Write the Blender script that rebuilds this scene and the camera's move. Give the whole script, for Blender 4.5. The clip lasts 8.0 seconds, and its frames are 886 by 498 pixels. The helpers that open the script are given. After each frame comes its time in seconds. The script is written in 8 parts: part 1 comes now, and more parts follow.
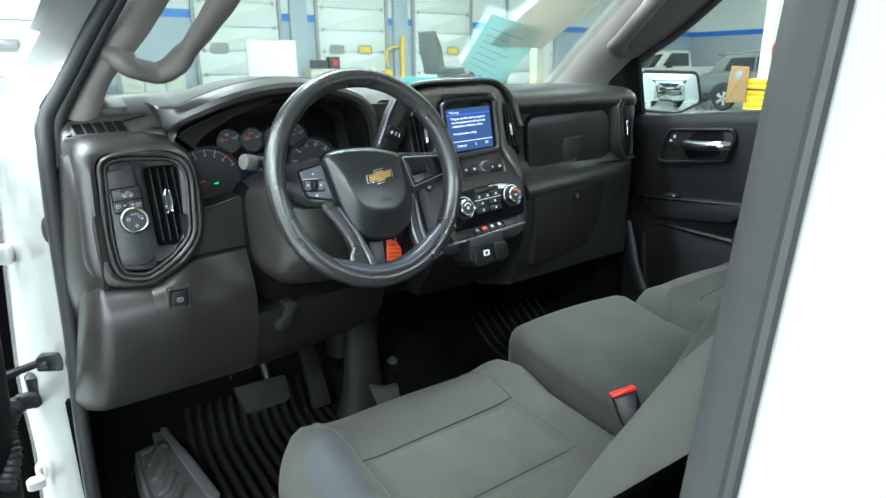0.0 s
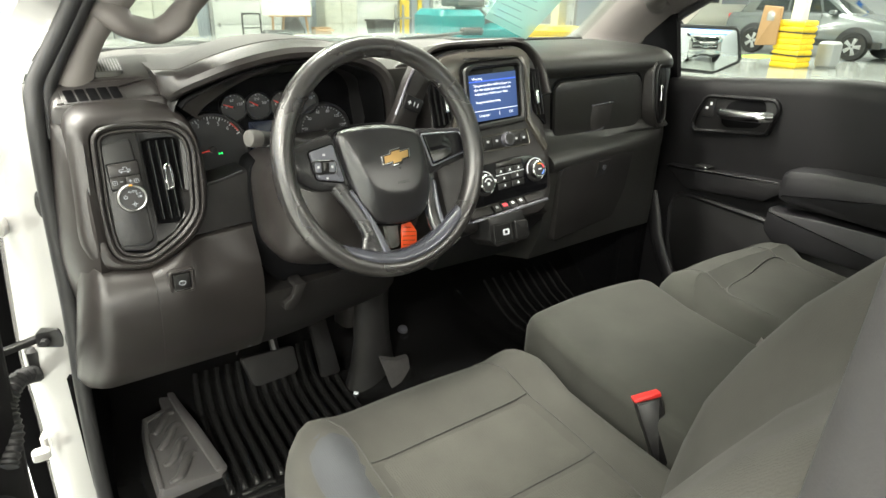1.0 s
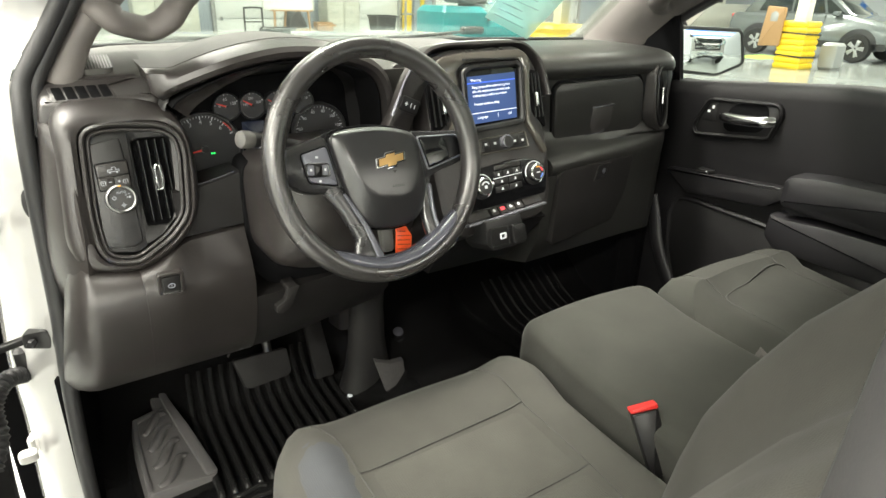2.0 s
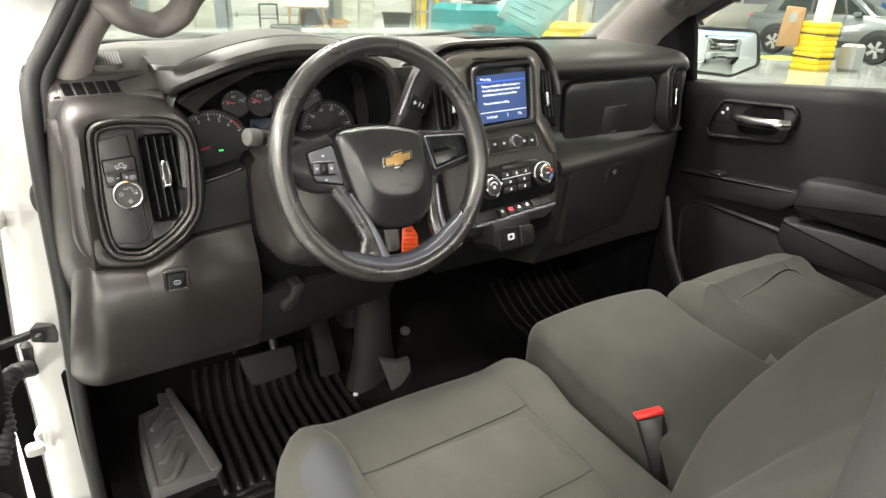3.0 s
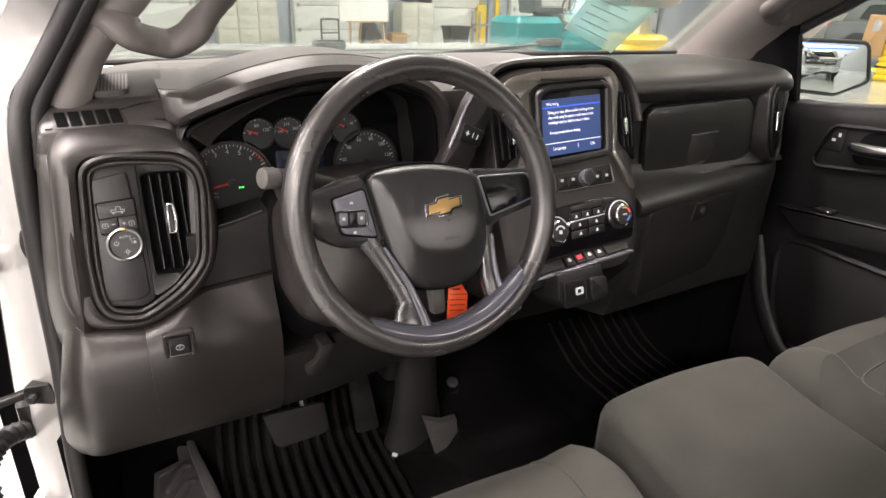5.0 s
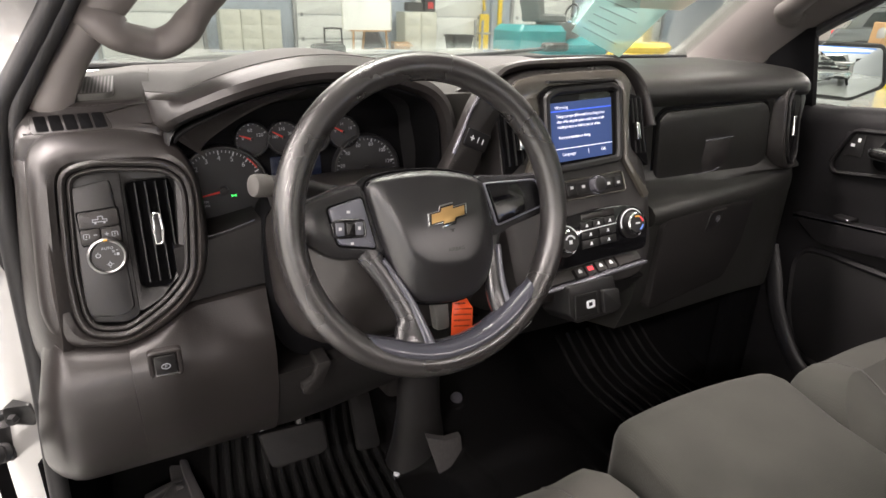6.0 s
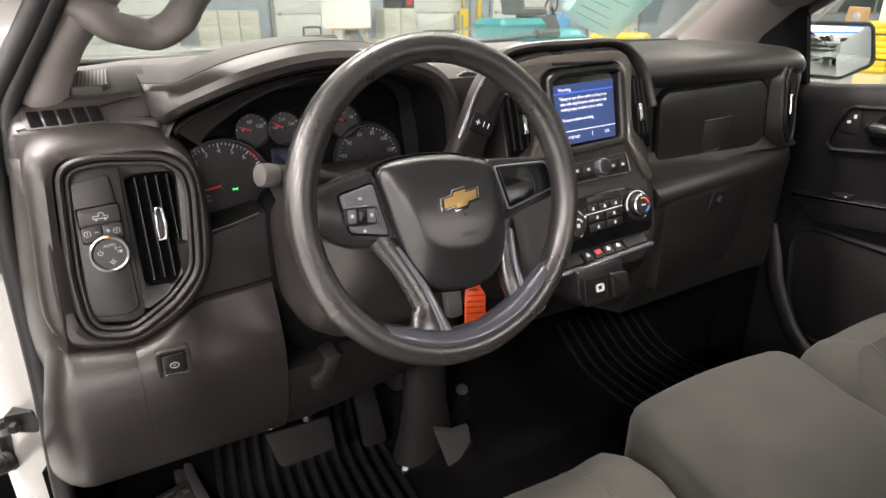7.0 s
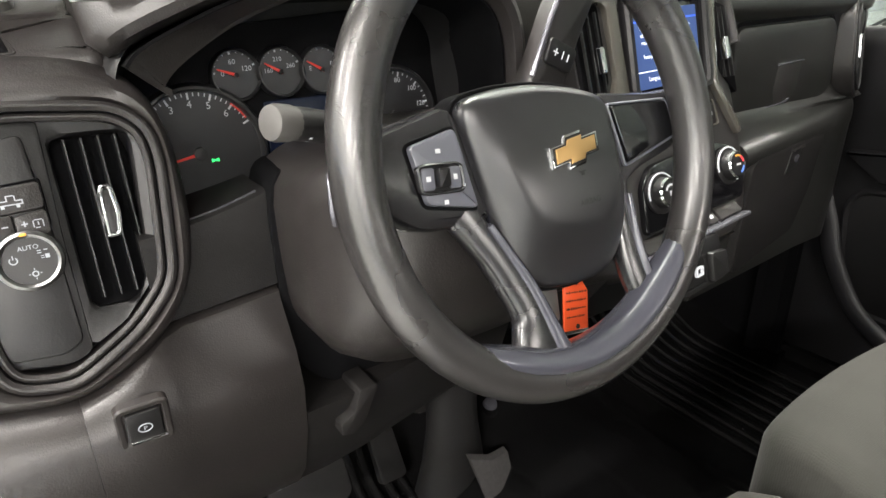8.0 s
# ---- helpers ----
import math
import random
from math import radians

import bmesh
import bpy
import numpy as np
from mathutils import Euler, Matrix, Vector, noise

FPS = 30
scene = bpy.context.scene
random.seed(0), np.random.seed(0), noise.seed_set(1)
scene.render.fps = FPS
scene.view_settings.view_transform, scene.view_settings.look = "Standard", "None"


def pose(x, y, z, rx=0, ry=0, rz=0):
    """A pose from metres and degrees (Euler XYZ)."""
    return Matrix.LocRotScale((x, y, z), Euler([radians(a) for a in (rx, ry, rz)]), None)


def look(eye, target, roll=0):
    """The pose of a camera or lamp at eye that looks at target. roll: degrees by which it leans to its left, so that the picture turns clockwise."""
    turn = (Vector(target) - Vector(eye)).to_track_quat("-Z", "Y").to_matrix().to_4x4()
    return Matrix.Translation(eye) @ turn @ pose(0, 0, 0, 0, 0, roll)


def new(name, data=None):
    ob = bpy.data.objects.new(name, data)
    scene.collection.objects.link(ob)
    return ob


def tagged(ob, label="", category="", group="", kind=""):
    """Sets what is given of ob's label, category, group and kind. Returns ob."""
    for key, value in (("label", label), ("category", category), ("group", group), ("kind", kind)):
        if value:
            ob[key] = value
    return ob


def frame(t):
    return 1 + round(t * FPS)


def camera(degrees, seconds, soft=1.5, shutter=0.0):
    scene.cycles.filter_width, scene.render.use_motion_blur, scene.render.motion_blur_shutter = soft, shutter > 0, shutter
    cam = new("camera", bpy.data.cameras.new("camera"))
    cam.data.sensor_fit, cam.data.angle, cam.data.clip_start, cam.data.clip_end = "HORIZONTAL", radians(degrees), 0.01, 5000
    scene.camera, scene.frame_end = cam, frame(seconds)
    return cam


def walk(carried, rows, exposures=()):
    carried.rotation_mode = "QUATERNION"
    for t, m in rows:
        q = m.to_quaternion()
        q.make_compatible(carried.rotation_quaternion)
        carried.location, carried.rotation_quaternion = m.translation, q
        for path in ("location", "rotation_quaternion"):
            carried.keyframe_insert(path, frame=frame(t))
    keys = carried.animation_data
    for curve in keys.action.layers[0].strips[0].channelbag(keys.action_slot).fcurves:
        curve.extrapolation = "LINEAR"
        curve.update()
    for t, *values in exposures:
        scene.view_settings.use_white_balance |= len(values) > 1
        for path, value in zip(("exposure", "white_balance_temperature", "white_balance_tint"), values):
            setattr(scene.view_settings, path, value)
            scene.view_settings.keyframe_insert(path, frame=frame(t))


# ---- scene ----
cam = camera(72.10, 8.0)
PATH = [
    (0, (-0.8392, -1.0343, 1.4967), (0.2673, 0.5308, 0.9254), -0.35),
    (0.5, (-0.8214, -0.9643, 1.5388), (0.3016, 0.5538, 0.8798), 1.20),
    (1, (-0.7961, -0.9492, 1.5552), (0.2435, 0.5767, 0.7867), 1.24),
    (1.5, (-0.7854, -0.9399, 1.5593), (0.2611, 0.5782, 0.7843), 1.87),
    (3, (-0.7654, -0.9326, 1.5623), (0.2398, 0.6075, 0.7763), 2.35),
    (3.5, (-0.7669, -0.9295, 1.5611), (0.2226, 0.6356, 0.8052), 2.33),
    (4, (-0.7848, -0.9049, 1.5810), (0.1747, 0.6937, 0.8571), 2.06),
    (4.2, (-0.7894, -0.9025, 1.5795), (0.1642, 0.7029, 0.8630), 1.97),
    (5.3, (-0.6349, -0.7260, 1.5469), (0.2029, 0.9210, 0.7817), 1.41),
    (5.5, (-0.6464, -0.7204, 1.5429), (0.2102, 0.9246, 0.7945), 1.60),
    (6, (-0.6413, -0.7237, 1.5409), (0.2098, 0.9318, 0.8094), 1.30),
    (6.5, (-0.6397, -0.7232, 1.5389), (0.2179, 0.9311, 0.8126), 0.57),
    (7, (-0.6650, -0.7016, 1.5229), (0.2240, 0.9298, 0.7826), -0.20),
    (7.5, (-0.7084, -0.6033, 1.4487), (0.2336, 0.9913, 0.6936), -0.99),
    (8, (-0.6663, -0.4496, 1.4271), (0.3557, 1.0925, 0.6672), -1.44),
]
walk(cam, [(t, look(eye, target, roll)) for t, eye, target, roll in PATH], exposures=((0,.80,5250,3),(.5,1.10,5300,8),(.9,1.03,6300,10),(3.5,.91,6480,18),(4.2,.70,6650,30),(5.3,.58,6400,26),(7,.62,6380,25),(8,1.03,6200,18)))


# ---------------------------------------------------------------- light
world = bpy.data.worlds.new("world")
scene.world = world
world.use_nodes = True
world.node_tree.nodes["Background"].inputs[0].default_value = (0.62, 0.68, 0.70, 1)
world.node_tree.nodes["Background"].inputs[1].default_value = 0.05

GZ = 0.15          # workshop floor level
CEIL = 5.6


def ceiling_lamp(x, y, power, sx=3.6, sy=0.5, col=(1.0, 0.955, 0.83)):
    d = bpy.data.lights.new("tube_lamp", "AREA")
    d.shape, d.size, d.size_y, d.energy, d.color = "RECTANGLE", sx, sy, power, col
    o = new("tube_lamp", d)
    o.matrix_world = pose(x, y, CEIL - 0.16)
    tagged(o, "long white fluorescent tube lamp under the workshop ceiling", "lamp", "ceiling lamps")
    return o


# Tubes are out of view; those by the windscreen were added for the dash.
LAMPS = [(-6.6, -5.5, 480), (-6.6, -1.2, 300), (-6.6, 3.2, 260), (-4.6, -9.5, 420), (-2.5, -0.7, 90), (-1.6, 1.1, 430), (-0.3, 1.7, 150), (2.2, 1.6, 90), (-0.5, 8.5, 330), (-1.5, -12.0, 400), (4.2, -4.2, 90), (5.6, -11.4, 500), (7.0, 3.0, 90), (7.0, 10.0, 560), (14.0, 1.5, 360), (14.0, 9.5, 430), (20.0, 6.0, 380)]
for lx, ly, lp_ in LAMPS:
    ceiling_lamp(lx, ly, lp_)

# ---------------------------------------------------------------- materials
def mat(name, col, rough=0.5, metal=0.0, var=0.12, scale=30.0, bump=0.0, bscale=400.0, coat=0.0, rvar=0.0, emit=0.0, spec=0.5, sheen=0.0):
    m = bpy.data.materials.new(name)
    m.use_nodes = True
    nt = m.node_tree
    b = nt.nodes["Principled BSDF"]
    b.inputs["Roughness"].default_value = rough
    b.inputs["Metallic"].default_value = metal
    b.inputs["Coat Weight"].default_value = coat
    b.inputs["Coat Roughness"].default_value = 0.05
    b.inputs["Specular IOR Level"].default_value = spec
    b.inputs["Sheen Weight"].default_value = sheen
    tc = nt.nodes.new("ShaderNodeTexCoord")
    n1 = nt.nodes.new("ShaderNodeTexNoise")
    n1.inputs["Scale"].default_value, n1.inputs["Detail"].default_value = scale, 5.0
    nt.links.new(tc.outputs["Object"], n1.inputs["Vector"])
    mix = nt.nodes.new("ShaderNodeMix")
    mix.data_type = "RGBA"
    lo, hi = max(0.0, 1 - var), 1 + var
    mix.inputs["A"].default_value = (col[0] * lo, col[1] * lo, col[2] * lo, 1)
    mix.inputs["B"].default_value = (min(1, col[0] * hi), min(1, col[1] * hi), min(1, col[2] * hi), 1)
    nt.links.new(n1.outputs["Fac"], mix.inputs["Factor"])
    nt.links.new(mix.outputs["Result"], b.inputs["Base Color"])
    if rvar:
        n3 = nt.nodes.new("ShaderNodeTexNoise")
        n3.inputs["Scale"].default_value, n3.inputs["Detail"].default_value = scale * 0.35, 6.0
        nt.links.new(tc.outputs["Object"], n3.inputs["Vector"])
        mr = nt.nodes.new("ShaderNodeMapRange")
        mr.inputs["From Min"].default_value, mr.inputs["From Max"].default_value = 0.3, 0.7
        mr.inputs["To Min"].default_value, mr.inputs["To Max"].default_value = max(0.02, rough - rvar), min(1.0, rough + rvar)
        nt.links.new(n3.outputs["Fac"], mr.inputs["Value"])
        nt.links.new(mr.outputs["Result"], b.inputs["Roughness"])
    if bump:
        n2 = nt.nodes.new("ShaderNodeTexNoise")
        n2.inputs["Scale"].default_value, n2.inputs["Detail"].default_value = bscale, 3.0
        nt.links.new(tc.outputs["Object"], n2.inputs["Vector"])
        bp = nt.nodes.new("ShaderNodeBump")
        bp.inputs["Strength"].default_value, bp.inputs["Distance"].default_value = bump, 0.0006
        nt.links.new(n2.outputs["Fac"], bp.inputs["Height"])
        nt.links.new(bp.outputs["Normal"], b.inputs["Normal"])
    if emit:
        b.inputs["Emission Color"].default_value = (*col, 1)
        b.inputs["Emission Strength"].default_value = emit
    return m


def glass_mat(name, tint, gloss=1.0):
    m = bpy.data.materials.new(name)
    m.use_nodes = True
    nt = m.node_tree
    nt.nodes.clear()
    out = nt.nodes.new("ShaderNodeOutputMaterial")
    mx = nt.nodes.new("ShaderNodeMixShader")
    tr = nt.nodes.new("ShaderNodeBsdfTransparent")
    gl = nt.nodes.new("ShaderNodeBsdfGlossy")
    fr = nt.nodes.new("ShaderNodeFresnel")
    mu = nt.nodes.new("ShaderNodeMath")
    mu.operation = "MULTIPLY"
    mu.inputs[1].default_value = gloss
    fr.inputs["IOR"].default_value = 1.45
    tr.inputs["Color"].default_value = (*tint, 1)
    gl.inputs["Roughness"].default_value = 0.02
    nt.links.new(fr.outputs[0], mu.inputs[0])
    nt.links.new(mu.outputs[0], mx.inputs[0])
    nt.links.new(tr.outputs[0], mx.inputs[1])
    nt.links.new(gl.outputs[0], mx.inputs[2])
    nt.links.new(mx.outputs[0], out.inputs[0])
    return m


def sheet_mat(name, col, clear):
    """A thin film: part see-through, part pale print."""
    m = bpy.data.materials.new(name)
    m.use_nodes = True
    nt = m.node_tree
    b = nt.nodes["Principled BSDF"]
    b.inputs["Base Color"].default_value = (*col, 1)
    b.inputs["Roughness"].default_value = 0.4
    b.inputs["Alpha"].default_value = 1 - clear
    return m


def woven(name, col, pitch=0.0022, bump=0.5):
    m = mat(name, col, 0.95, var=0.34, scale=11, spec=0.12, sheen=0.05)
    nt = m.node_tree
    b = nt.nodes["Principled BSDF"]
    tc = nt.nodes.new("ShaderNodeTexCoord")
    hs = []
    for d in ("X", "Y"):
        w = nt.nodes.new("ShaderNodeTexWave")
        w.bands_direction = d
        w.inputs["Scale"].default_value = 1 / pitch / 6.283
        w.inputs["Distortion"].default_value = 6.0
        w.inputs["Detail"].default_value = 3.0
        w.inputs["Detail Scale"].default_value = 1.5
        nt.links.new(tc.outputs["Object"], w.inputs["Vector"])
        hs.append(w)
    ad = nt.nodes.new("ShaderNodeMath")
    ad.operation = "ADD"
    nt.links.new(hs[0].outputs["Fac"], ad.inputs[0])
    nt.links.new(hs[1].outputs["Fac"], ad.inputs[1])
    bp = nt.nodes.new("ShaderNodeBump")
    bp.inputs["Strength"].default_value, bp.inputs["Distance"].default_value = bump, 0.0008
    nt.links.new(ad.outputs[0], bp.inputs["Height"])
    nt.links.new(bp.outputs["Normal"], b.inputs["Normal"])
    return m


SOFT = mat("soft_touch_plastic", (0.0225, 0.0198, 0.0190), 0.36, var=0.16, scale=9, bump=0.40, bscale=620, rvar=0.06, spec=0.58)
# SOFT made less red: greenish light on the passenger side is painted in.
SOFTP = mat("green_lit_soft_plastic", (0.0195, 0.0194, 0.0180), 0.36, var=0.16, scale=9, bump=0.40, bscale=620, rvar=0.06, spec=0.60)
HARD = mat("hard_grained_plastic", (0.022, 0.020, 0.0195), 0.34, var=0.16, scale=12, bump=0.6, bscale=800, rvar=0.09)
# Paler than SOFT: windscreen light on upward faces is put into the colour.
TOPPAD = mat("lit_dash_top_plastic", (0.036, 0.0355, 0.0315), 0.60, var=0.12, scale=9, bump=0.6, bscale=650, rvar=0.06, spec=0.45)
BLACK = mat("black_plastic", (0.011, 0.0107, 0.011), 0.40, var=0.2, scale=20, bump=0.15, bscale=700)
# Near-black without sheen: shade of gaps, slots and footwell put into the colour.
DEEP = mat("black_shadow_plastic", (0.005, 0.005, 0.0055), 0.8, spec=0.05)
GLOSS = mat("gloss_black_plastic", (0.006, 0.006, 0.007), 0.10, var=0.2, coat=0.4, rvar=0.03, scale=25)
RIM = mat("wheel_urethane", (0.026, 0.0245, 0.0245), 0.29, var=0.22, scale=22, spec=1.0, bump=0.35, bscale=900, rvar=0.09, coat=0.15)
HUB = mat("airbag_cover_plastic", (0.015, 0.0148, 0.0165), 0.30, spec=1.0, var=0.10, scale=10, bump=0.25, bscale=1300, rvar=0.05)
SATIN = mat("satin_silver_plastic", (0.22, 0.22, 0.25), 0.24, metal=0.7, var=0.10, scale=16, rvar=0.08)
BEZEL = mat("bronze_grey_gloss_trim", (0.105, 0.098, 0.084), 0.16, metal=0.25, var=0.08, scale=10, coat=0.8, rvar=0.04)
CHROME = mat("chrome", (0.78, 0.79, 0.80), 0.10, metal=1.0, var=0.03)
GOLD = mat("gold_badge", (0.60, 0.38, 0.15), 0.34, metal=0.6, var=0.06, scale=60)
# Slight glow added to figures and needles, dim in the hood's shadow.
GFIG = mat("glowing_gauge_figure", (0.42, 0.43, 0.45), 0.5, var=0.02, emit=0.05)
FACE = mat("gauge_face", (0.0045, 0.0045, 0.005), 0.60, var=0.2, spec=0.08)
LABEL = mat("grey_white_lettering", (0.36, 0.38, 0.42), 0.6, var=0.03)
# Faint glow added, also on clips and floor bolts without any lamp.
MARK = mat("glowing_white_marking", (0.72, 0.74, 0.76), 0.6, var=0.02, emit=0.12)
DIM = mat("dim_marking", (0.66, 0.67, 0.69), 0.6, var=0.02)
NEEDLE = mat("red_needle", (0.55, 0.030, 0.018), 0.4, emit=0.08)
REDL = mat("red_telltale", (0.8, 0.05, 0.06), 0.4, emit=0.5)
BLUEL = mat("blue_mark", (0.12, 0.25, 0.75), 0.4, emit=0.2)
AMBER = mat("amber_mark", (0.75, 0.36, 0.05), 0.4, emit=0.06)
GREENL = mat("green_telltale", (0.02, 0.85, 0.12), 0.4, emit=1.1)
SCREEN = mat("lit_screen_blue", (0.030, 0.052, 0.125), 0.5, var=0.05, scale=8, emit=0.9, spec=0.1)
SCREENB = mat("lit_screen_bar", (0.045, 0.11, 0.62), 0.12, var=0.02, emit=0.9)
SCREENT = mat("lit_screen_text", (0.80, 0.84, 0.92), 0.3, var=0.01, emit=0.85)
DICB = mat("dim_blue_display", (0.006, 0.009, 0.02), 0.2, emit=0.15)
SEATF = woven("grey_seat_cloth", (0.0475, 0.0468, 0.0415), pitch=0.0013, bump=0.12)
# SEATF darkened: weaker light on middle and passenger seats put into the colour.
SEATD = woven("shaded_seat_cloth", (0.0315, 0.0320, 0.0280), pitch=0.0013, bump=0.12)
SEATC = woven("pale_seat_mesh_cloth", (0.0525, 0.0515, 0.0455), pitch=0.0019, bump=0.25)
# Paler, bluer cloth: the sheen on the bolster's top is painted in.
SEATV = woven("sheen_bolster_cloth", (0.048, 0.0505, 0.0545), pitch=0.0012, bump=0.2)
PIPE = mat("dark_seam", (0.035, 0.034, 0.031), 0.9)
CUSHV = mat("grey_seat_vinyl", (0.085, 0.088, 0.095), 0.5, bump=0.3, bscale=900)
MATR = mat("black_rubber_floor", (0.0078, 0.0077, 0.0078), 0.15, var=0.25, scale=18, bump=1.0, bscale=45, rvar=0.10)
CARPET = mat("grey_felt_pad", (0.055, 0.052, 0.052), 0.95, var=0.3, scale=160, bump=0.8, bscale=500)
WHITE = mat("white_body_paint", (0.315, 0.309, 0.302), 0.22, var=0.02, scale=3, coat=0.6, rvar=0.04)
WHITEG = mat("white_primer_hinge", (0.66, 0.65, 0.63), 0.5, var=0.06, scale=40)
RUBBER = mat("black_weatherstrip", (0.020, 0.020, 0.021), 0.55, var=0.15, scale=60, bump=0.25, bscale=500)
PILLAR = mat("pillar_trim_plastic", (0.112, 0.101, 0.0955), 0.60, var=0.06, scale=8, bump=0.4, bscale=900, rvar=0.05)
DOORT = mat("door_trim_plastic", (0.0080, 0.0076, 0.0084), 0.55, spec=0.30, var=0.12, scale=10, bump=0.35, bscale=900, rvar=0.07)
DOORG = mat("door_armrest_plastic", (0.0085, 0.0082, 0.0095), 0.52, var=0.10, scale=10, bump=0.2, bscale=900, rvar=0.06)
REDB = mat("red_release_button", (0.55, 0.028, 0.024), 0.35, var=0.06)
ORANGE = mat("orange_tag_plastic", (0.83, 0.10, 0.025), 0.35, var=0.06, scale=80)
INK = mat("black_ink", (0.03, 0.015, 0.012), 0.7)
GLASS = glass_mat("windscreen_glass", (0.90, 0.95, 0.92), 0.55)
GLASSD = glass_mat("side_glass", (0.88, 0.92, 0.90), 0.6)
MIRROR = mat("mirror_silver", (0.76, 0.78, 0.77), 0.015, metal=1.0, var=0.0)


# ---------------------------------------------------------------- mesh tools
ORIGIN = {}


def thing(name, loc, label, category, group="", kind=""):
    e = new(name)
    e.empty_display_size = 0.05
    e.location = loc
    ORIGIN[e] = Vector(loc)
    return tagged(e, label, category, group, kind)


def finish(bm, name, material, angle=38):
    bmesh.ops.remove_doubles(bm, verts=bm.verts, dist=1e-5)
    bmesh.ops.recalc_face_normals(bm, faces=bm.faces)
    me = bpy.data.meshes.new(name)
    bm.to_mesh(me)
    bm.free()
    me.polygons.foreach_set("use_smooth", [True] * len(me.polygons))
    me.set_sharp_from_angle(angle=radians(angle))
    me.materials.append(material)
    return me


def part(name, bm, material, parent, label="", angle=38):
    """Links a bmesh in world metres as one mesh object under a thing or a part."""
    o = ORIGIN[parent]
    bm.transform(Matrix.Translation(-o))
    ob = new(name, finish(bm, name, material, angle))
    ob.parent = parent
    ORIGIN[ob] = o
    return tagged(ob, label)


def solid(name, bm, material, label="", category="", kind="structure", group="", angle=38):
    """A mesh that is a whole thing."""
    ob = new(name, finish(bm, name, material, angle))
    ORIGIN[ob] = Vector((0, 0, 0))
    return tagged(ob, label, category, group, kind)


def axes(o, u, v):
    """Local frame: u, v in the plane, n towards the viewer side (u x v)."""
    u = Vector(u).normalized()
    n = u.cross(Vector(v)).normalized()
    v = n.cross(u)
    return Matrix(((u.x, v.x, n.x, o[0]), (u.y, v.y, n.y, o[1]), (u.z, v.z, n.z, o[2]), (0, 0, 0, 1)))


def round_poly(pts, r, n=4):
    out = []
    k = len(pts)
    for i in range(k):
        p, a, b = Vector(pts[i]).to_2d(), Vector(pts[i - 1]).to_2d(), Vector(pts[(i + 1) % k]).to_2d()
        da, db = a - p, b - p
        la, lb = da.length, db.length
        rr = r[i] if isinstance(r, (list, tuple)) else r
        d = min(rr, la * 0.48, lb * 0.48)
        if d < 1e-6:
            out.append(p)
            continue
        s, e = p + da * d / la, p + db * d / lb
        for j in range(n + 1):
            t = j / n
            out.append((1 - t) ** 2 * s + 2 * t * (1 - t) * p + t * t * e)
    return out


def inset(pts, d):
    k = len(pts)
    area = sum(pts[i].x * pts[(i + 1) % k].y - pts[(i + 1) % k].x * pts[i].y for i in range(k))
    sg = 1 if area > 0 else -1
    out = []
    for i in range(k):
        a, p, b = pts[i - 1], pts[i], pts[(i + 1) % k]
        t1, t2 = (p - a), (b - p)
        t1 = t1.normalized() if t1.length > 1e-9 else t2.normalized()
        t2 = t2.normalized() if t2.length > 1e-9 else t1
        n1, n2 = Vector((-t1.y, t1.x)) * sg, Vector((-t2.y, t2.x)) * sg
        m = n1 + n2
        m = m.normalized() if m.length > 1e-6 else n1
        c = max(0.5, m.dot(n1))
        out.append(p + m * d / c)
    return out


def loft(secs, ring=True, cap=True, bm=None, closed=False):
    """Joins sections of equal length by quads. ring: each section is a closed loop. closed: the last joins the first."""
    bm = bm or bmesh.new()
    rows = [[bm.verts.new(Vector(p)) for p in s] for s in secs]
    n = len(rows[0])
    last = len(rows) if closed else len(rows) - 1
    for i in range(last):
        a, b = rows[i], rows[(i + 1) % len(rows)]
        for j in range(n if ring else n - 1):
            k = (j + 1) % n
            try:
                bm.faces.new((a[j], a[k], b[k], b[j]))
            except ValueError:
                pass
    if cap and ring and not closed:
        bm.faces.new(rows[0])
        bm.faces.new(rows[-1])
    return bm


def lift(poly, M, n):
    return [M @ Vector((p[0], p[1], n)) for p in poly]


def plate(pts, M, d0, d1, r=0.004, bev=0.0015, n=4, bm=None):
    """A solid plate with rounded corners and a rounded front edge, from depth d0 to d1 along the frame's n."""
    p = round_poly(pts, r, n) if r else [Vector(q).to_2d() for q in pts]
    s = 1 if d1 > d0 else -1
    secs = [lift(p, M, d0), lift(p, M, d1 - s * bev), lift(inset(p, bev * 0.3), M, d1 - s * bev * 0.3), lift(inset(p, bev), M, d1)]
    return loft(secs, bm=bm)


def frame_ring(pts, M, d0, d1, width, r=0.004, bev=0.0015, n=4, inner_d=None, bm=None):
    """A rounded ring along a polygon: a bezel with an opening."""
    p = round_poly(pts, r, n)
    inner_d = d0 if inner_d is None else inner_d
    q = inset(p, width)
    secs = [lift(p, M, d0), lift(p, M, d1 - bev), lift(inset(p, bev), M, d1), lift(inset(p, width - bev), M, d1), lift(q, M, d1 - bev), lift(q, M, inner_d)]
    return loft(secs, cap=False, closed=True, bm=bm)


def rect(u0, v0, u1, v1):
    return [(u0, v0), (u1, v0), (u1, v1), (u0, v1)]


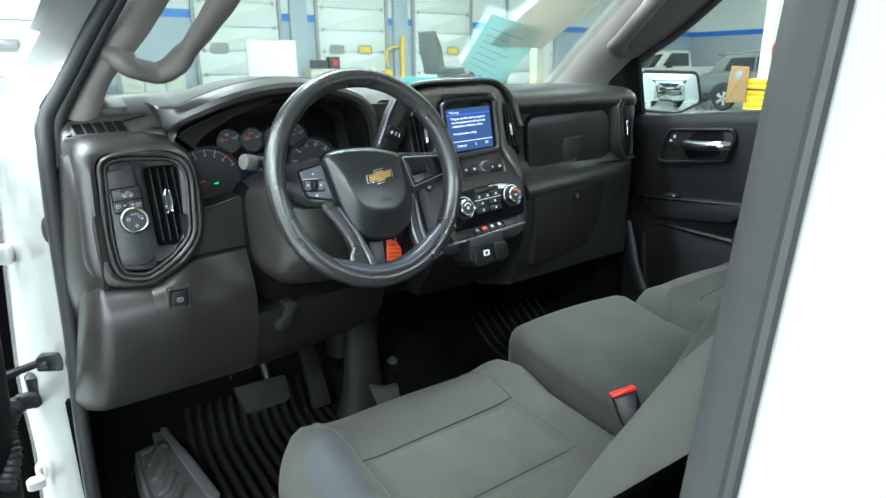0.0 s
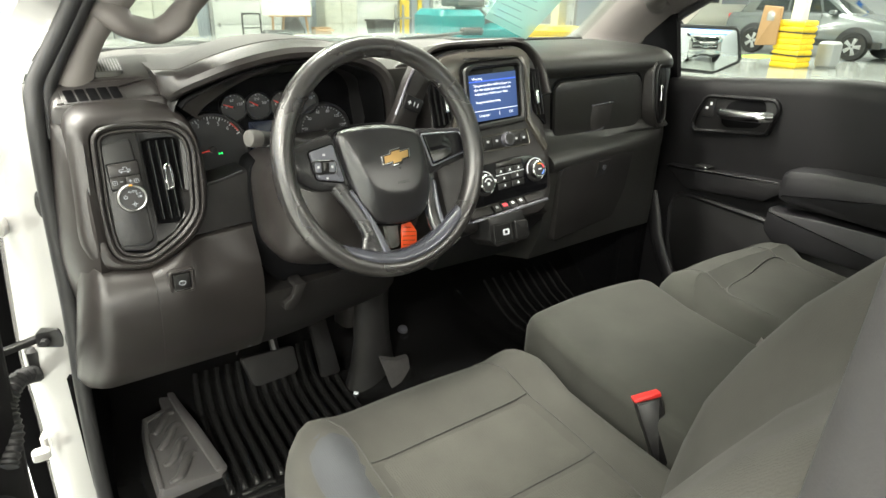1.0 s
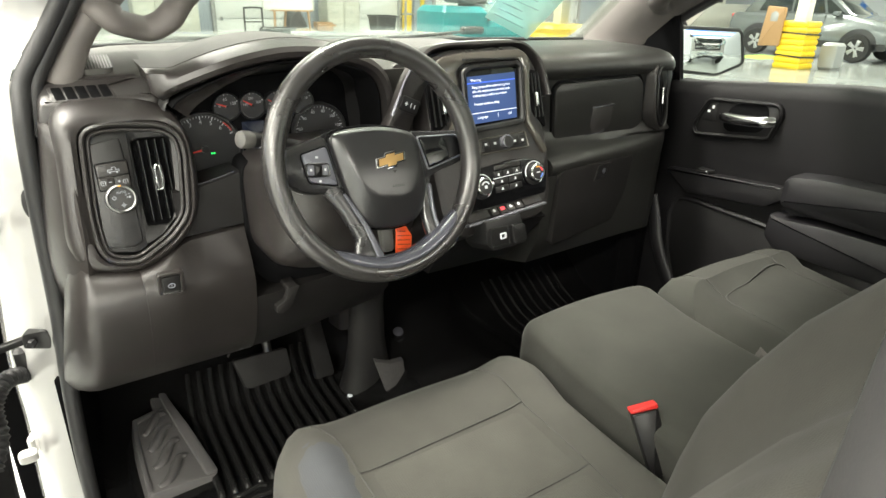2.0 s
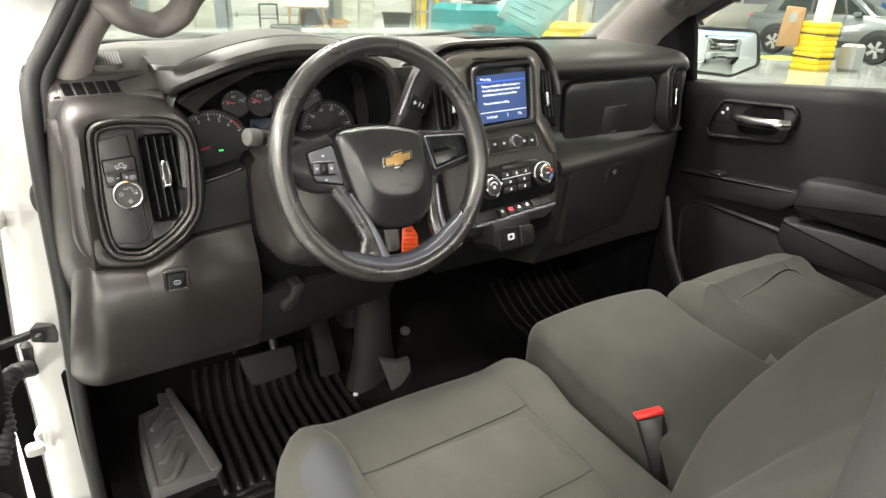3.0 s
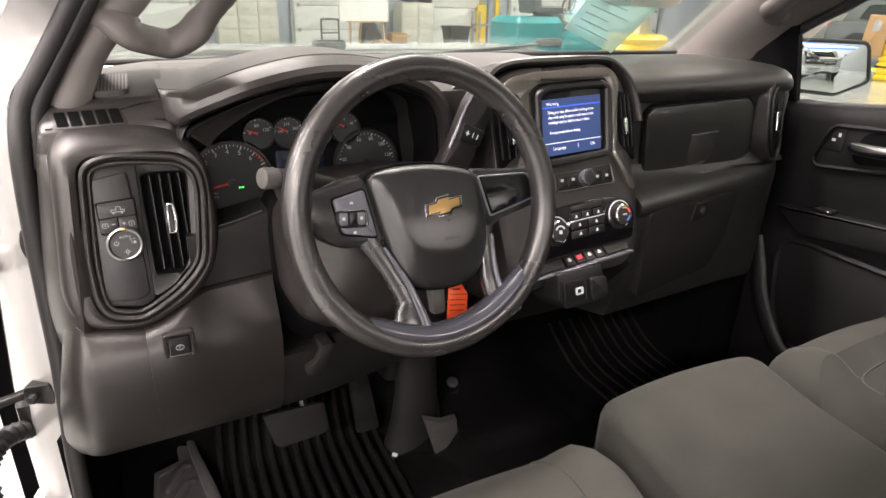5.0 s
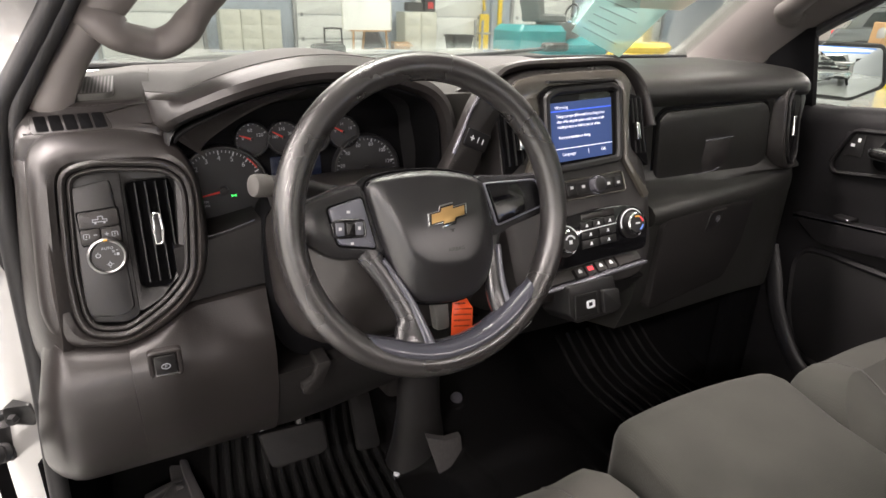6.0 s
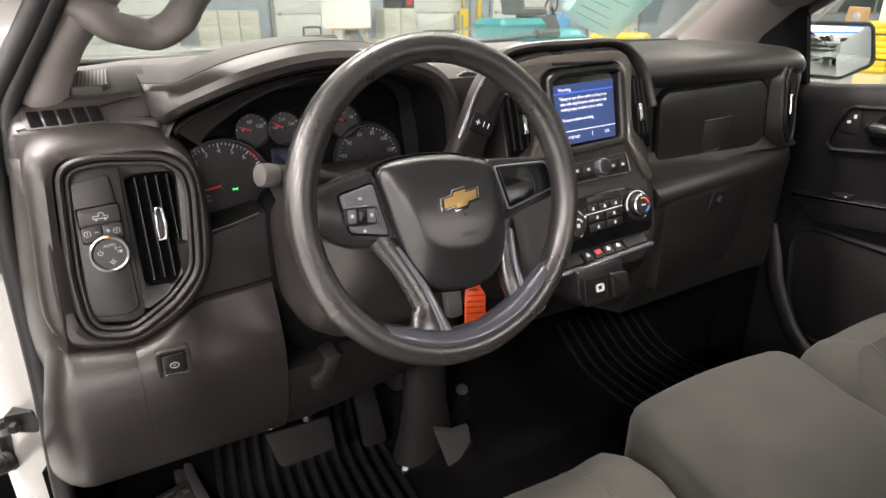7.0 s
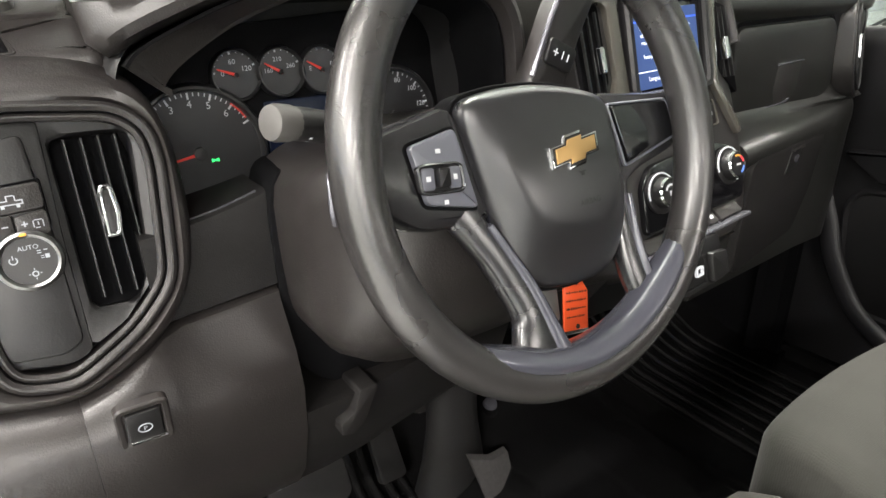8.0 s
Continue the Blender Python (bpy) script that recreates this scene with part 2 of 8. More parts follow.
def box(c, s, bev=0.003, M=None, bm=None):
    """A box of size s round the centre c with rounded edges; M: a frame for it."""
    M = M or Matrix.Identity(4)
    x, y, z = s[0] / 2, s[1] / 2, s[2] / 2
    b = min(bev, x * 0.49, y * 0.49, z * 0.49)
    p = round_poly(rect(-x, -y, x, y), b * 1.5, 2)
    T = M @ Matrix.Translation(c)
    secs = [lift(inset(p, b), T, -z), lift(p, T, -z + b), lift(p, T, z - b), lift(inset(p, b), T, z)]
    return loft(secs, bm=bm)


def beam(a, b, w, h, bev=0.002, bm=None, up=(0, 0, 1)):
    """A bar with a rectangular section from a to b."""
    a, b = Vector(a), Vector(b)
    d = (b - a).normalized()
    s = d.cross(Vector(up))
    if s.length < 1e-4:
        s = d.cross(Vector((1, 0, 0)))
    s.normalize()
    t = s.cross(d)
    M = Matrix(((s.x, t.x, d.x, a.x), (s.y, t.y, d.y, a.y), (s.z, t.z, d.z, a.z), (0, 0, 0, 1)))
    L = (b - a).length
    p = round_poly(rect(-w / 2, -h / 2, w / 2, h / 2), min(bev, w * 0.4, h * 0.4), 2)
    return loft([lift(p, M, 0), lift(p, M, L)], bm=bm)


def smooth_path(pts, n=8, closed=False):
    """A Catmull-Rom curve through the points."""
    P = [Vector(p) for p in pts]
    out = []
    k = len(P)
    for i in range(k if closed else k - 1):
        p0 = P[i - 1] if (i > 0 or closed) else P[0]
        p1, p2 = P[i], P[(i + 1) % k]
        p3 = P[(i + 2) % k] if (i + 2 < k or closed) else P[-1]
        for j in range(n):
            t = j / n
            out.append(0.5 * ((2 * p1) + (p2 - p0) * t + (2 * p0 - 5 * p1 + 4 * p2 - p3) * t * t + (3 * p1 - p0 - 3 * p2 + p3) * t ** 3))
    if not closed:
        out.append(P[-1])
    return out


def tube(pts, r, seg=10, closed=False, flat=1.0, bm=None, up=None):
    """A round (or flattened) rod along points; r: a radius or one for each point."""
    P = [Vector(p) for p in pts]
    k = len(P)
    secs = []
    ref = Vector(up) if up else None
    nrm = None
    for i in range(k):
        d = (P[(i + 1) % k] - P[i - 1]) if (closed or 0 < i < k - 1) else (P[1] - P[0] if i == 0 else P[-1] - P[-2])
        d.normalize()
        if ref is not None:
            s = d.cross(ref)
        elif nrm is None:
            s = d.cross(Vector((0, 0, 1)) if abs(d.z) < 0.9 else Vector((1, 0, 0)))
        else:
            s = nrm - d * nrm.dot(d)
        s.normalize()
        nrm = s
        t = s.cross(d)
        rr = r[i] if isinstance(r, (list, tuple)) else r
        secs.append([P[i] + s * (rr * math.cos(2 * math.pi * j / seg)) + t * (rr * flat * math.sin(2 * math.pi * j / seg)) for j in range(seg)])
    return loft(secs, closed=closed, cap=not closed, bm=bm)


def revolve(prof, M, seg=32, bm=None):
    """Turns a profile of (radius, height) round the frame's n axis."""
    secs = []
    for r, h in prof:
        r = max(r, 1e-5)
        secs.append([M @ Vector((r * math.cos(2 * math.pi * j / seg), r * math.sin(2 * math.pi * j / seg), h)) for j in range(seg)])
    return loft(secs, bm=bm)


def words(body, M, size, material, parent, name="marking", align="CENTER", depth=0.0, spacing=1.0):
    cu = bpy.data.curves.new("text", "FONT")
    cu.body, cu.size, cu.align_x, cu.align_y, cu.extrude = body, size, align, "CENTER", depth
    cu.resolution_u = 2
    cu.space_character = spacing
    tmp = bpy.data.objects.new("text", cu)
    me = bpy.data.meshes.new_from_object(tmp)
    bpy.data.objects.remove(tmp)
    o = ORIGIN[parent]
    me.transform(Matrix.Translation(-o) @ M)
    me.materials.clear()
    me.materials.append(material)
    me.name = name
    ob = new(name, me)
    ob.parent = parent
    ORIGIN[ob] = o
    return ob


def at(M, u, v, n=0.0, turn=0.0):
    return M @ pose(u, v, n, 0, 0, turn)


def bars(M, rects, n, material, parent, name="marking", thick=0.0004):
    """Small flat printed marks as one mesh."""
    bm = bmesh.new()
    for u0, v0, u1, v1 in rects:
        loft([lift(rect(u0, v0, u1, v1), M, n - thick), lift(rect(u0, v0, u1, v1), M, n)], bm=bm)
    return part(name, bm, material, parent)

REAR_TRUCK = (3.75, -9.60, 104)

# ---------------------------------------------------------------- truck shell
def FX(y0, tilt=0.0):
    """A frame facing the rear of the truck: u = x, v = up."""
    return axes((0, y0, 0), (1, 0, 0), (0, tilt, 1))


truck = thing("pickup_truck", (0, 0, GZ), "white pickup truck cab with the driver door standing open", "truck")


def slab(pts, d, bm=None):
    """A sheet of given thickness from a grid of rows of points; d: the offset vector of the second skin."""
    d = Vector(d)
    rows = [[Vector(p) for p in r] for r in pts]
    loops = []
    for r in rows:
        loops.append(r + [p + d for p in reversed(r)])
    return loft(loops, bm=bm)


# hood, cowl and windscreen
hood_rows = []
for y, z in ((0.93, 1.40), (0.935, 1.424), (1.0, 1.428), (1.3, 1.415), (1.7, 1.37), (2.05, 1.29), (2.15, 1.16)):
    hood_rows.append([(x, y - 0.05 * (abs(x) / 0.8) ** 2, z - 0.030 * (abs(x + 0.03) / 0.8) ** 2 + (0.012 if 0.3 < abs(x) < 0.62 else 0)) for x in (-0.93, -0.8, -0.62, -0.45, -0.25, 0, 0.25, 0.45, 0.62, 0.8, 0.93)])
part("hood", slab(hood_rows, (0, 0, -0.03)), WHITE, truck)
cowl_rows = []
for y, z in ((0.56, 1.418), (0.60, 1.434), (0.72, 1.436), (0.92, 1.420)):
    cowl_rows.append([(x, y - 0.04 * (abs(x) / 0.8) ** 2, z - 0.022 * (abs(x + 0.03) / 0.8) ** 2) for x in (-0.85, -0.7, -0.5, -0.25, 0, 0.25, 0.5, 0.7, 0.85)])
COWL = mat("weathered_cowl_plastic", (0.17, 0.19, 0.185), 0.55, var=0.12, scale=20, bump=0.2)
part("cowl", slab(cowl_rows, (0, 0, -0.02)), COWL, truck)


def ws(x, z):
    """A point of the windscreen at that height."""
    return (x * (1 - 0.10 * (z - 1.43) / 0.45), 0.60 - (z - 1.43) / 0.668 - 0.05 * (abs(x) / 0.75) ** 2, z)


glass_rows = [[ws(x, z) for x in np.linspace(-0.76, 0.76, 13)] for z in np.linspace(1.425, 1.90, 9)]
wsob = part("windscreen", slab(glass_rows, (0, 0.0035, 0.0025)), GLASS, truck, "clear laminated windscreen with slight reflections")
wsob.visible_shadow = False
rub = [ws(x, 1.435) for x in np.linspace(-0.75, 0.75, 15)]
part("windscreen_seal", tube(rub, 0.006, 8), RUBBER, truck)
for sx in (-1, 1):
    part("windscreen_seal", tube([ws(sx * 0.765, z) for z in np.linspace(1.42, 1.9, 10)], 0.007, 8), RUBBER, truck)


def wiper(pts, hub):
    e = part("wiper", tube(smooth_path(pts, 6), 0.006, 8, flat=0.8), BLACK, truck, "black wiper arm on the cowl")
    part("wiper_pivot", box(hub, (0.075, 0.03, 0.022), 0.008), BLACK, e)
    part("wiper_blade", tube([(pts[0][0] - 0.06, pts[0][1] + 0.01, pts[0][2] - 0.004), (pts[-1][0] - 0.02, pts[-1][1] + 0.015, pts[-1][2] - 0.004)], 0.005, 6), RUBBER, e)


wiper([(-0.49, 0.60, 1.432), (-0.36, 0.615, 1.443), (-0.25, 0.63, 1.454)], (-0.235, 0.635, 1.456))
wiper([(0.10, 0.62, 1.438), (0.24, 0.63, 1.446), (0.36, 0.64, 1.454)], (0.375, 0.64, 1.456))

# outer pillars: the white frame round the driver door


# A-pillar, driver side: white outer skin, black seal, grey inner trim with a grab handle
po = smooth_path([(-0.870, 0.52, 1.36), (-0.863, 0.419, 1.411), (-0.811, 0.282, 1.506), (-0.769, 0.171, 1.582), (-0.72, 0.0, 1.70), (-0.67, -0.22, 1.83)], 4)
pi = smooth_path([(-0.803, 0.165, 1.34), (-0.797, 0.180, 1.42), (-0.757, 0.188, 1.482), (-0.705, 0.200, 1.562), (-0.630, 0.13, 1.69), (-0.57, -0.20, 1.82)], 4)
mid = [Vector(a).lerp(Vector(b), 0.5) + Vector((-0.016, -0.012, 0.006)) for a, b in zip(po, pi)]
rows = [[a, a.lerp(m, 0.5), m, m.lerp(b, 0.5), b] for a, m, b in zip(po, mid, pi)]
part("door_frame", slab(rows, (0.0, 0.03, 0.0)), WHITE, truck, "white painted front pillar of the door opening")
seal = [(-0.822, 0.17, 0.55), (-0.821, 0.155, 0.717), (-0.815, 0.15, 0.893), (-0.805, 0.15, 1.05), (-0.799, 0.15, 1.231), (-0.795, 0.15, 1.314), (-0.790, 0.155, 1.375), (-0.781, 0.172, 1.420), (-0.755, 0.180, 1.462), (-0.729, 0.186, 1.503), (-0.698, 0.192, 1.553), (-0.665, 0.190, 1.604), (-0.625, 0.15, 1.67), (-0.57, 0.0, 1.76), (-0.53, -0.2, 1.83)]
part("door_seal", tube(smooth_path(seal, 5), 0.0130, 12), RUBBER, truck, "black rubber door seal")
lip = [(-0.778, 0.160, 1.34), (-0.772, 0.166, 1.385), (-0.763, 0.176, 1.420), (-0.739, 0.184, 1.462), (-0.713, 0.191, 1.503), (-0.681, 0.197, 1.553), (-0.648, 0.195, 1.604), (-0.608, 0.155, 1.67), (-0.553, 0.005, 1.76), (-0.513, -0.195, 1.83)]
part("door_seal_lip", tube(smooth_path(lip, 5), 0.0115, 12), RUBBER, truck, "inner lip of the black door seal")
tr0 = smooth_path([(-0.757, 0.186, 1.400), (-0.752, 0.180, 1.420), (-0.729, 0.190, 1.460), (-0.701, 0.197, 1.50), (-0.667, 0.203, 1.55), (-0.633, 0.200, 1.60), (-0.590, 0.160, 1.67), (-0.535, 0.01, 1.76), (-0.495, -0.19, 1.83)], 4)
tr1 = smooth_path([(-0.706, 0.180, 1.400), (-0.7015, 0.180, 1.424), (-0.684, 0.192, 1.462), (-0.662, 0.198, 1.492), (-0.612, 0.200, 1.546), (-0.578, 0.195, 1.592), (-0.535, 0.150, 1.66), (-0.48, 0.0, 1.75), (-0.44, -0.20, 1.82)], 4)
rows = []
for a, b in zip(tr0, tr1):
    a, b = Vector(a), Vector(b)
    m = a.lerp(b, 0.5) + Vector((0.0, -0.010, 0.0))
    rows.append([a + Vector((-0.010, 0.012, 0)), a, a.lerp(m, 0.5) + Vector((0.0, -0.003, 0)), m, m.lerp(b, 0.5) + Vector((0.0, -0.003, 0)), b, b + Vector((0.003, 0.010, 0.002)), b + Vector((0.0, 0.10, -0.005))])
ptrim = part("pillar_trim", slab(rows, (-0.012, 0.03, 0.008)), PILLAR, truck, "grey grained plastic pillar trim")
hp = smooth_path([(-0.662, 0.214, 1.520), (-0.652, 0.200, 1.514), (-0.640, 0.196, 1.502), (-0.615, 0.205, 1.494), (-0.592, 0.208, 1.491), (-0.568, 0.200, 1.503), (-0.546, 0.182, 1.528), (-0.524, 0.145, 1.562), (-0.498, 0.085, 1.612), (-0.48, 0.0, 1.67), (-0.475, -0.09, 1.73), (-0.50, -0.15, 1.76), (-0.55, -0.19, 1.77)], 6)
rr = [0.0235 + 0.008 * max(0, 1 - i / 14) + 0.006 * max(0, 1 - (len(hp) - 1 - i) / 8) for i in range(len(hp))]
part("grab_handle", tube(hp, rr, 14, flat=0.72, up=(0.3, -0.6, 0.7)), PILLAR, ptrim, "grey moulded grab handle")

# hinge pillar: white jamb facing the open door
jo = [(-0.868, 0.30, 1.42), (-0.865, 0.27, 1.30), (-0.872, 0.265, 1.18), (-0.884, 0.26, 1.03), (-0.893, 0.255, 0.90), (-0.892, 0.25, 0.77), (-0.898, 0.25, 0.62), (-0.90, 0.25, 0.45)]
ji = [(-0.786, 0.165, 1.42), (-0.803, 0.165, 1.30), (-0.806, 0.165, 1.18), (-0.812, 0.165, 1.03), (-0.822, 0.165, 0.90), (-0.828, 0.168, 0.77), (-0.832, 0.17, 0.62), (-0.835, 0.17, 0.45)]
jo, ji = smooth_path(jo, 4), smooth_path(ji, 4)
rows = [[a + Vector((-0.012, 0.06, 0)), a, a.lerp(b, 0.35) + Vector((0, -0.008, 0)), a.lerp(b, 0.7) + Vector((0, -0.006, 0)), b] for a, b in zip(jo, ji)]
jamb = part("hinge_pillar", slab(rows, (0.01, 0.03, 0)), WHITE, truck, "white painted hinge pillar")
for z, x in ((1.238, -0.8105), (0.992, -0.8150)):
    part("bump_stop", revolve([(0.001, 0.004), (0.010, 0.004), (0.013, 0.001), (0.0135, -0.004)], axes((x, 0.160, z), (1, -0.25, 0), (0, 0, 1)) @ Matrix.Diagonal((0.62, 1.7, 1, 1)), 16), RUBBER, jamb, "black rubber plug")
# check strap bracket
st = part("check_strap", beam((-0.838, 0.205, 0.992), (-0.955, 0.185, 0.979), 0.014, 0.012, 0.003), BLACK, jamb, "black steel door check strap")
part("strap_bracket", plate([(-0.024, -0.016), (0.020, -0.019), (0.024, 0.0), (0.018, 0.019), (-0.022, 0.012)], axes((-0.843, 0.190, 0.992), (1, -0.45, 0), (0, 0, 1)), -0.03, 0.008, 0.006, 0.004), BLACK, st)
part("strap_bolt", revolve([(0.0005, 0.020), (0.006, 0.020), (0.0075, 0.016), (0.0075, 0.010)], axes((-0.847, 0.188, 0.992), (1, -0.45, 0), (0, 0, 1)), 6), RUBBER, st)
# hinges
for z in (1.350, 1.185, 0.745):
    hg = part("door_hinge", plate([(-0.022, -0.014), (0.012, -0.018), (0.018, 0.0), (0.012, 0.018), (-0.022, 0.016)], axes((-0.882, 0.248, z), (1, -0.35, 0), (0, 0, 1)), -0.012, 0.008, 0.006, 0.004), WHITEG, jamb, "white painted steel door hinge")
    part("hinge_pin", revolve([(0.001, -0.022), (0.006, -0.022), (0.006, 0.022), (0.001, 0.022)], axes((-0.897, 0.232, z), (1, 0, 0), (0, 1, 0)), 12), WHITEG, hg)
    part("hinge_leaf", box((-0.905, 0.215, z), (0.030, 0.022, 0.024), 0.005), WHITEG, hg)
# wiring conduit between pillar and door
cw = smooth_path([(-0.875, 0.235, 0.905), (-0.905, 0.19, 0.925), (-0.925, 0.15, 0.905), (-0.925, 0.12, 0.865), (-0.94, 0.08, 0.835)], 10)
part("wiring_conduit", tube(cw, [0.013 if i % 2 else 0.0165 for i in range(len(cw))], 12), RUBBER, jamb, "black corrugated rubber wiring conduit")
part("conduit_boot", box((-0.872, 0.238, 0.93), (0.035, 0.03, 0.06), 0.01), BLACK, jamb)
# fender edge in front of the jamb and closing panels
part("fender", slab([[(-0.93, y, z) for y in (0.42, 0.8, 1.4, 2.1)] for z in (0.45, 0.9, 1.25, 1.40)], (0.03, 0, 0)), WHITE, truck)
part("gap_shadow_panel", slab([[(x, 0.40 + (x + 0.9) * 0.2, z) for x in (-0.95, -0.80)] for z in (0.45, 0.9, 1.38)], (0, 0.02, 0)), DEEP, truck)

# B-pillar, beside the camera's starting place
bt = [Vector(p) for p in ((-0.446, -0.852, 1.80), (-0.481, -0.856, 1.60), (-0.516, -0.860, 1.40), (-0.552, -0.864, 1.20), (-0.588, -0.868, 1.0), (-0.624, -0.872, 0.80), (-0.69, -0.882, 0.55))]
bo = [Vector(p) for p in ((-0.462, -0.890, 1.80), (-0.505, -0.896, 1.60), (-0.548, -0.901, 1.40), (-0.591, -0.907, 1.20), (-0.635, -0.913, 1.0), (-0.678, -0.919, 0.80), (-0.73, -0.926, 0.55))]
rows = [[a + Vector((0.14, -0.05, 0)), a + Vector((0.06, 0.004, 0)), a + Vector((0.008, 0.003, 0)), a, a.lerp(b, 0.5) + Vector((-0.004, 0.001, 0)), b] for a, b in zip(smooth_path(bt, 4), smooth_path(bo, 4))]
bp = part("rear_pillar_trim", slab(rows, (0.03, -0.005, 0)), mat("grey_seal_trim", (0.044, 0.043, 0.044), 0.55, var=0.06, scale=8, bump=0.2), truck, "dark grey trim and seal of the rear door pillar")
part("rear_pillar_seal", tube(smooth_path([Vector(b) + Vector((-0.003, -0.002, 0)) for b in bo], 4), 0.0045, 8), RUBBER, bp)
wo = [b + Vector((-0.006, -0.035, 0)) for b in bo]
wo2 = [b + Vector((-0.02, -0.38, 0)) for b in bo]
rows = [[Vector(a), Vector(b) + Vector((-0.004, 0, 0)), Vector(c)] for a, b, c in zip(smooth_path(bo, 4), smooth_path(wo, 4), smooth_path(wo2, 4))]
part("rear_pillar", slab(rows, (0.05, 0.0, 0)), WHITE, truck, "white painted rear door pillar")

# roof, rear wall, floor, firewall, sill
rows = [[(x, y, 1.90 - 0.03 * (abs(x) / 0.75) ** 2) for x in (-0.70, -0.4, 0, 0.4, 0.70)] for y in (-0.12, -0.5, -0.9, -1.30)]
part("roof", slab(rows, (0, 0, 0.03)), WHITE, truck)
HEADL = mat("grey_headliner_cloth", (0.62, 0.61, 0.60), 0.95, var=0.06, scale=60, bump=0.3)
part("headliner", slab([[(x, y, 1.875 - 0.03 * (abs(x) / 0.75) ** 2) for x in (-0.68, -0.4, 0, 0.4, 0.68)] for y in (-0.10, -0.5, -0.9, -1.28)], (0, 0, 0.015)), HEADL, truck)
part("rear_wall", slab([[(x, -1.27, z) for x in (-0.72, 0, 0.75)] for z in (0.55, 0.9, 1.35)], (0, -0.04, 0)), HARD, truck)
part("rear_wall", slab([[(x, -1.27, z) for x in (-0.72, 0, 0.75)] for z in (1.74, 1.82, 1.89)], (0, -0.04, 0)), HARD, truck)
# Floor and firewall are near-black: the footwell's shade is in the colour.
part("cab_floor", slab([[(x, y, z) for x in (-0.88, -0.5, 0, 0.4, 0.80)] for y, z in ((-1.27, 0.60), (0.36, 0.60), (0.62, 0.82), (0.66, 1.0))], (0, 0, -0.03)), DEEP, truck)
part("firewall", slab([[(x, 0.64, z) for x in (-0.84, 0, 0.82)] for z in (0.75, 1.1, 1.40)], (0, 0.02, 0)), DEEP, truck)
part("sill", slab([[(-0.90, y, 0.50), (-0.90, y, 0.60), (-0.86, y, 0.625), (-0.80, y, 0.61)] for y in (-0.95, -0.4, 0.17)], (0.02, 0, -0.02)), WHITE, truck)
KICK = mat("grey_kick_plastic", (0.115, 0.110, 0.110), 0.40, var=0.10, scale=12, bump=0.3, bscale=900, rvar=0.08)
# Kick panels use DEEP, not KICK: footwell shade is put into the colour.
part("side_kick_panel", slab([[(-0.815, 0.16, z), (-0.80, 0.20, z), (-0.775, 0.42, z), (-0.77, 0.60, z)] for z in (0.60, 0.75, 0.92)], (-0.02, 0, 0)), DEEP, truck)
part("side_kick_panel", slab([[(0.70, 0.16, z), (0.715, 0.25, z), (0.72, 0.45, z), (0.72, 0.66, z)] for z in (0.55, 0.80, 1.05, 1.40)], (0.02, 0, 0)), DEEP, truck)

# ---------------------------------------------------------------- dashboard
dash = thing("dashboard", (-0.06, 0.25, 0.90), "dark grey moulded dashboard with air vents and round gauges", "dashboard")

# top pad
rows = []
for x in (-0.742, -0.734, -0.70, -0.625, -0.612, -0.606, -0.4, -0.242, -0.236, -0.2, 0.0, 0.099, 0.16, 0.2, 0.4, 0.55, 0.605, 0.632, 0.645):
    e = max(0.0, (abs(x + 0.06) - 0.60) / 0.105)
    dz = -0.012 * max(0, (-x - 0.45) / 0.3) - 0.030 * e * e
    fy = (0.085 if x < -0.605 else 0.0) + 0.075 * max(0, (x - 0.565) / 0.08) ** 2
    dz -= 0.028 * max(0, (x - 0.575) / 0.07) ** 2
    if x > 0.1:
        fy, dz = fy + 0.05, dz - 0.010
    if -0.61 < x < -0.24:
        fy += 0.13
    rows.append([(x, 0.575 - 0.09 * e, 1.36 + dz), (x, 0.565 - 0.09 * e, 1.425 + dz), (x, 0.50 - 0.06 * e, 1.447 + dz), (x, 0.38, 1.455 + dz), (x, max(0.22, 0.16 + fy), 1.453 + dz), (x, 0.14 + fy, 1.447 + dz), (x, 0.10 + fy, 1.438 + dz), (x, 0.083 + fy, 1.427 + dz), (x, 0.081 + fy, 1.414 + dz), (x, 0.083 + fy, 1.375 + dz), (x, 0.30, 1.34 + dz)])
part("top_pad", loft(rows), TOPPAD, dash, "grained top pad, paler for the light through the windscreen")
# speaker grille and raised tray line on the top pad
sp = axes((-0.681, 0.188, 1.4325), (1, -0.05, 0.035), (0.05, 1, 0.16))
grl = part("speaker_grille", plate([(-0.024, -0.006), (0.024, -0.006), (0.024, 0.08), (-0.024, 0.08)], sp, -0.010, 0.0010, 0.012, 0.0015), TOPPAD, dash)
for i in range(11):
    u = -0.0215 + i * 0.0043
    part("grille_slot", loft([lift(rect(u - 0.0009, -0.002, u + 0.0009, 0.075), sp, 0.0005), lift(rect(u - 0.0009, -0.002, u + 0.0009, 0.075), sp, 0.0013)]), HARD, grl)


# ---- left pod with light switch and air vent
P0 = axes((0, 0.070, 1.262), (1, 0, 0), (0, 0.30, 1))
soft_o = [(-0.757, 0.134), (-0.743, 0.147), (-0.661, 0.153), (-0.616, 0.142), (-0.592, 0.122), (-0.575, 0.08), (-0.573, 0.007), (-0.584, -0.05), (-0.617, -0.093), (-0.68, -0.124), (-0.757, -0.11), (-0.771, -0.073)]
ring_o = [(-0.730, 0.094), (-0.717, 0.104), (-0.685, 0.109), (-0.608, 0.101), (-0.586, 0.081), (-0.583, 0.052), (-0.594, -0.041), (-0.601, -0.055), (-0.629, -0.083), (-0.682, -0.113), (-0.726, -0.103), (-0.737, -0.08), (-0.739, -0.025)]
pp = round_poly(soft_o, 0.018, 4)
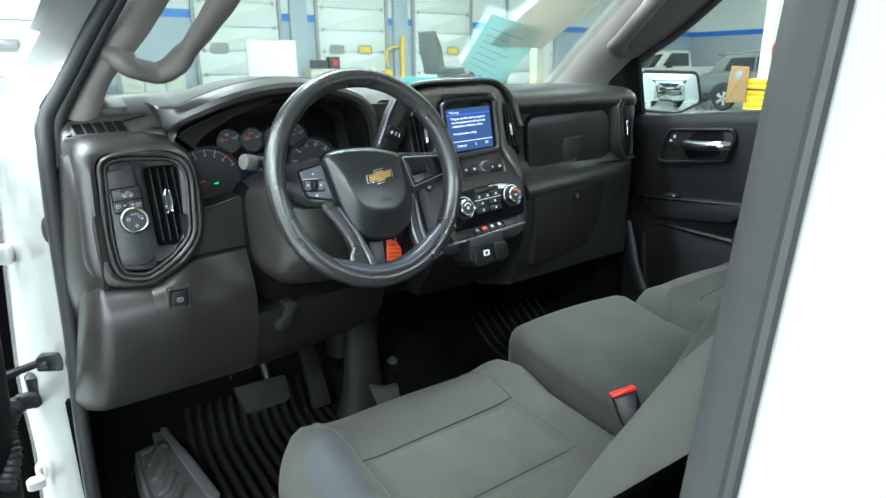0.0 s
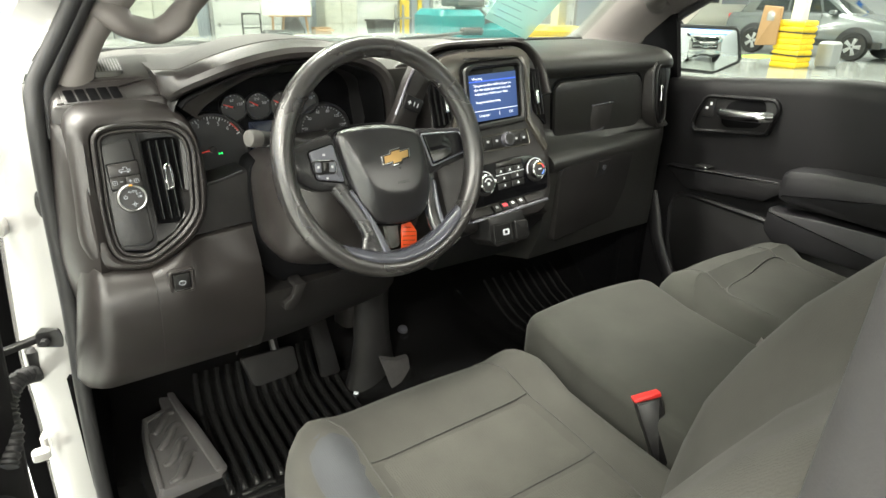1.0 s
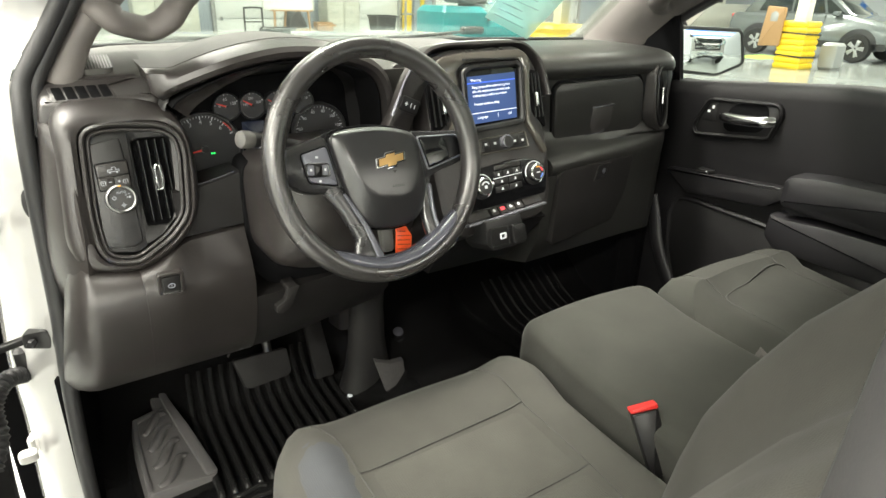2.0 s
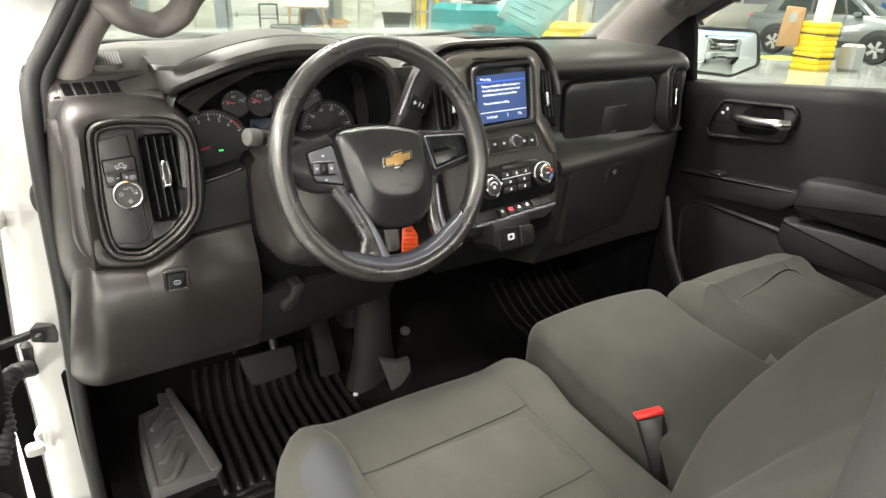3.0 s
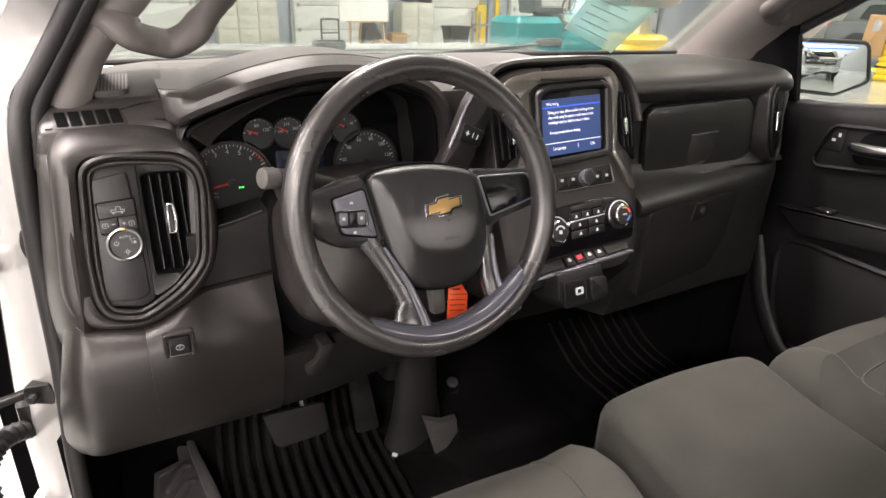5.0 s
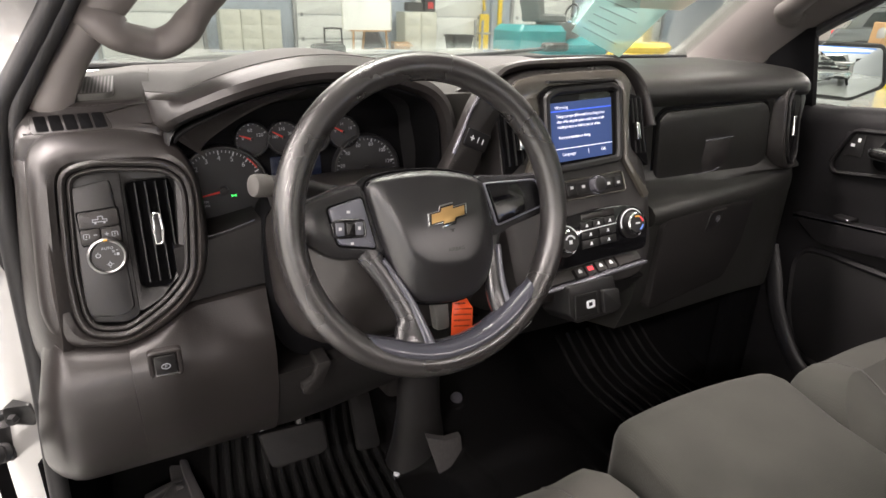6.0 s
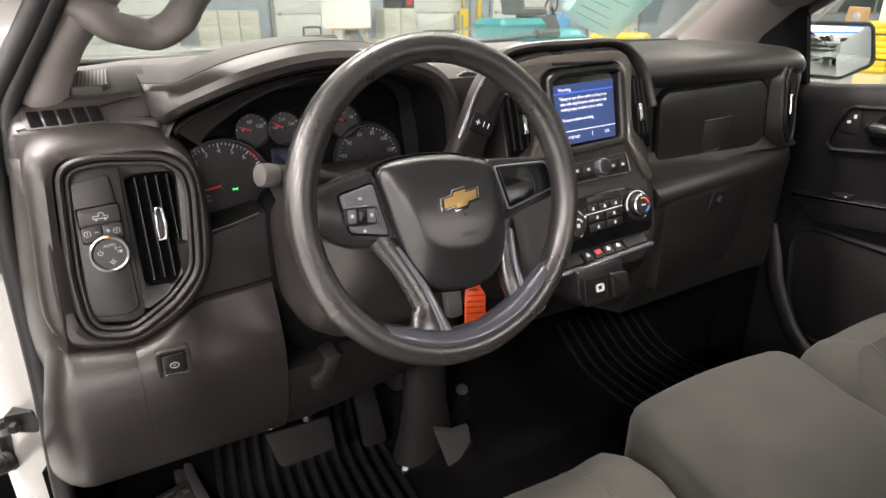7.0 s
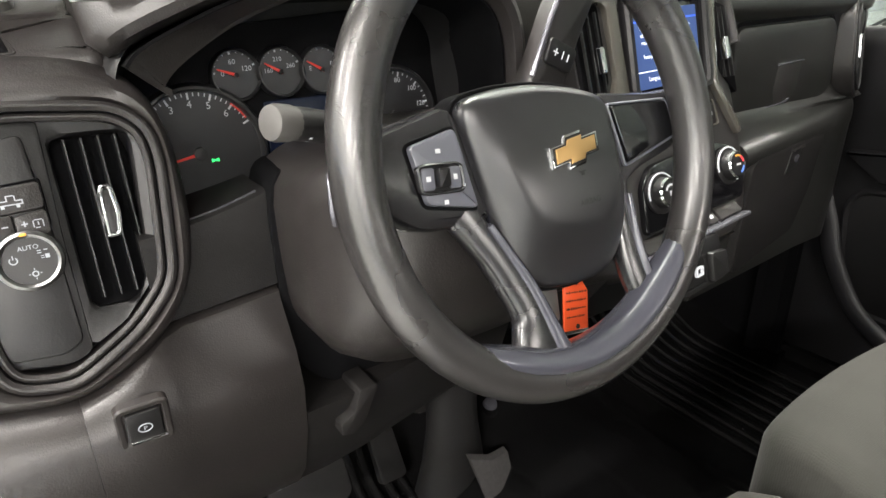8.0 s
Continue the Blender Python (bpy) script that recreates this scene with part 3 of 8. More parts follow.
hole = round_poly(ring_o, 0.009, 4)
N_ = 72


def resample(poly, n, start):
    """The polygon as n even steps, beginning at the point nearest to start."""
    P = [Vector((p[0], p[1])) for p in poly]
    d = [0.0]
    for i in range(len(P)):
        d.append(d[-1] + (P[(i + 1) % len(P)] - P[i]).length)
    out = []
    P.append(P[0])
    for k in range(n * 4):
        s_ = d[-1] * k / (n * 4)
        i = max(j for j in range(len(P) - 1) if d[j] <= s_ + 1e-12)
        L_ = d[i + 1] - d[i]
        out.append(P[i].lerp(P[i + 1], (s_ - d[i]) / L_ if L_ > 1e-9 else 0))
    k0 = min(range(len(out)), key=lambda k: (out[k] - Vector(start)).length)
    return [out[(k0 + 4 * k) % len(out)] for k in range(n)]


def even(poly, turns=3):
    """Softens the small kinks of a closed outline."""
    for _ in range(turns):
        poly = [poly[i] * 0.5 + (poly[i - 1] + poly[(i + 1) % len(poly)]) * 0.25 for i in range(len(poly))]
    return poly


so = even(resample(pp, N_, (-0.60, 0.13)))
ho = even(resample(hole, N_, (-0.60, 0.10)), 2)


def flare(d):
    """The pod widens towards the door as it runs back."""
    return [Vector((p.x - d * max(0.0, min(1.0, (-0.66 - p.x) / 0.1)), p.y - d * 0.5 * max(0.0, min(1.0, (-0.02 - p.y) / 0.08)))) for p in so]


def brow(poly, n):
    """Lifts an outline onto the pod's plane, its top rolled back towards the windscreen."""
    out = []
    for p in poly:
        f = max(0.0, min(1.0, (p.y - 0.100) / 0.050))
        out.append(P0 @ Vector((p.x, p.y, n - 0.032 * f ** 1.25)))
    return out


def between(f):
    return [a.lerp(b, f) for a, b in zip(so, ho)]


secs = [brow(flare(0.012), -0.15), brow(flare(0.008), -0.055), brow(flare(0.003), -0.018), brow(so, -0.004), brow(between(0.12), 0.002), brow(between(0.25), 0.0055), brow(between(0.45), 0.009), brow(between(0.7), 0.0105), brow(between(0.93), 0.007), lift(ho, P0, 0.002), lift(ho, P0, -0.020)]
pod = part("switch_pod", loft(secs, cap=False), SOFT, dash, "soft grey pod round the light switch and vent")
part("pod_back", plate([(p.x, p.y) for p in inset(ho, -0.006)], P0, -0.034, -0.019, 0.0, 0.001), DEEP, pod)
part("pod_ring", frame_ring([(p.x, p.y) for p in inset(ho, 0.0006)], P0, -0.019, 0.0095, 0.0075, 0.0, 0.003), HARD, pod, "moulded outer ring")
part("pod_ring", frame_ring([(p.x, p.y) for p in inset(ho, 0.0095)], P0, -0.019, 0.0065, 0.0055, 0.0, 0.0022), HARD, pod, "moulded inner ring")
part("pod_gap", frame_ring([(p.x, p.y) for p in inset(ho, 0.0078)], P0, -0.019, 0.0015, 0.0020, 0.0, 0.0003), DEEP, pod)
# face: switch half and the surround of the vent, with an opening
part("pod_face", plate([(-0.726, -0.07), (-0.719, 0.082), (-0.706, 0.093), (-0.664, 0.094), (-0.667, 0.0), (-0.667, -0.086), (-0.682, -0.092), (-0.722, -0.085)], P0, -0.019, -0.001, 0.006, 0.0012, 4), BLACK, pod)
vo = [(-0.6610, 0.0790), (-0.6050, 0.0800), (-0.6150, -0.034), (-0.6260, -0.0560), (-0.6600, -0.0550)]
vr = resample(round_poly([(-0.668, 0.094), (-0.617, 0.086), (-0.597, 0.071), (-0.596, 0.053), (-0.607, -0.034), (-0.639, -0.069), (-0.669, -0.084)], 0.008, 4), 60, (-0.60, 0.08))
vi = resample(round_poly(vo, 0.008, 4), 60, (-0.606, 0.078))
part("vent_surround", loft([lift(vr, P0, -0.019), lift(vr, P0, -0.002), lift([a.lerp(b, 0.8) for a, b in zip(vr, vi)], P0, -0.004), lift(vi, P0, -0.007), lift(vi, P0, -0.019)], cap=False), BLACK, pod)
for i in range(4):
    u = -0.6500 + i * 0.0118
    v1 = -0.048 + 0.016 * max(0, i - 2.2)
    part("vent_slat", loft([lift(rect(u - 0.0016, v1, u + 0.0008, 0.077), P0, -0.019), lift(rect(u - 0.0007, v1, u + 0.0005, 0.077), P0, -0.004)]), BLACK, pod)
tabm = P0 @ pose(-0.632, 0.0165, 0.004)
tab = part("vent_tab", frame_ring([(-0.0065, -0.019), (0.0045, -0.0185), (0.0072, 0.0), (0.0055, 0.0215), (-0.0035, 0.0225), (-0.0062, 0.012)], tabm, -0.010, 0.005, 0.0032, 0.004, 0.0014), CHROME, pod, "chrome vent tab")
part("tab_inset", plate([(-0.004, -0.016), (0.003, -0.016), (0.0045, 0.0), (0.003, 0.018), (-0.003, 0.018)], tabm, -0.010, 0.0015, 0.002, 0.0004), BLACK, tab)
# raised switch column
part("switch_column", plate([(-0.7185, 0.0765), (-0.676, 0.084), (-0.6725, 0.02), (-0.6715, -0.076), (-0.685, -0.083), (-0.720, -0.079), (-0.7235, -0.06)], P0, -0.006, 0.0035, 0.006, 0.0022, 4), BLACK, pod)
part("column_frame", frame_ring([(-0.7175, 0.048), (-0.6715, 0.051), (-0.6715, 0.0165), (-0.676, 0.008), (-0.716, 0.006)], P0, 0.003, 0.0055, 0.0014, 0.003, 0.0006), DEEP, pod)
btn = part("bed_light_button", plate([(-0.7155, 0.0265), (-0.6725, 0.029), (-0.6725, 0.0485), (-0.7155, 0.0455)], P0, 0.003, 0.0085, 0.003, 0.0015), HARD, pod)
bars(P0, [(-0.7010, 0.0338, -0.6850, 0.0346), (-0.7010, 0.0338, -0.7002, 0.0375), (-0.7010, 0.0367, -0.6945, 0.0375), (-0.6950, 0.0367, -0.6942, 0.0410), (-0.6950, 0.0402, -0.6900, 0.0410), (-0.6900, 0.0366, -0.6892, 0.0405), (-0.6895, 0.0364, -0.6850, 0.0372), (-0.6858, 0.0338, -0.6850, 0.0370), (-0.6990, 0.0318, -0.6968, 0.0338), (-0.6895, 0.0318, -0.6873, 0.0338)], 0.0089, LABEL, btn, "button_symbol")
for u0, u1, sgn in ((-0.7155, -0.6945, 0), (-0.6935, -0.6725, 1)):
    b2 = part("dimmer_button", plate([(u0, 0.0085), (u1, 0.0098), (u1, 0.0275), (u0, 0.0255)], P0, 0.003, 0.0075, 0.003, 0.0012), HARD, pod)
    uc = (u0 + u1) / 2
    sy = [(uc + 0.003, 0.0185, uc + 0.007, 0.0195)] if not sgn else [(uc - 0.007, 0.0185, uc - 0.003, 0.0195), (uc - 0.0055, 0.017, uc - 0.0045, 0.021)]
    x_ = uc - 0.0045 if not sgn else uc + 0.0035
    bars(P0, sy + [(x_ - 0.0034, 0.0155, x_ - 0.0027, 0.0205), (x_ + 0.0027, 0.0155, x_ + 0.0034, 0.0205), (x_ - 0.0026, 0.0205, x_ + 0.0026, 0.0212), (x_ - 0.0022, 0.0148, x_ + 0.0008, 0.0155), (x_ - 0.0004, 0.0170, x_ + 0.0004, 0.0195)], 0.0079, LABEL, b2, "button_symbol")
KNOBM = mat("satin_metal_ring", (0.20, 0.20, 0.20), 0.30, metal=1.0, var=0.05)
KM = P0 @ pose(-0.6905, -0.0075, 0.007) @ Matrix.Diagonal((0.84, 0.84, 1, 1))
knob = part("light_knob", revolve([(0.0262, -0.006), (0.0262, 0.004), (0.0250, 0.008), (0.0240, 0.009)], KM, 44), HARD, pod, "round light switch knob")
part("knob_ring", revolve([(0.0248, 0.004), (0.0262, 0.0075), (0.0254, 0.0120), (0.0228, 0.0135), (0.0206, 0.0122), (0.0204, 0.010)], KM, 44), KNOBM, knob, "chrome ring")
part("knob_face", revolve([(0.0206, 0.006), (0.0205, 0.0100), (0.0005, 0.0103)], KM, 40), BLACK, knob)
words("AUTO", at(KM, 0.001, 0.0112, 0.0106), 0.0056, LABEL, knob, "knob_marking")


def arc(M, r0, r1, a0, a1, n, h0, h1, bm=None):
    """A flat arc of a ring, angles in degrees."""
    bm = bm or bmesh.new()
    for i in range(n):
        a, b = radians(a0 + (a1 - a0) * i / n), radians(a0 + (a1 - a0) * (i + 1) / n)
        p4 = [(r0 * math.cos(a), r0 * math.sin(a)), (r1 * math.cos(a), r1 * math.sin(a)), (r1 * math.cos(b), r1 * math.sin(b)), (r0 * math.cos(b), r0 * math.sin(b))]
        loft([lift(p4, M, h0), lift(p4, M, h1)], bm=bm)
    return bm


part("knob_symbol", arc(KM @ pose(-0.0115, 0.0025, 0), 0.0024, 0.0034, 130, 410, 10, 0.0103, 0.0108), LABEL, knob)
part("knob_symbol", arc(KM @ pose(0.0015, -0.0115, 0), 0.0016, 0.0027, 0, 360, 10, 0.0103, 0.0108), LABEL, knob)
bars(KM, [(-0.0119, 0.0035, -0.0111, 0.007), (-0.0033, -0.0119, -0.002, -0.0111), (0.005, -0.0119, 0.0063, -0.0111), (0.0011, -0.0165, 0.0019, -0.0150), (0.0011, -0.0080, 0.0019, -0.0067), (0.0065, 0.0070, 0.0095, 0.0078), (0.0115, 0.0070, 0.0145, 0.0078), (0.0065, 0.0050, 0.0095, 0.0057), (0.0085, 0.0005, 0.0110, 0.0011), (0.0085, 0.0022, 0.0110, 0.0028), (0.0118, 0.0, 0.0150, 0.0036)], 0.0107, LABEL, knob, "knob_symbol")
part("knob_pointer", plate(rect(-0.0028, 0.0215, 0.0028, 0.0242), KM, 0.011, 0.0142, 0.001, 0.0005), AMBER, knob)
# demister grille on the pod's shoulder
GM = axes((-0.7080, 0.1535, 1.4020), (1, -0.05, 0.04), (0, 0.81, 0.59))
sh_ = round_poly([(-0.062, -0.026), (0.060, -0.0205), (0.102, -0.026), (0.104, 0.040), (-0.056, 0.036)], 0.010, 4)


def sunk(poly, n, d):
    return [GM @ Vector((p.x, p.y, n)) - Vector((0, 0, d)) for p in poly]


part("pod_shoulder", loft([sunk(inset(sh_, -0.006), 0, 0.060), sunk(inset(sh_, -0.004), 0, 0.022), sunk(inset(sh_, -0.001), -0.004, 0), sunk(inset(sh_, 0.002), -0.0012, 0), sunk(inset(sh_, 0.006), 0.0003, 0), sunk(inset(sh_, 0.012), 0.0006, 0)]), SOFT, dash, "smooth shoulder above the pod")
dg = part("demister_grille", plate([(-0.043, -0.0165), (0.0455, -0.0150), (0.0365, 0.0160), (-0.046, 0.0160)], GM, -0.01, 0.0014, 0.006, 0.0008), SOFT, dash)
for i in range(5):
    u = -0.0308 + i * 0.0158
    # Near-black plates stand for the shade inside the open slots.
    part("grille_slot", plate([(u - 0.0062, -0.0135), (u + 0.0074, -0.0130), (u + 0.0026, 0.0130), (u - 0.0104, 0.0130)], GM, 0.0005, 0.0018, 0.0024, 0.0003), DEEP, dg)

# ---- knee panel and end cap
# SOFT darkened: shade below column and dash is put into the colour.
LOWT = mat("shaded_lower_plastic", (0.0120, 0.0110, 0.0108), 0.55, spec=0.28, var=0.15, scale=10, bump=0.3, bscale=700)
TRIMB = mat("matt_black_trim", (0.0135, 0.0128, 0.0128), 0.52, spec=0.35, bump=0.4, bscale=700, rvar=0.06)
POD_FOOT = [(-0.83, -0.095), (-0.79, -0.102), (-0.771, -0.107), (-0.757, -0.112), (-0.72, -0.115), (-0.68, -0.121), (-0.65, -0.108), (-0.617, -0.096), (-0.584, -0.090), (-0.573, -0.088), (-0.50, -0.078), (-0.2, -0.078)]


def knee(x):
    """Section of the knee panel; its top edge runs along the foot of the pod."""
    f = (x + 0.80) / 0.58
    zb = 0.905 + 0.012 * max(0, f) ** 1.2
    s = 0.055 * max(0, (-0.765 - x) / 0.055) ** 2
    v = float(np.interp(x, [a for a, b in POD_FOOT], [b for a, b in POD_FOOT]))
    zt, yt = 1.262 + 0.958 * v, 0.070 + 0.287 * v
    w = min(1.0, max(0.0, (x + 0.645) / 0.045))
    w = w * w * (3 - 2 * w)
    r = min(1.0, max(0.0, (x + 0.645) / 0.145))
    zt = zt * (1 - w) + 1.1765 * w
    yt = yt * (1 - w) + (0.078 + 0.19 * (x + 0.5)) * w
    lip = 0.022 * (1 - w) + 0.004 * w
    e = min(1.0, max(0.0, (-0.700 - x) / 0.10))
    lip *= 1 - 0.6 * e
    return [(x, yt + 0.06 + s, zt + 0.001), (x, yt + 0.004 + s, zt), (x, yt - lip * 0.45 + s, zt - 0.0035), (x, yt - lip + s, zt - 0.012), (x, 0.004 + 0.044 * r + s, 1.120), (x, 0.002 + 0.036 * r + s, 1.085), (x, 0.020 + 0.024 * r + s, 1.03), (x, 0.055 + 0.012 * r + s, 0.965), (x, 0.098 + s, zb + 0.012), (x, 0.112 + s, zb), (x, 0.145 + s, zb + 0.004), (x, 0.30, 0.95), (x, 0.30, zt)]


def knee_gap(x, back=0.0, top=1.055, fall=1.6):
    """The lower part of the panel under the steering column."""
    cut = max(0.965, top - fall * max(0.0, x + 0.508))
    return [(a, b + back, min(c, cut)) for a, b, c in knee(x)]


def cap(x):
    """The end cap narrows towards its top."""
    out = []
    for a, b, c in knee(x):
        k = float(np.interp(c, [0.90, 1.05, 1.15], [1.06, 0.80, 0.48]))
        out.append((-0.74 + (a + 0.74) * k if a < -0.74 else a, b, c))
    return out


part("end_cap", loft([cap(x) for x in (-0.818, -0.812, -0.80, -0.785, -0.771, -0.757, -0.74, -0.72, -0.70, -0.6857)]), SOFT, dash)
part("knee_panel", loft([knee(x) for x in (-0.6855, -0.665, -0.65, -0.633, -0.617, -0.60, -0.584, -0.573, -0.54, -0.515, -0.508)]), SOFT, dash, "grey knee panel below the gauges")
part("lower_cover", loft([knee_gap(x, 0.003 + 0.20 * max(0.0, x + 0.45), 1.052, 0.0) for x in (-0.507, -0.47, -0.42, -0.36, -0.30, -0.24, -0.20)]), LOWT, dash, "grey lower cover under the steering column")
# strip of the end cap that climbs beside the pod to the shoulder
strip_l = smooth_path([(-0.7740, 0.158, 1.368), (-0.778, 0.152, 1.345), (-0.790, 0.150, 1.265), (-0.800, 0.150, 1.185), (-0.803, 0.158, 1.13), (-0.800, 0.19, 1.06)], 4)
strip_r = smooth_path([(-0.7530, 0.128, 1.362), (-0.750, 0.098, 1.335), (-0.748, 0.058, 1.265), (-0.751, 0.036, 1.185), (-0.756, 0.040, 1.13), (-0.760, 0.10, 1.06)], 4)
rows = []
for a, b in zip(strip_l, strip_r):
    m = a.lerp(b, 0.5) + Vector((-0.006, -0.007, 0))
    rows.append([a, a.lerp(m, 0.6) + Vector((-0.003, -0.002, 0)), m, m.lerp(b, 0.5) + Vector((-0.002, -0.004, 0)), b, b + Vector((0.012, 0.006, 0))])
part("end_strip", slab(rows, (0.012, 0.02, 0)), SOFT, dash, "grey side strip of the dashboard end cap")
PB = axes((-0.648, 0.003, 1.128), (1, 0, 0), (0, -0.18, 1))
pbh = part("parking_brake_switch", frame_ring(rect(-0.0195, -0.022, 0.0195, 0.022), PB, -0.006, 0.0025, 0.006, 0.007, 0.0015), SOFT, dash)
part("switch_rocker", plate(rect(-0.0125, -0.015, 0.0125, 0.015), PB, -0.006, 0.0030, 0.003, 0.0015), BLACK, pbh, "black rocker with a white symbol")
part("switch_symbol", frame_ring([(0.0055 * math.cos(i * 0.5236), -0.0015 + 0.0045 * math.sin(i * 0.5236)) for i in range(12)], PB, 0.0026, 0.0036, 0.0009, 0.001, 0.0002), LABEL, pbh)
words("P", at(PB, 0, -0.0015, 0.0037), 0.006, LABEL, pbh, "switch_symbol")
part("switch_edge", plate(rect(-0.012, -0.0155, 0.012, -0.0135), PB, 0.002, 0.0036, 0.0005, 0.0003), CHROME, pbh)
# bracket below the column
br_ = [(-0.476, 1.012), (-0.462, 1.008), (-0.446, 1.022), (-0.430, 1.056), (-0.433, 1.060), (-0.452, 1.058), (-0.460, 1.034), (-0.476, 1.026)]
part("hood_release", plate(br_, FX(0.034), -0.05, 0.0, 0.003, 0.002), LOWT, dash, "grey bracket below the column")
# lower trim between gauges and knee panel
rows = []
for x in (-0.618, -0.60, -0.58, -0.56, -0.54, -0.525, -0.512, -0.505, -0.503):
    yb, zt = 0.0775 + 0.19 * (x + 0.5), 1.256 + 0.013 * max(0.0, (x + 0.60) / 0.09) ** 1.5
    rows.append([(x, 0.165, zt - 0.002), (x, yb + 0.016, zt), (x, yb + 0.010, zt - 0.003), (x, yb + 0.006, zt - 0.012), (x, yb + 0.002, 1.215), (x, yb + 0.0005, 1.1805), (x, yb + 0.004, 1.1780), (x, 0.20, 1.1775)])
part("lower_gauge_trim", loft(rows), TRIMB, dash, "dark trim between gauges and knee panel")
part("trim_edge", tube([(-0.605, 0.0745, 1.2565), (-0.58, 0.0785, 1.2570), (-0.55, 0.0835, 1.2610), (-0.53, 0.0875, 1.2650), (-0.512, 0.091, 1.2690)], 0.0011, 6), SATIN, dash, "thin satin line")
rows = [[(x, 0.160, 1.250), (x, 0.150, 1.250), (x, 0.125, 1.235), (x, 0.115, 1.20), (x, 0.13, 1.165), (x, 0.20, 1.165)] for x in (-0.5115, -0.45, -0.35, -0.22)]
part("column_tray", loft(rows), DEEP, dash)

# ---- gauge hood
arch = smooth_path([(-0.608, 1.393, 0), (-0.596, 1.405, 0), (-0.565, 1.421, 0), (-0.507, 1.443, 0), (-0.43, 1.4575, 0), (-0.36, 1.457, 0), (-0.305, 1.447, 0), (-0.264, 1.430, 0), (-0.243, 1.400, 0), (-0.236, 1.35, 0), (-0.234, 1.29, 0)], 5)
rows, tops = [], []
k = len(arch)
for i, p in enumerate(arch):
    t = (arch[min(i + 1, k - 1)] - arch[max(i - 1, 0)]).normalized()
    n = Vector((-t.y, t.x))
    if n.y < 0 and i < k * 0.7:
        n = -n
    x, z = p.x, p.y
    def q(y, o):
        return (x + n.x * o, y + 0.060 * max(0.0, 1 - i / (k * 0.28)) * max(0.0, (0.30 - y) / 0.25), z + n.y * o)
    zt = max(z + n.y * 0.0225, 1.4360) if i < k * 0.7 else z + n.y * 0.0225
    xs_ = x + n.x * 0.018
    ys_ = 0.060 * max(0.0, 1 - i / (k * 0.28)) * 0.8
    rows.append([q(0.185, -0.016), q(0.10, -0.012), q(0.062, -0.008), q(0.050, -0.002), q(0.047, 0.006), q(0.053, 0.014), (xs_, 0.070 + ys_, zt - 0.0045), (xs_, 0.090 + ys_, zt - 0.0008), (xs_, 0.110 + ys_, zt), (xs_, 0.20, zt - 0.012)])
    tops.append([(xs_, 0.1085 + ys_, zt - 0.004), (xs_, 0.1100 + ys_, zt + 0.0010), (xs_, 0.14 + ys_ * 0.6, zt + 0.0016), (xs_, 0.20, max(zt, 1.438) + 0.001), (xs_, 0.27, max(zt, 1.444)), (xs_, 0.315, 1.447), (xs_, 0.33, 1.40), (xs_, 0.20, zt - 0.016)])
part("gauge_hood", loft(rows), SOFT, dash, "arched grey hood over the gauges")
# Hood top split off in the paler colour that carries its sheen.
part("hood_top", loft(tops[:int(k * 0.78)]), TOPPAD, dash, "top of the gauge hood, paler for the light it catches")
rows = []
for i, p in enumerate(arch):
    t = (arch[min(i + 1, k - 1)] - arch[max(i - 1, 0)]).normalized()
    n = Vector((-t.y, t.x))
    if n.y < 0 and i < k * 0.7:
        n = -n
    rows.append([(p.x + n.x * o, y, p.y + n.y * o) for y, o in ((0.060, -0.0090), (0.10, -0.0135), (0.19, -0.0180), (0.19, -0.0205), (0.10, -0.0165), (0.060, -0.0115))])
wedge = []
for i in range(int(k * 0.42)):
    p = arch[i]
    t = (arch[min(i + 1, k - 1)] - arch[max(i - 1, 0)]).normalized()
    n = Vector((-t.y, t.x))
    if n.y < 0:
        n = -n
    f = 1 - i / (k * 0.42)
    sft = 0.050 * max(0.0, 1 - i / (k * 0.28))
    w = 0.040 * f
    wedge.append([(p.x + n.x * o, y, p.y + n.y * o) for y, o in ((0.075 + sft * 0.6, -0.0135), (0.1035 + sft * 0.2, -0.016 - w), (0.1045 + sft * 0.2, -0.019 - w), (0.112 + sft * 0.2, -0.016 - w * 0.5))])
part("inner_wedge", loft(wedge), SOFT, dash, "grey inner flank of the hood")
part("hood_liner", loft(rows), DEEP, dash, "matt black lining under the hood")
# inner side liner and bowl
bowl = round_poly([(-0.606, 1.228), (-0.606, 1.345), (-0.604, 1.386), (-0.575, 1.410), (-0.50, 1.436), (-0.42, 1.450), (-0.33, 1.446), (-0.275, 1.428), (-0.250, 1.395), (-0.243, 1.228)], 0.02, 4)
secs = [lift(bowl, FX(0.105), 0), lift(inset(bowl, 0.012), FX(0.165), 0), lift(inset(bowl, 0.016), FX(0.172), 0), lift(inset(bowl, -0.01), FX(0.20), 0), lift(inset(bowl, -0.006), FX(0.112), 0)]
part("gauge_bowl", loft(secs, cap=False, closed=True), BLACK, dash)
CF = axes((0, 0.166, 1.30), (1, 0, 0), (0, 0.10, 1))
cl = part("instrument_panel", plate([(-0.605, -0.078), (-0.235, -0.078), (-0.235, 0.13), (-0.605, 0.10)], CF, -0.01, 0.0, 0.01, 0.001), FACE, dash, "black instrument panel")


GRING = mat("gauge_ring_plastic", (0.020, 0.020, 0.021), 0.34, var=0.15, scale=30)


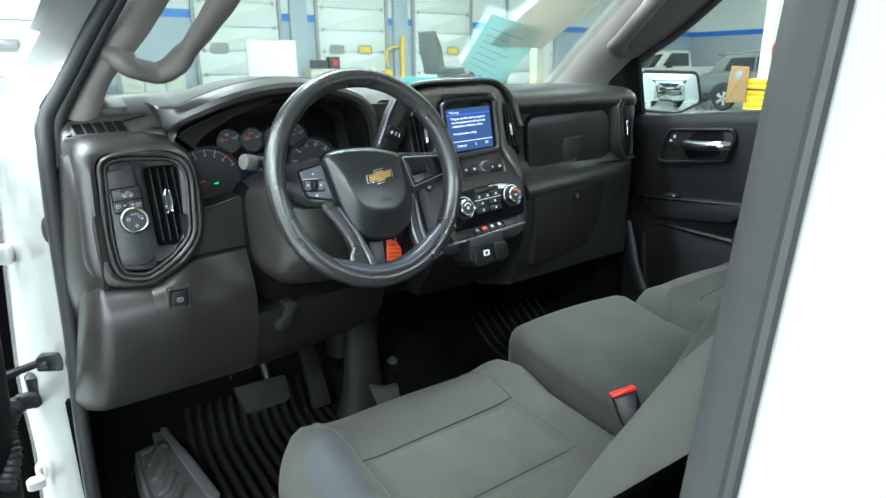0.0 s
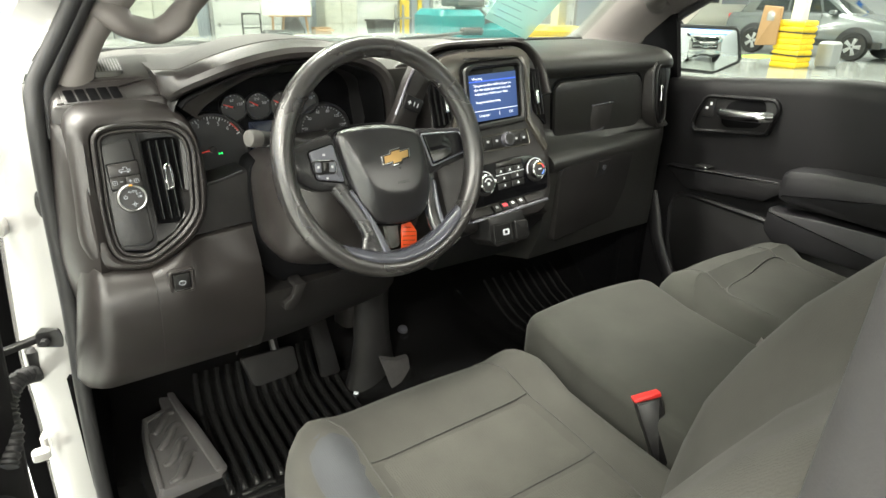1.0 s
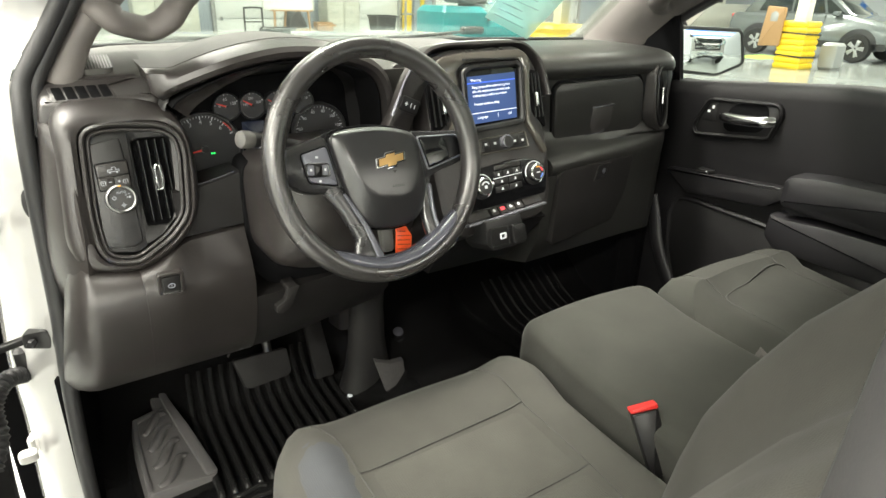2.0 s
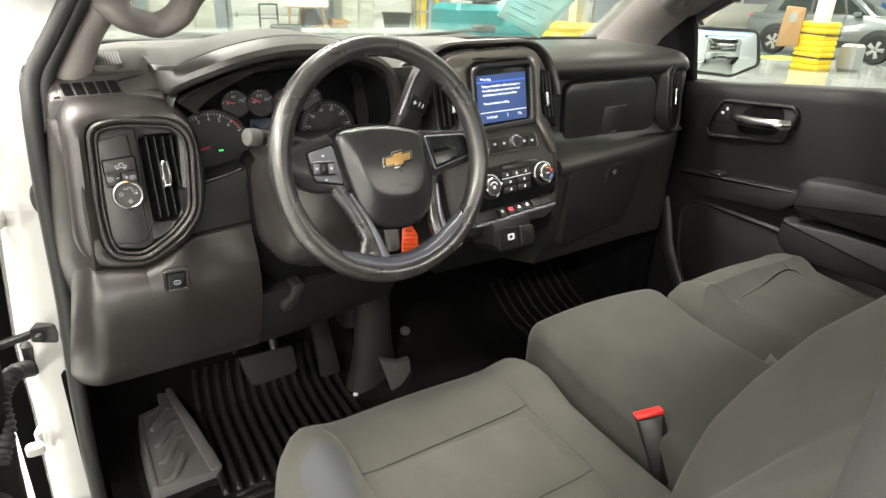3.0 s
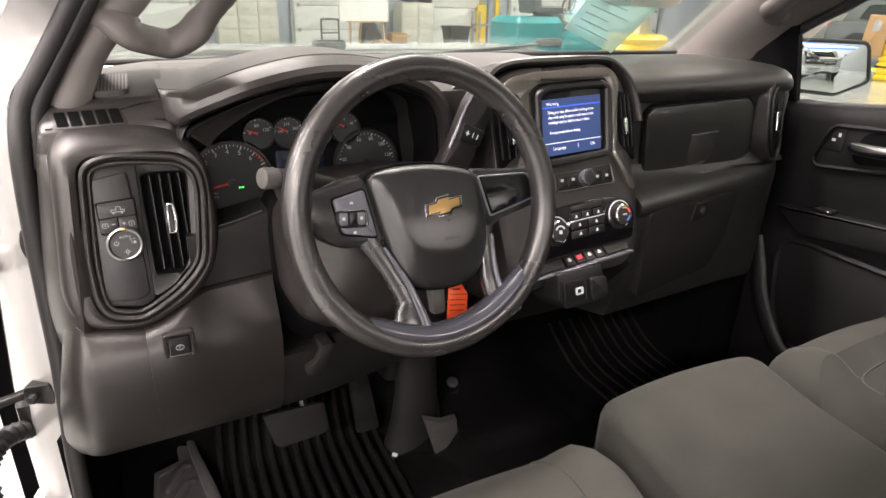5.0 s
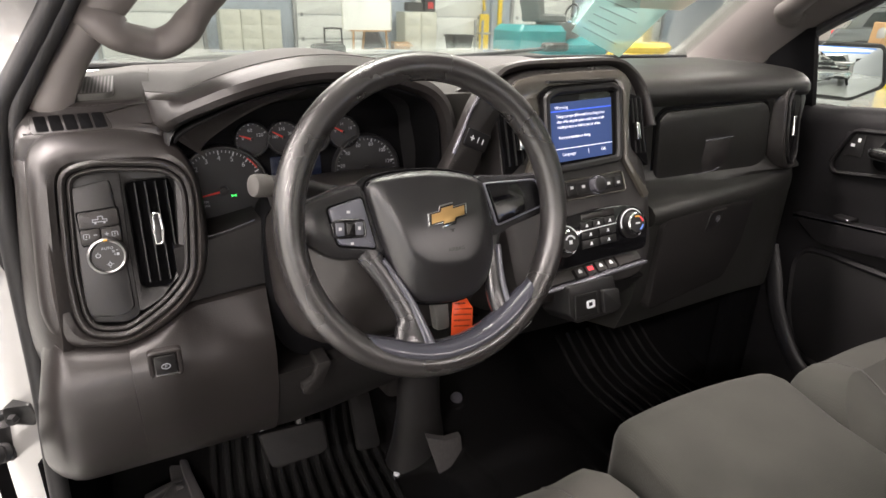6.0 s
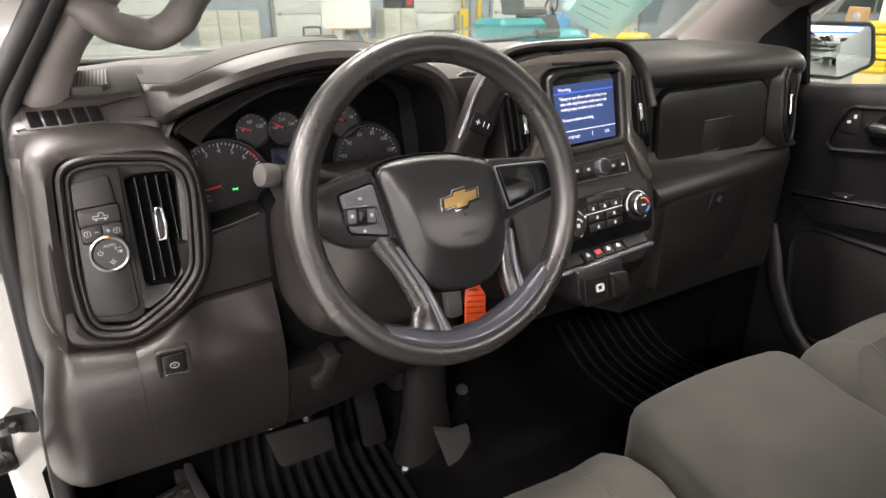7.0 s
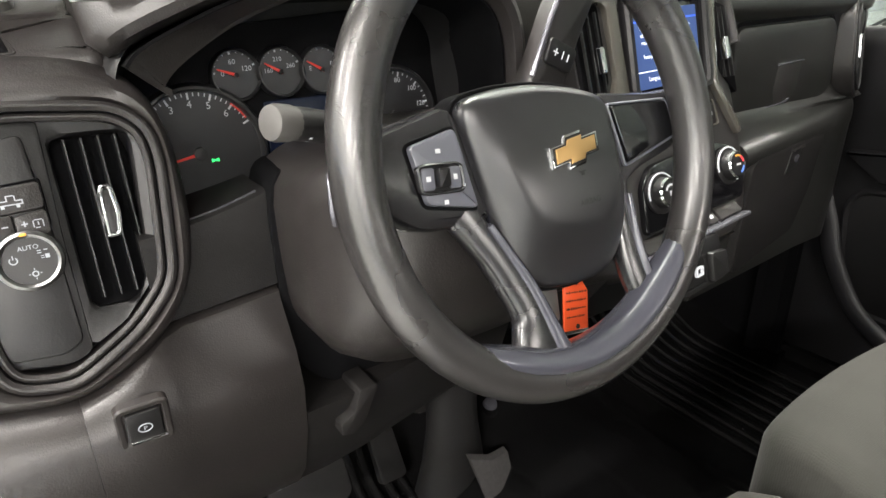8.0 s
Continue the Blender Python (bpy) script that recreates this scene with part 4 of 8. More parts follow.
def gauge(cx, cy, r, a0, a1, labels, needle, red=None, size=0.013, lr=0.72, ticks=24):
    """A round gauge; angles in degrees, counter-clockwise from the right; the scale runs from a0 down to a1."""
    M = CF @ pose(cx, cy, 0)
    g = part("gauge", revolve([(r * 1.12, 0), (r * 1.11, 0.006), (r * 1.06, 0.0115), (r * 1.015, 0.0120), (r * 0.995, 0.010), (r * 0.985, 0.004)], M, 48), GRING, cl, "round black gauge with white figures and a red needle")
    part("gauge_face", revolve([(r * 0.99, 0.002), (r * 0.985, 0.0035), (0.0005, 0.0036)], M, 40), FACE, g)
    bm = bmesh.new()
    for i in range(ticks + 1):
        a = radians(a0 + (a1 - a0) * i / ticks)
        w, r0 = (0.0009, 0.86) if i % 4 == 0 else (0.0005, 0.91)
        T = M @ Matrix.Rotation(a, 4, "Z")
        loft([lift(rect(r * r0, -w, r * 0.965, w), T, 0.0037), lift(rect(r * r0, -w, r * 0.965, w), T, 0.0041)], bm=bm)
    part("gauge_ticks", bm, GFIG, g)
    for i, s in enumerate(labels):
        if s:
            a = radians(a0 + (a1 - a0) * i / (len(labels) - 1))
            words(s, at(M, r * lr * math.cos(a), r * lr * math.sin(a), 0.0042), size, GFIG, g, "gauge_figure")
    if red:
        bm = bmesh.new()
        for i in range(10):
            a, b = radians(red[0] + (red[1] - red[0]) * i / 10), radians(red[0] + (red[1] - red[0]) * (i + 0.8) / 10)
            pts = [(r * 0.94 * math.cos(a), r * 0.94 * math.sin(a)), (r * 0.97 * math.cos(a), r * 0.97 * math.sin(a)), (r * 0.97 * math.cos(b), r * 0.97 * math.sin(b)), (r * 0.94 * math.cos(b), r * 0.94 * math.sin(b))]
            loft([lift(pts, M, 0.0038), lift(pts, M, 0.0043)], bm=bm)
        part("red_zone", bm, NEEDLE, g)
    T = M @ Matrix.Rotation(radians(needle), 4, "Z")
    part("needle", loft([lift([(-r * 0.1, -0.0016), (r * 0.82, -0.0006), (r * 0.82, 0.0006), (-r * 0.1, 0.0016)], T, 0.0055), lift([(-r * 0.1, -0.0016), (r * 0.82, -0.0006), (r * 0.82, 0.0006), (-r * 0.1, 0.0016)], T, 0.0068)]), NEEDLE, g)
    part("needle_hub", revolve([(r * 0.11, 0.0036), (r * 0.10, 0.0085), (0.0005, 0.009)], M, 24), BLACK, g)
    return g, M


g, GMt = gauge(-0.539, -0.006, 0.0595, 178, 27, ["", "1", "2", "3", "4", "5", "6", ""], 190, (50, 30), 0.0095, 0.78, 28)
words("RPM", at(GMt, -0.027, -0.0140, 0.0042), 0.0055, GFIG, g, "gauge_figure")
words("x1000", at(GMt, -0.027, -0.0195, 0.0042), 0.0050, GFIG, g, "gauge_figure")
part("green_telltale", plate([(-0.0035, -0.0018), (0.0, -0.0006), (0.0035, -0.0018), (0.0035, 0.0018), (0.0, 0.0006), (-0.0035, 0.0018)], GMt @ pose(0.013, -0.008, 0), 0.003, 0.0046, 0.0, 0.0003), GREENL, g, "lit green telltale")
gauge(-0.324, 0.006, 0.0495, 200, -17, ["0", "20", "40", "60", "80", "100", "120", "140"], 199, None, 0.0078, 0.78, 28)
gauge(-0.4925, 0.0635, 0.0225, 172, 25, ["0", "60", "120"], 160, None, 0.0070, 0.55, 8)
gauge(-0.4475, 0.0630, 0.0225, 172, 25, ["160", "210", "260"], 150, None, 0.0062, 0.55, 8)
gauge(-0.4030, 0.0620, 0.0225, 172, 25, ["E", "", "F"], 150, None, 0.0062, 0.55, 8)
gauge(-0.3575, 0.0650, 0.0225, 172, 25, ["9", "14", "18"], 150, None, 0.0065, 0.55, 8)
dic = part("driver_display", plate(rect(-0.470, -0.045, -0.395, 0.036), CF, 0.0, 0.003, 0.003, 0.001), DICB, cl, "dim dark blue driver display")
bars(CF, [(-0.463, -0.0245, -0.446, -0.0230), (-0.438, -0.026, -0.433, -0.024), (-0.404, -0.0215, -0.399, -0.0195)], 0.0036, MARK, dic, "display_line")

# ---- centre stack
SM = axes((0, 0.05, 1.365), (1, 0, 0), (0, 0.33, 1))
stack = thing("centre_stack", (0, 0.05, 1.08), "centre console stack with touch screen, heater controls and switch row", "console")
body_pts = [(-0.150, 0.060), (-0.128, 0.084), (-0.088, 0.097), (0.085, 0.103), (0.112, 0.088), (0.132, 0.055), (0.130, -0.06), (0.136, -0.13), (0.128, -0.215), (0.100, -0.250), (-0.115, -0.265), (-0.148, -0.235), (-0.158, -0.13), (-0.152, -0.06)]
bp_ = round_poly(body_pts, 0.02, 4)
secs = [lift(inset(bp_, -0.03), SM, -0.16), lift(inset(bp_, -0.012), SM, -0.05), lift(inset(bp_, -0.004), SM, -0.016), lift(bp_, SM, -0.006), lift(inset(bp_, 0.008), SM, -0.002), lift(inset(bp_, 0.02), SM, -0.002)]
part("stack_body", loft(secs), HARD, stack)
hd = smooth_path([(-0.172, 0.00, 0), (-0.166, 0.05, 0), (-0.142, 0.092, 0), (-0.098, 0.109, 0), (0.0, 0.113, 0), (0.090, 0.113, 0), (0.128, 0.098, 0), (0.156, 0.060, 0), (0.166, 0.0, 0)], 6)
rows = []
for p in hd:
    d = Vector((p.x, p.y - 0.0, 0)).normalized()
    rows.append([SM @ Vector((p.x + d.x * o, p.y + d.y * o, n)) for n, o in ((-0.10, -0.02), (-0.03, -0.012), (-0.008, -0.009), (-0.003, -0.004), (-0.005, 0.002), (-0.016, 0.007), (-0.05, 0.012), (-0.12, 0.010))])
part("stack_hood", loft(rows), SOFT, stack)
# bronze-grey trim arch
arch_o = [(-0.146, 0.036), (-0.137, 0.060), (-0.113, 0.083), (-0.066, 0.0905), (0.046, 0.0945), (0.086, 0.094), (0.103, 0.085), (0.111, 0.066), (0.1045, 0.045), (0.0905, -0.050), (0.130, -0.116), (0.1185, -0.124), (0.079, -0.052), (0.0895, 0.060), (0.078, 0.0755), (-0.060, 0.070), (-0.080, 0.058), (-0.080, -0.055), (-0.130, -0.126), (-0.145, -0.118), (-0.100, -0.030), (-0.100, 0.052), (-0.112, 0.056), (-0.130, 0.050), (-0.137, 0.036)]
part("trim_arch", plate(arch_o, SM, -0.006, 0.006, 0.006, 0.003, 3), BEZEL, stack, "glossy bronze-grey trim arch")
# side vents
for u0, u1, tu in ((-0.150, -0.108, -0.122), (0.104, 0.136, 0.113)):
    vw = part("stack_vent", plate([(u0, -0.066), (u1, -0.066 + (0.03 if u0 > 0 else 0.03)), (u1, 0.056), (u0, 0.048)] if u0 < 0 else [(u0, -0.036), (u1, -0.070), (u1, 0.048), (u0, 0.056)], SM, -0.008, 0.0005, 0.008, 0.0008), DEEP, stack, "narrow black air vent")
    for i in range(3):
        u = u0 + (u1 - u0) * (i + 0.7) / 3.4
        part("vent_slat", loft([lift(rect(u - 0.001, -0.045, u + 0.001, 0.046), SM, -0.002), lift(rect(u - 0.001, -0.045, u + 0.001, 0.046), SM, 0.004)]), BLACK, vw)
    part("vent_tab", plate(rect(tu - 0.004, -0.024, tu + 0.004, 0.006), SM, 0.0, 0.011, 0.003, 0.0015), CHROME, vw, "chrome vent tab")
# touch screen
bez = part("screen_bezel", frame_ring([(-0.079, -0.053), (-0.062, -0.0655), (0.070, -0.0565), (0.0775, -0.043), (0.0875, 0.064), (0.070, 0.0745), (-0.045, 0.0695), (-0.0705, 0.057)], SM, -0.004, 0.0105, 0.012, 0.008, 0.003), BLACK, stack, "black frame of the touch screen")
part("screen_glass", plate([(-0.073, -0.056), (0.070, -0.048), (0.080, 0.061), (-0.066, 0.056)], SM, -0.006, 0.0035, 0.003, 0.0005), GLOSS, bez)
lit = [(-0.0655, -0.048), (0.0567, -0.042), (0.0655, 0.0500), (-0.0583, 0.0445)]
disp = part("screen_display", plate(lit, SM, 0.003, 0.0042, 0.0015, 0.0002), SCREEN, bez, "lit dark blue screen with a white warning text")
SK = SM @ pose(0, 0, 0, 0, 0, 2.4)
part("screen_bar", plate([(-0.0575, 0.0325), (0.0645, 0.0325), (0.0645, 0.0345), (-0.0575, 0.0345)], SK, 0.0040, 0.0046, 0.0005, 0.0001), SCREENB, disp)
part("screen_bar", plate([(-0.0635, -0.0255), (0.0575, -0.0255), (0.0575, -0.0245), (-0.0635, -0.0245)], SK, 0.0040, 0.0046, 0.0003, 0.0001), SCREENT, disp)
words("Warning", at(SK, -0.048, 0.0388, 0.0048), 0.0072, SCREENT, disp, "screen_text", "LEFT")
for i, s in enumerate(("Taking your eyes off the road for too long or too", "often while using this system could cause a crash", "resulting in injury or death to you or others.", "", "Focus your attention on driving.")):
    if s:
        words(s, at(SK, -0.048, 0.0250 - i * 0.0082, 0.0048), 0.0066, SCREENT, disp, "screen_text", "LEFT", 0, 0.78)
words("Language", at(SK, -0.032, -0.034, 0.0048), 0.0072, SCREENT, disp, "screen_text")
words("OK", at(SK, 0.038, -0.034, 0.0048), 0.0072, SCREENT, disp, "screen_text")
bars(SK, [(0.0070, -0.037, 0.0076, -0.030)], 0.0047, SCREENT, disp, "screen_text")
part("screen_shelf", loft([lift(rect(-0.066, 0.0745, 0.072, 0.080), SM, 0.0), lift(rect(-0.060, 0.0745, 0.066, 0.078), SM, 0.012)]), BLACK, stack)
# audio strip
au = part("audio_panel", plate([(-0.0465, -0.1068), (0.0775, -0.1028), (0.0725, -0.0728), (-0.0480, -0.0798)], SM, -0.004, 0.0045, 0.006, 0.002), HARD, stack, "narrow panel with volume knob and keys")
part("panel_edge", frame_ring([(-0.0490, -0.1095), (0.0802, -0.1052), (0.0748, -0.0702), (-0.0508, -0.0776)], SM, -0.004, 0.006, 0.0026, 0.007, 0.001), BEZEL, au)
for u0, u1 in ((-0.0420, -0.0255), (-0.0225, 0.0010), (0.0320, 0.0505), (0.0535, 0.0705)):
    k1 = part("audio_key", plate([(u0, -0.1010 + u0 * 0.05), (u1, -0.1010 + u1 * 0.05), (u1, -0.0815 + u1 * 0.05), (u0, -0.0815 + u0 * 0.05)], SM, 0.002, 0.0065, 0.003, 0.0012), BLACK, au)
    bars(SM, [((u0 + u1) / 2 - 0.003, -0.0915, (u0 + u1) / 2 + 0.003, -0.0870)], 0.0070, DIM, k1, "key_symbol")
VM = SM @ pose(0.0165, -0.0885, 0) @ Matrix.Diagonal((0.85, 0.85, 1, 1))
vk = part("volume_knob", revolve([(0.0165, 0.0), (0.0165, 0.012), (0.0150, 0.0155), (0.0120, 0.0160)], VM, 32), SATIN, au, "satin volume knob")
part("knob_cap", revolve([(0.0122, 0.0145), (0.0120, 0.0163), (0.0005, 0.0168)], VM, 28), BLACK, vk)
part("knob_glow", revolve([(0.0172, 0.001), (0.0186, 0.001), (0.0186, 0.005), (0.0172, 0.005)], VM, 28), SATIN, vk)
# heater panel
hv = part("heater_panel", plate([(-0.092, -0.219), (-0.088, -0.160), (-0.068, -0.1365), (0.018, -0.1265), (0.066, -0.1265), (0.103, -0.136), (0.1195, -0.160), (0.110, -0.206)], SM, -0.004, 0.006, 0.012, 0.003), GLOSS, stack, "glossy black heater control panel")
part("heater_display", plate([(-0.022, -0.1435), (0.046, -0.1400), (0.046, -0.1310), (-0.022, -0.1345)], SM, 0.005, 0.0075, 0.002, 0.0008), HARD, hv)
for r_ in range(3):
    v = -0.1515 - r_ * 0.0150
    for c_ in range(3 if r_ == 0 else 2):
        w_ = 0.0220 if r_ == 0 else 0.0340
        u = -0.025 + c_ * (w_ + 0.002)
        kk = part("heater_key", plate([(u, v - 0.0065 + u * 0.06), (u + w_, v - 0.0065 + (u + w_) * 0.06), (u + w_, v + 0.0065 + (u + w_) * 0.06), (u, v + 0.0065 + u * 0.06)], SM, 0.005, 0.0090, 0.0015, 0.0008), BLACK, hv)
        bars(SM @ pose(u + w_ / 2, v + (u + w_ / 2) * 0.06, 0), [(-0.003, -0.0022, 0.003, -0.0012), (-0.001, -0.0012, 0.002, 0.0026)], 0.0094, MARK, kk, "key_symbol")
part("heater_line", plate([(-0.026, -0.1605), (0.047, -0.1560), (0.047, -0.1548), (-0.026, -0.1593)], SM, 0.006, 0.0098, 0.0003, 0.0002), MARK, hv)
for cu, cv, hot in ((0.0790, -0.160, 1), (-0.060, -0.171, 0)):
    HM = SM @ pose(cu, cv, 0) @ Matrix.Diagonal((0.88, 0.88, 1, 1))
    hk = part("heater_knob", revolve([(0.0285, 0.004), (0.0290, 0.010), (0.0262, 0.011), (0.0215, 0.0115), (0.0210, 0.019), (0.0195, 0.022)], HM, 40), BLACK, hv, "round heater knob with a bright ring")
    part("knob_ring", revolve([(0.0195, 0.0205), (0.0205, 0.022), (0.0185, 0.0242), (0.0172, 0.0242), (0.0168, 0.022)], HM, 40), CHROME, hk)
    part("knob_face", revolve([(0.0172, 0.021), (0.0170, 0.0235), (0.0005, 0.0240)], HM, 32), BLACK, hk)
    bm = bmesh.new()
    for i in range(26):
        a, b = radians(-60 + 300 * i / 26), radians(-60 + 300 * (i + 1) / 26)
        if i < 22:
            p4 = [(0.0262 * math.cos(a), 0.0262 * math.sin(a)), (0.0280 * math.cos(a), 0.0280 * math.sin(a)), (0.0280 * math.cos(b), 0.0280 * math.sin(b)), (0.0262 * math.cos(b), 0.0262 * math.sin(b))]
            loft([lift(p4, HM, 0.0095), lift(p4, HM, 0.0118)], bm=bm)
    part("knob_scale", bm, MARK, hk)
    if hot:
        for a0, a1, m_ in ((60, 110, AMBER), (10, 55, REDL), (-70, -15, BLUEL)):
            bm = bmesh.new()
            for i in range(6):
                a, b = radians(a0 + (a1 - a0) * i / 6), radians(a0 + (a1 - a0) * (i + 1) / 6)
                p4 = [(0.0118 * math.cos(a), 0.0118 * math.sin(a)), (0.0145 * math.cos(a), 0.0145 * math.sin(a)), (0.0145 * math.cos(b), 0.0145 * math.sin(b)), (0.0118 * math.cos(b), 0.0118 * math.sin(b))]
                loft([lift(p4, HM, 0.0235), lift(p4, HM, 0.0244)], bm=bm)
            part("knob_arc", bm, m_, hk)
        bars(HM, [(-0.005, -0.0015, 0.005, 0.0015)], 0.0246, DIM, hk, "knob_symbol")
    else:
        bm = bmesh.new()
        for i in range(8):
            a, b = radians(20 + 140 * i / 8), radians(20 + 140 * (i + 1) / 8)
            p4 = [(0.0085 * math.cos(a), 0.0085 * math.sin(a)), (0.0115 * math.cos(a), 0.0115 * math.sin(a)), (0.0115 * math.cos(b), 0.0115 * math.sin(b)), (0.0085 * math.cos(b), 0.0085 * math.sin(b))]
            loft([lift(p4, HM, 0.0235), lift(p4, HM, 0.0244)], bm=bm)
        part("knob_arc", bm, MARK, hk)
        bars(HM, [(-0.0035, -0.005, 0.0035, 0.002)], 0.0246, MARK, hk, "knob_symbol")
# switch row on a bright ledge
led = part("switch_ledge", plate([(-0.112, -0.2455), (0.094, -0.2290), (0.094, -0.2235), (-0.112, -0.2400)], SM, -0.01, 0.023, 0.002, 0.0015), SATIN, stack, "satin ledge below the switch row")
RW = SM @ pose(0, -0.2300, 0.008, -35, 0, 4.6)
xs = [(-0.105, -0.050), (-0.0450, -0.0265), (-0.0235, -0.0050), (-0.0020, 0.0165), (0.0195, 0.0380), (0.0425, 0.0900)]
for i, (u0, u1) in enumerate(xs):
    sw = part("switch", plate(rect(u0, -0.002, u1, 0.016), RW, -0.004, 0.006, 0.002, 0.0012), HARD, stack, "square grey switch" if 0 < i < 5 else "blank switch cover")
    if i == 2:
        bars(RW, [(u0 + 0.004, 0.004, u1 - 0.004, 0.0115)], 0.0066, REDL, sw, "hazard_symbol")
    elif 0 < i < 5:
        bars(RW, [(u0 + 0.006, 0.0045, u1 - 0.006, 0.0095), (u0 + 0.008, 0.0095, u1 - 0.008, 0.0115)], 0.0066, DIM, sw, "switch_symbol")
# socket box
UM = axes((-0.024, -0.055, 1.112), (1, 0.10, 0), (0, 0.22, 1))
ub = part("socket_box", plate([(-0.056, -0.0105), (-0.040, -0.0265), (0.048, -0.0275), (0.057, -0.022), (0.042, 0.036), (-0.056, 0.036)], UM, -0.06, 0.004, 0.005, 0.003), BLACK, stack, "small box with a charging socket")
part("socket_face", frame_ring([(-0.046, -0.0195), (0.006, -0.0210), (0.004, 0.018), (-0.046, 0.021)], UM, 0.002, 0.0062, 0.003, 0.002, 0.0008), BLACK, ub)
part("usb_socket", frame_ring(rect(-0.0205, -0.0065, -0.0045, 0.0060), UM, 0.003, 0.0075, 0.0028, 0.003, 0.0006), MARK, ub, "white-rimmed charging socket")
part("socket_lid", plate([(0.012, -0.0215), (0.050, -0.0180), (0.046, 0.014), (0.010, 0.018)], UM, 0.0, 0.012, 0.004, 0.003), BLACK, ub)
part("stack_foot", loft([[(-0.135, 0.10, 1.13), (0.135, 0.10, 1.13), (0.13, -0.005, 1.11), (-0.13, -0.005, 1.11)], [(-0.12, 0.30, 0.98), (0.12, 0.30, 0.98), (0.11, 0.10, 0.98), (-0.11, 0.10, 0.98)]]), BLACK, stack)

# ---- passenger side
def pas(x):
    """Section of the passenger side: brow, glove box face, rounded ledge and lower face, rolled back at the door."""
    s = 0.007 + (x - 0.166) * 0.16
    e = max(0.0, (x - 0.595) / 0.10)
    b, k = 0.105 * e ** 2.2, 0.022 * e * e
    w = min(1.0, max(0.0, (x - 0.47) / 0.16))
    w = w * w * (3 - 2 * w)
    f = 0.0965 - 0.010 * w
    L = (f - 0.010 - s) * (1 - 0.55 * w) + 0.012
    pts = [(0.40, 1.420 - k), (0.36 + 0.2 * b, 1.4485 - k), (0.20 + b, 1.4475 - k), (0.135 + b, 1.443 - k), (0.106 + b, 1.436 - k), (0.091 + b, 1.427 - k), (0.083 + b, 1.416 - k), (0.081 + b, 1.406 - k), (0.083 + b, 1.399 - k), (0.089 + b, 1.3935 - k), (f + b, 1.386 - k), (f + b, 1.30)]
    pts += [(f - 0.001 + b, 1.272), (f - 0.006 + b, 1.257), (f - 0.018 + b, 1.246), (f - 0.40 * L + b, 1.239), (f - 0.68 * L + b, 1.233), (f - 0.88 * L + b, 1.226), (f - 0.98 * L + b, 1.217), (f - L + b, 1.207), (f - 0.95 * L + b, 1.197), (f - 0.86 * L + b, 1.190), (f - 0.70 * L + b, 1.04), (f - 0.35 * L + b, 0.965), (0.19 + b, 0.93), (0.40, 0.98)]
    return [(x, y, z) for y, z in pts]


part("passenger_panel", loft([pas(x) for x in (0.145, 0.175, 0.25, 0.35, 0.45, 0.49, 0.52, 0.55, 0.58, 0.60, 0.62, 0.64, 0.66, 0.675, 0.688, 0.696)]), SOFTP, dash, "dark grey passenger side of the dashboard")
GB = FX(0.0985)
gb = part("glove_box_door", plate([(0.222, 1.250), (0.250, 1.232), (0.495, 1.248), (0.530, 1.268), (0.512, 1.366), (0.492, 1.385), (0.226, 1.378), (0.211, 1.364)], GB, -0.004, 0.0115, 0.018, 0.006, 5), SOFTP, dash, "upper glove box door with a recessed latch")
part("glove_shadow_gap", frame_ring([(0.215, 1.246), (0.247, 1.226), (0.499, 1.242), (0.537, 1.266), (0.518, 1.372), (0.497, 1.392), (0.224, 1.385), (0.204, 1.368)], GB, -0.004, 0.0042, 0.006, 0.018, 0.0005, 5), DEEP, dash)
lt = part("glove_latch", plate([(0.339, 1.317), (0.409, 1.3200), (0.405, 1.273), (0.385, 1.257), (0.345, 1.255), (0.336, 1.275)], GB, 0.009, 0.0118, 0.004, 0.0003), HARD, gb, "recessed latch")
# Satin strips draw the highlights along the latch's edges.
part("latch_lip", plate([(0.337, 1.3165), (0.410, 1.3195), (0.411, 1.3222), (0.338, 1.3192)], GB, 0.010, 0.0150, 0.001, 0.0008), SATIN, lt)
part("latch_lip", plate([(0.322, 1.2515), (0.375, 1.2552), (0.388, 1.2600), (0.386, 1.2618), (0.374, 1.2572), (0.322, 1.2535)], GB, 0.010, 0.0138, 0.001, 0.0006), SATIN, lt)
LG = axes((0.166, 0.012, 1.205), (0.317, 0.052, 0.0), (0, -0.06, 1))
lg = part("lower_glove_door", plate([(0.018, -0.190), (0.270, -0.182), (0.310, -0.11), (0.318, -0.012), (0.306, -0.001), (0.022, -0.002), (0.010, -0.016)], LG, -0.03, 0.006, 0.014, 0.005, 5), LOWT, dash, "lower glove box door with a lock")
lt = part("glove_latch", plate([(0.150, -0.052), (0.196, -0.048), (0.204, -0.012), (0.158, -0.014)], LG, 0.004, 0.0075, 0.004, 0.001), BLACK, lg)
part("lock_cylinder", revolve([(0.007, 0.004), (0.007, 0.0095), (0.0005, 0.0098)], LG @ pose(0.183, -0.030, 0), 20), SATIN, lt)
part("latch_lip", plate(rect(0.157, -0.0145, 0.206, -0.0115), LG, 0.005, 0.0105, 0.001, 0.0006), HARD, lt)
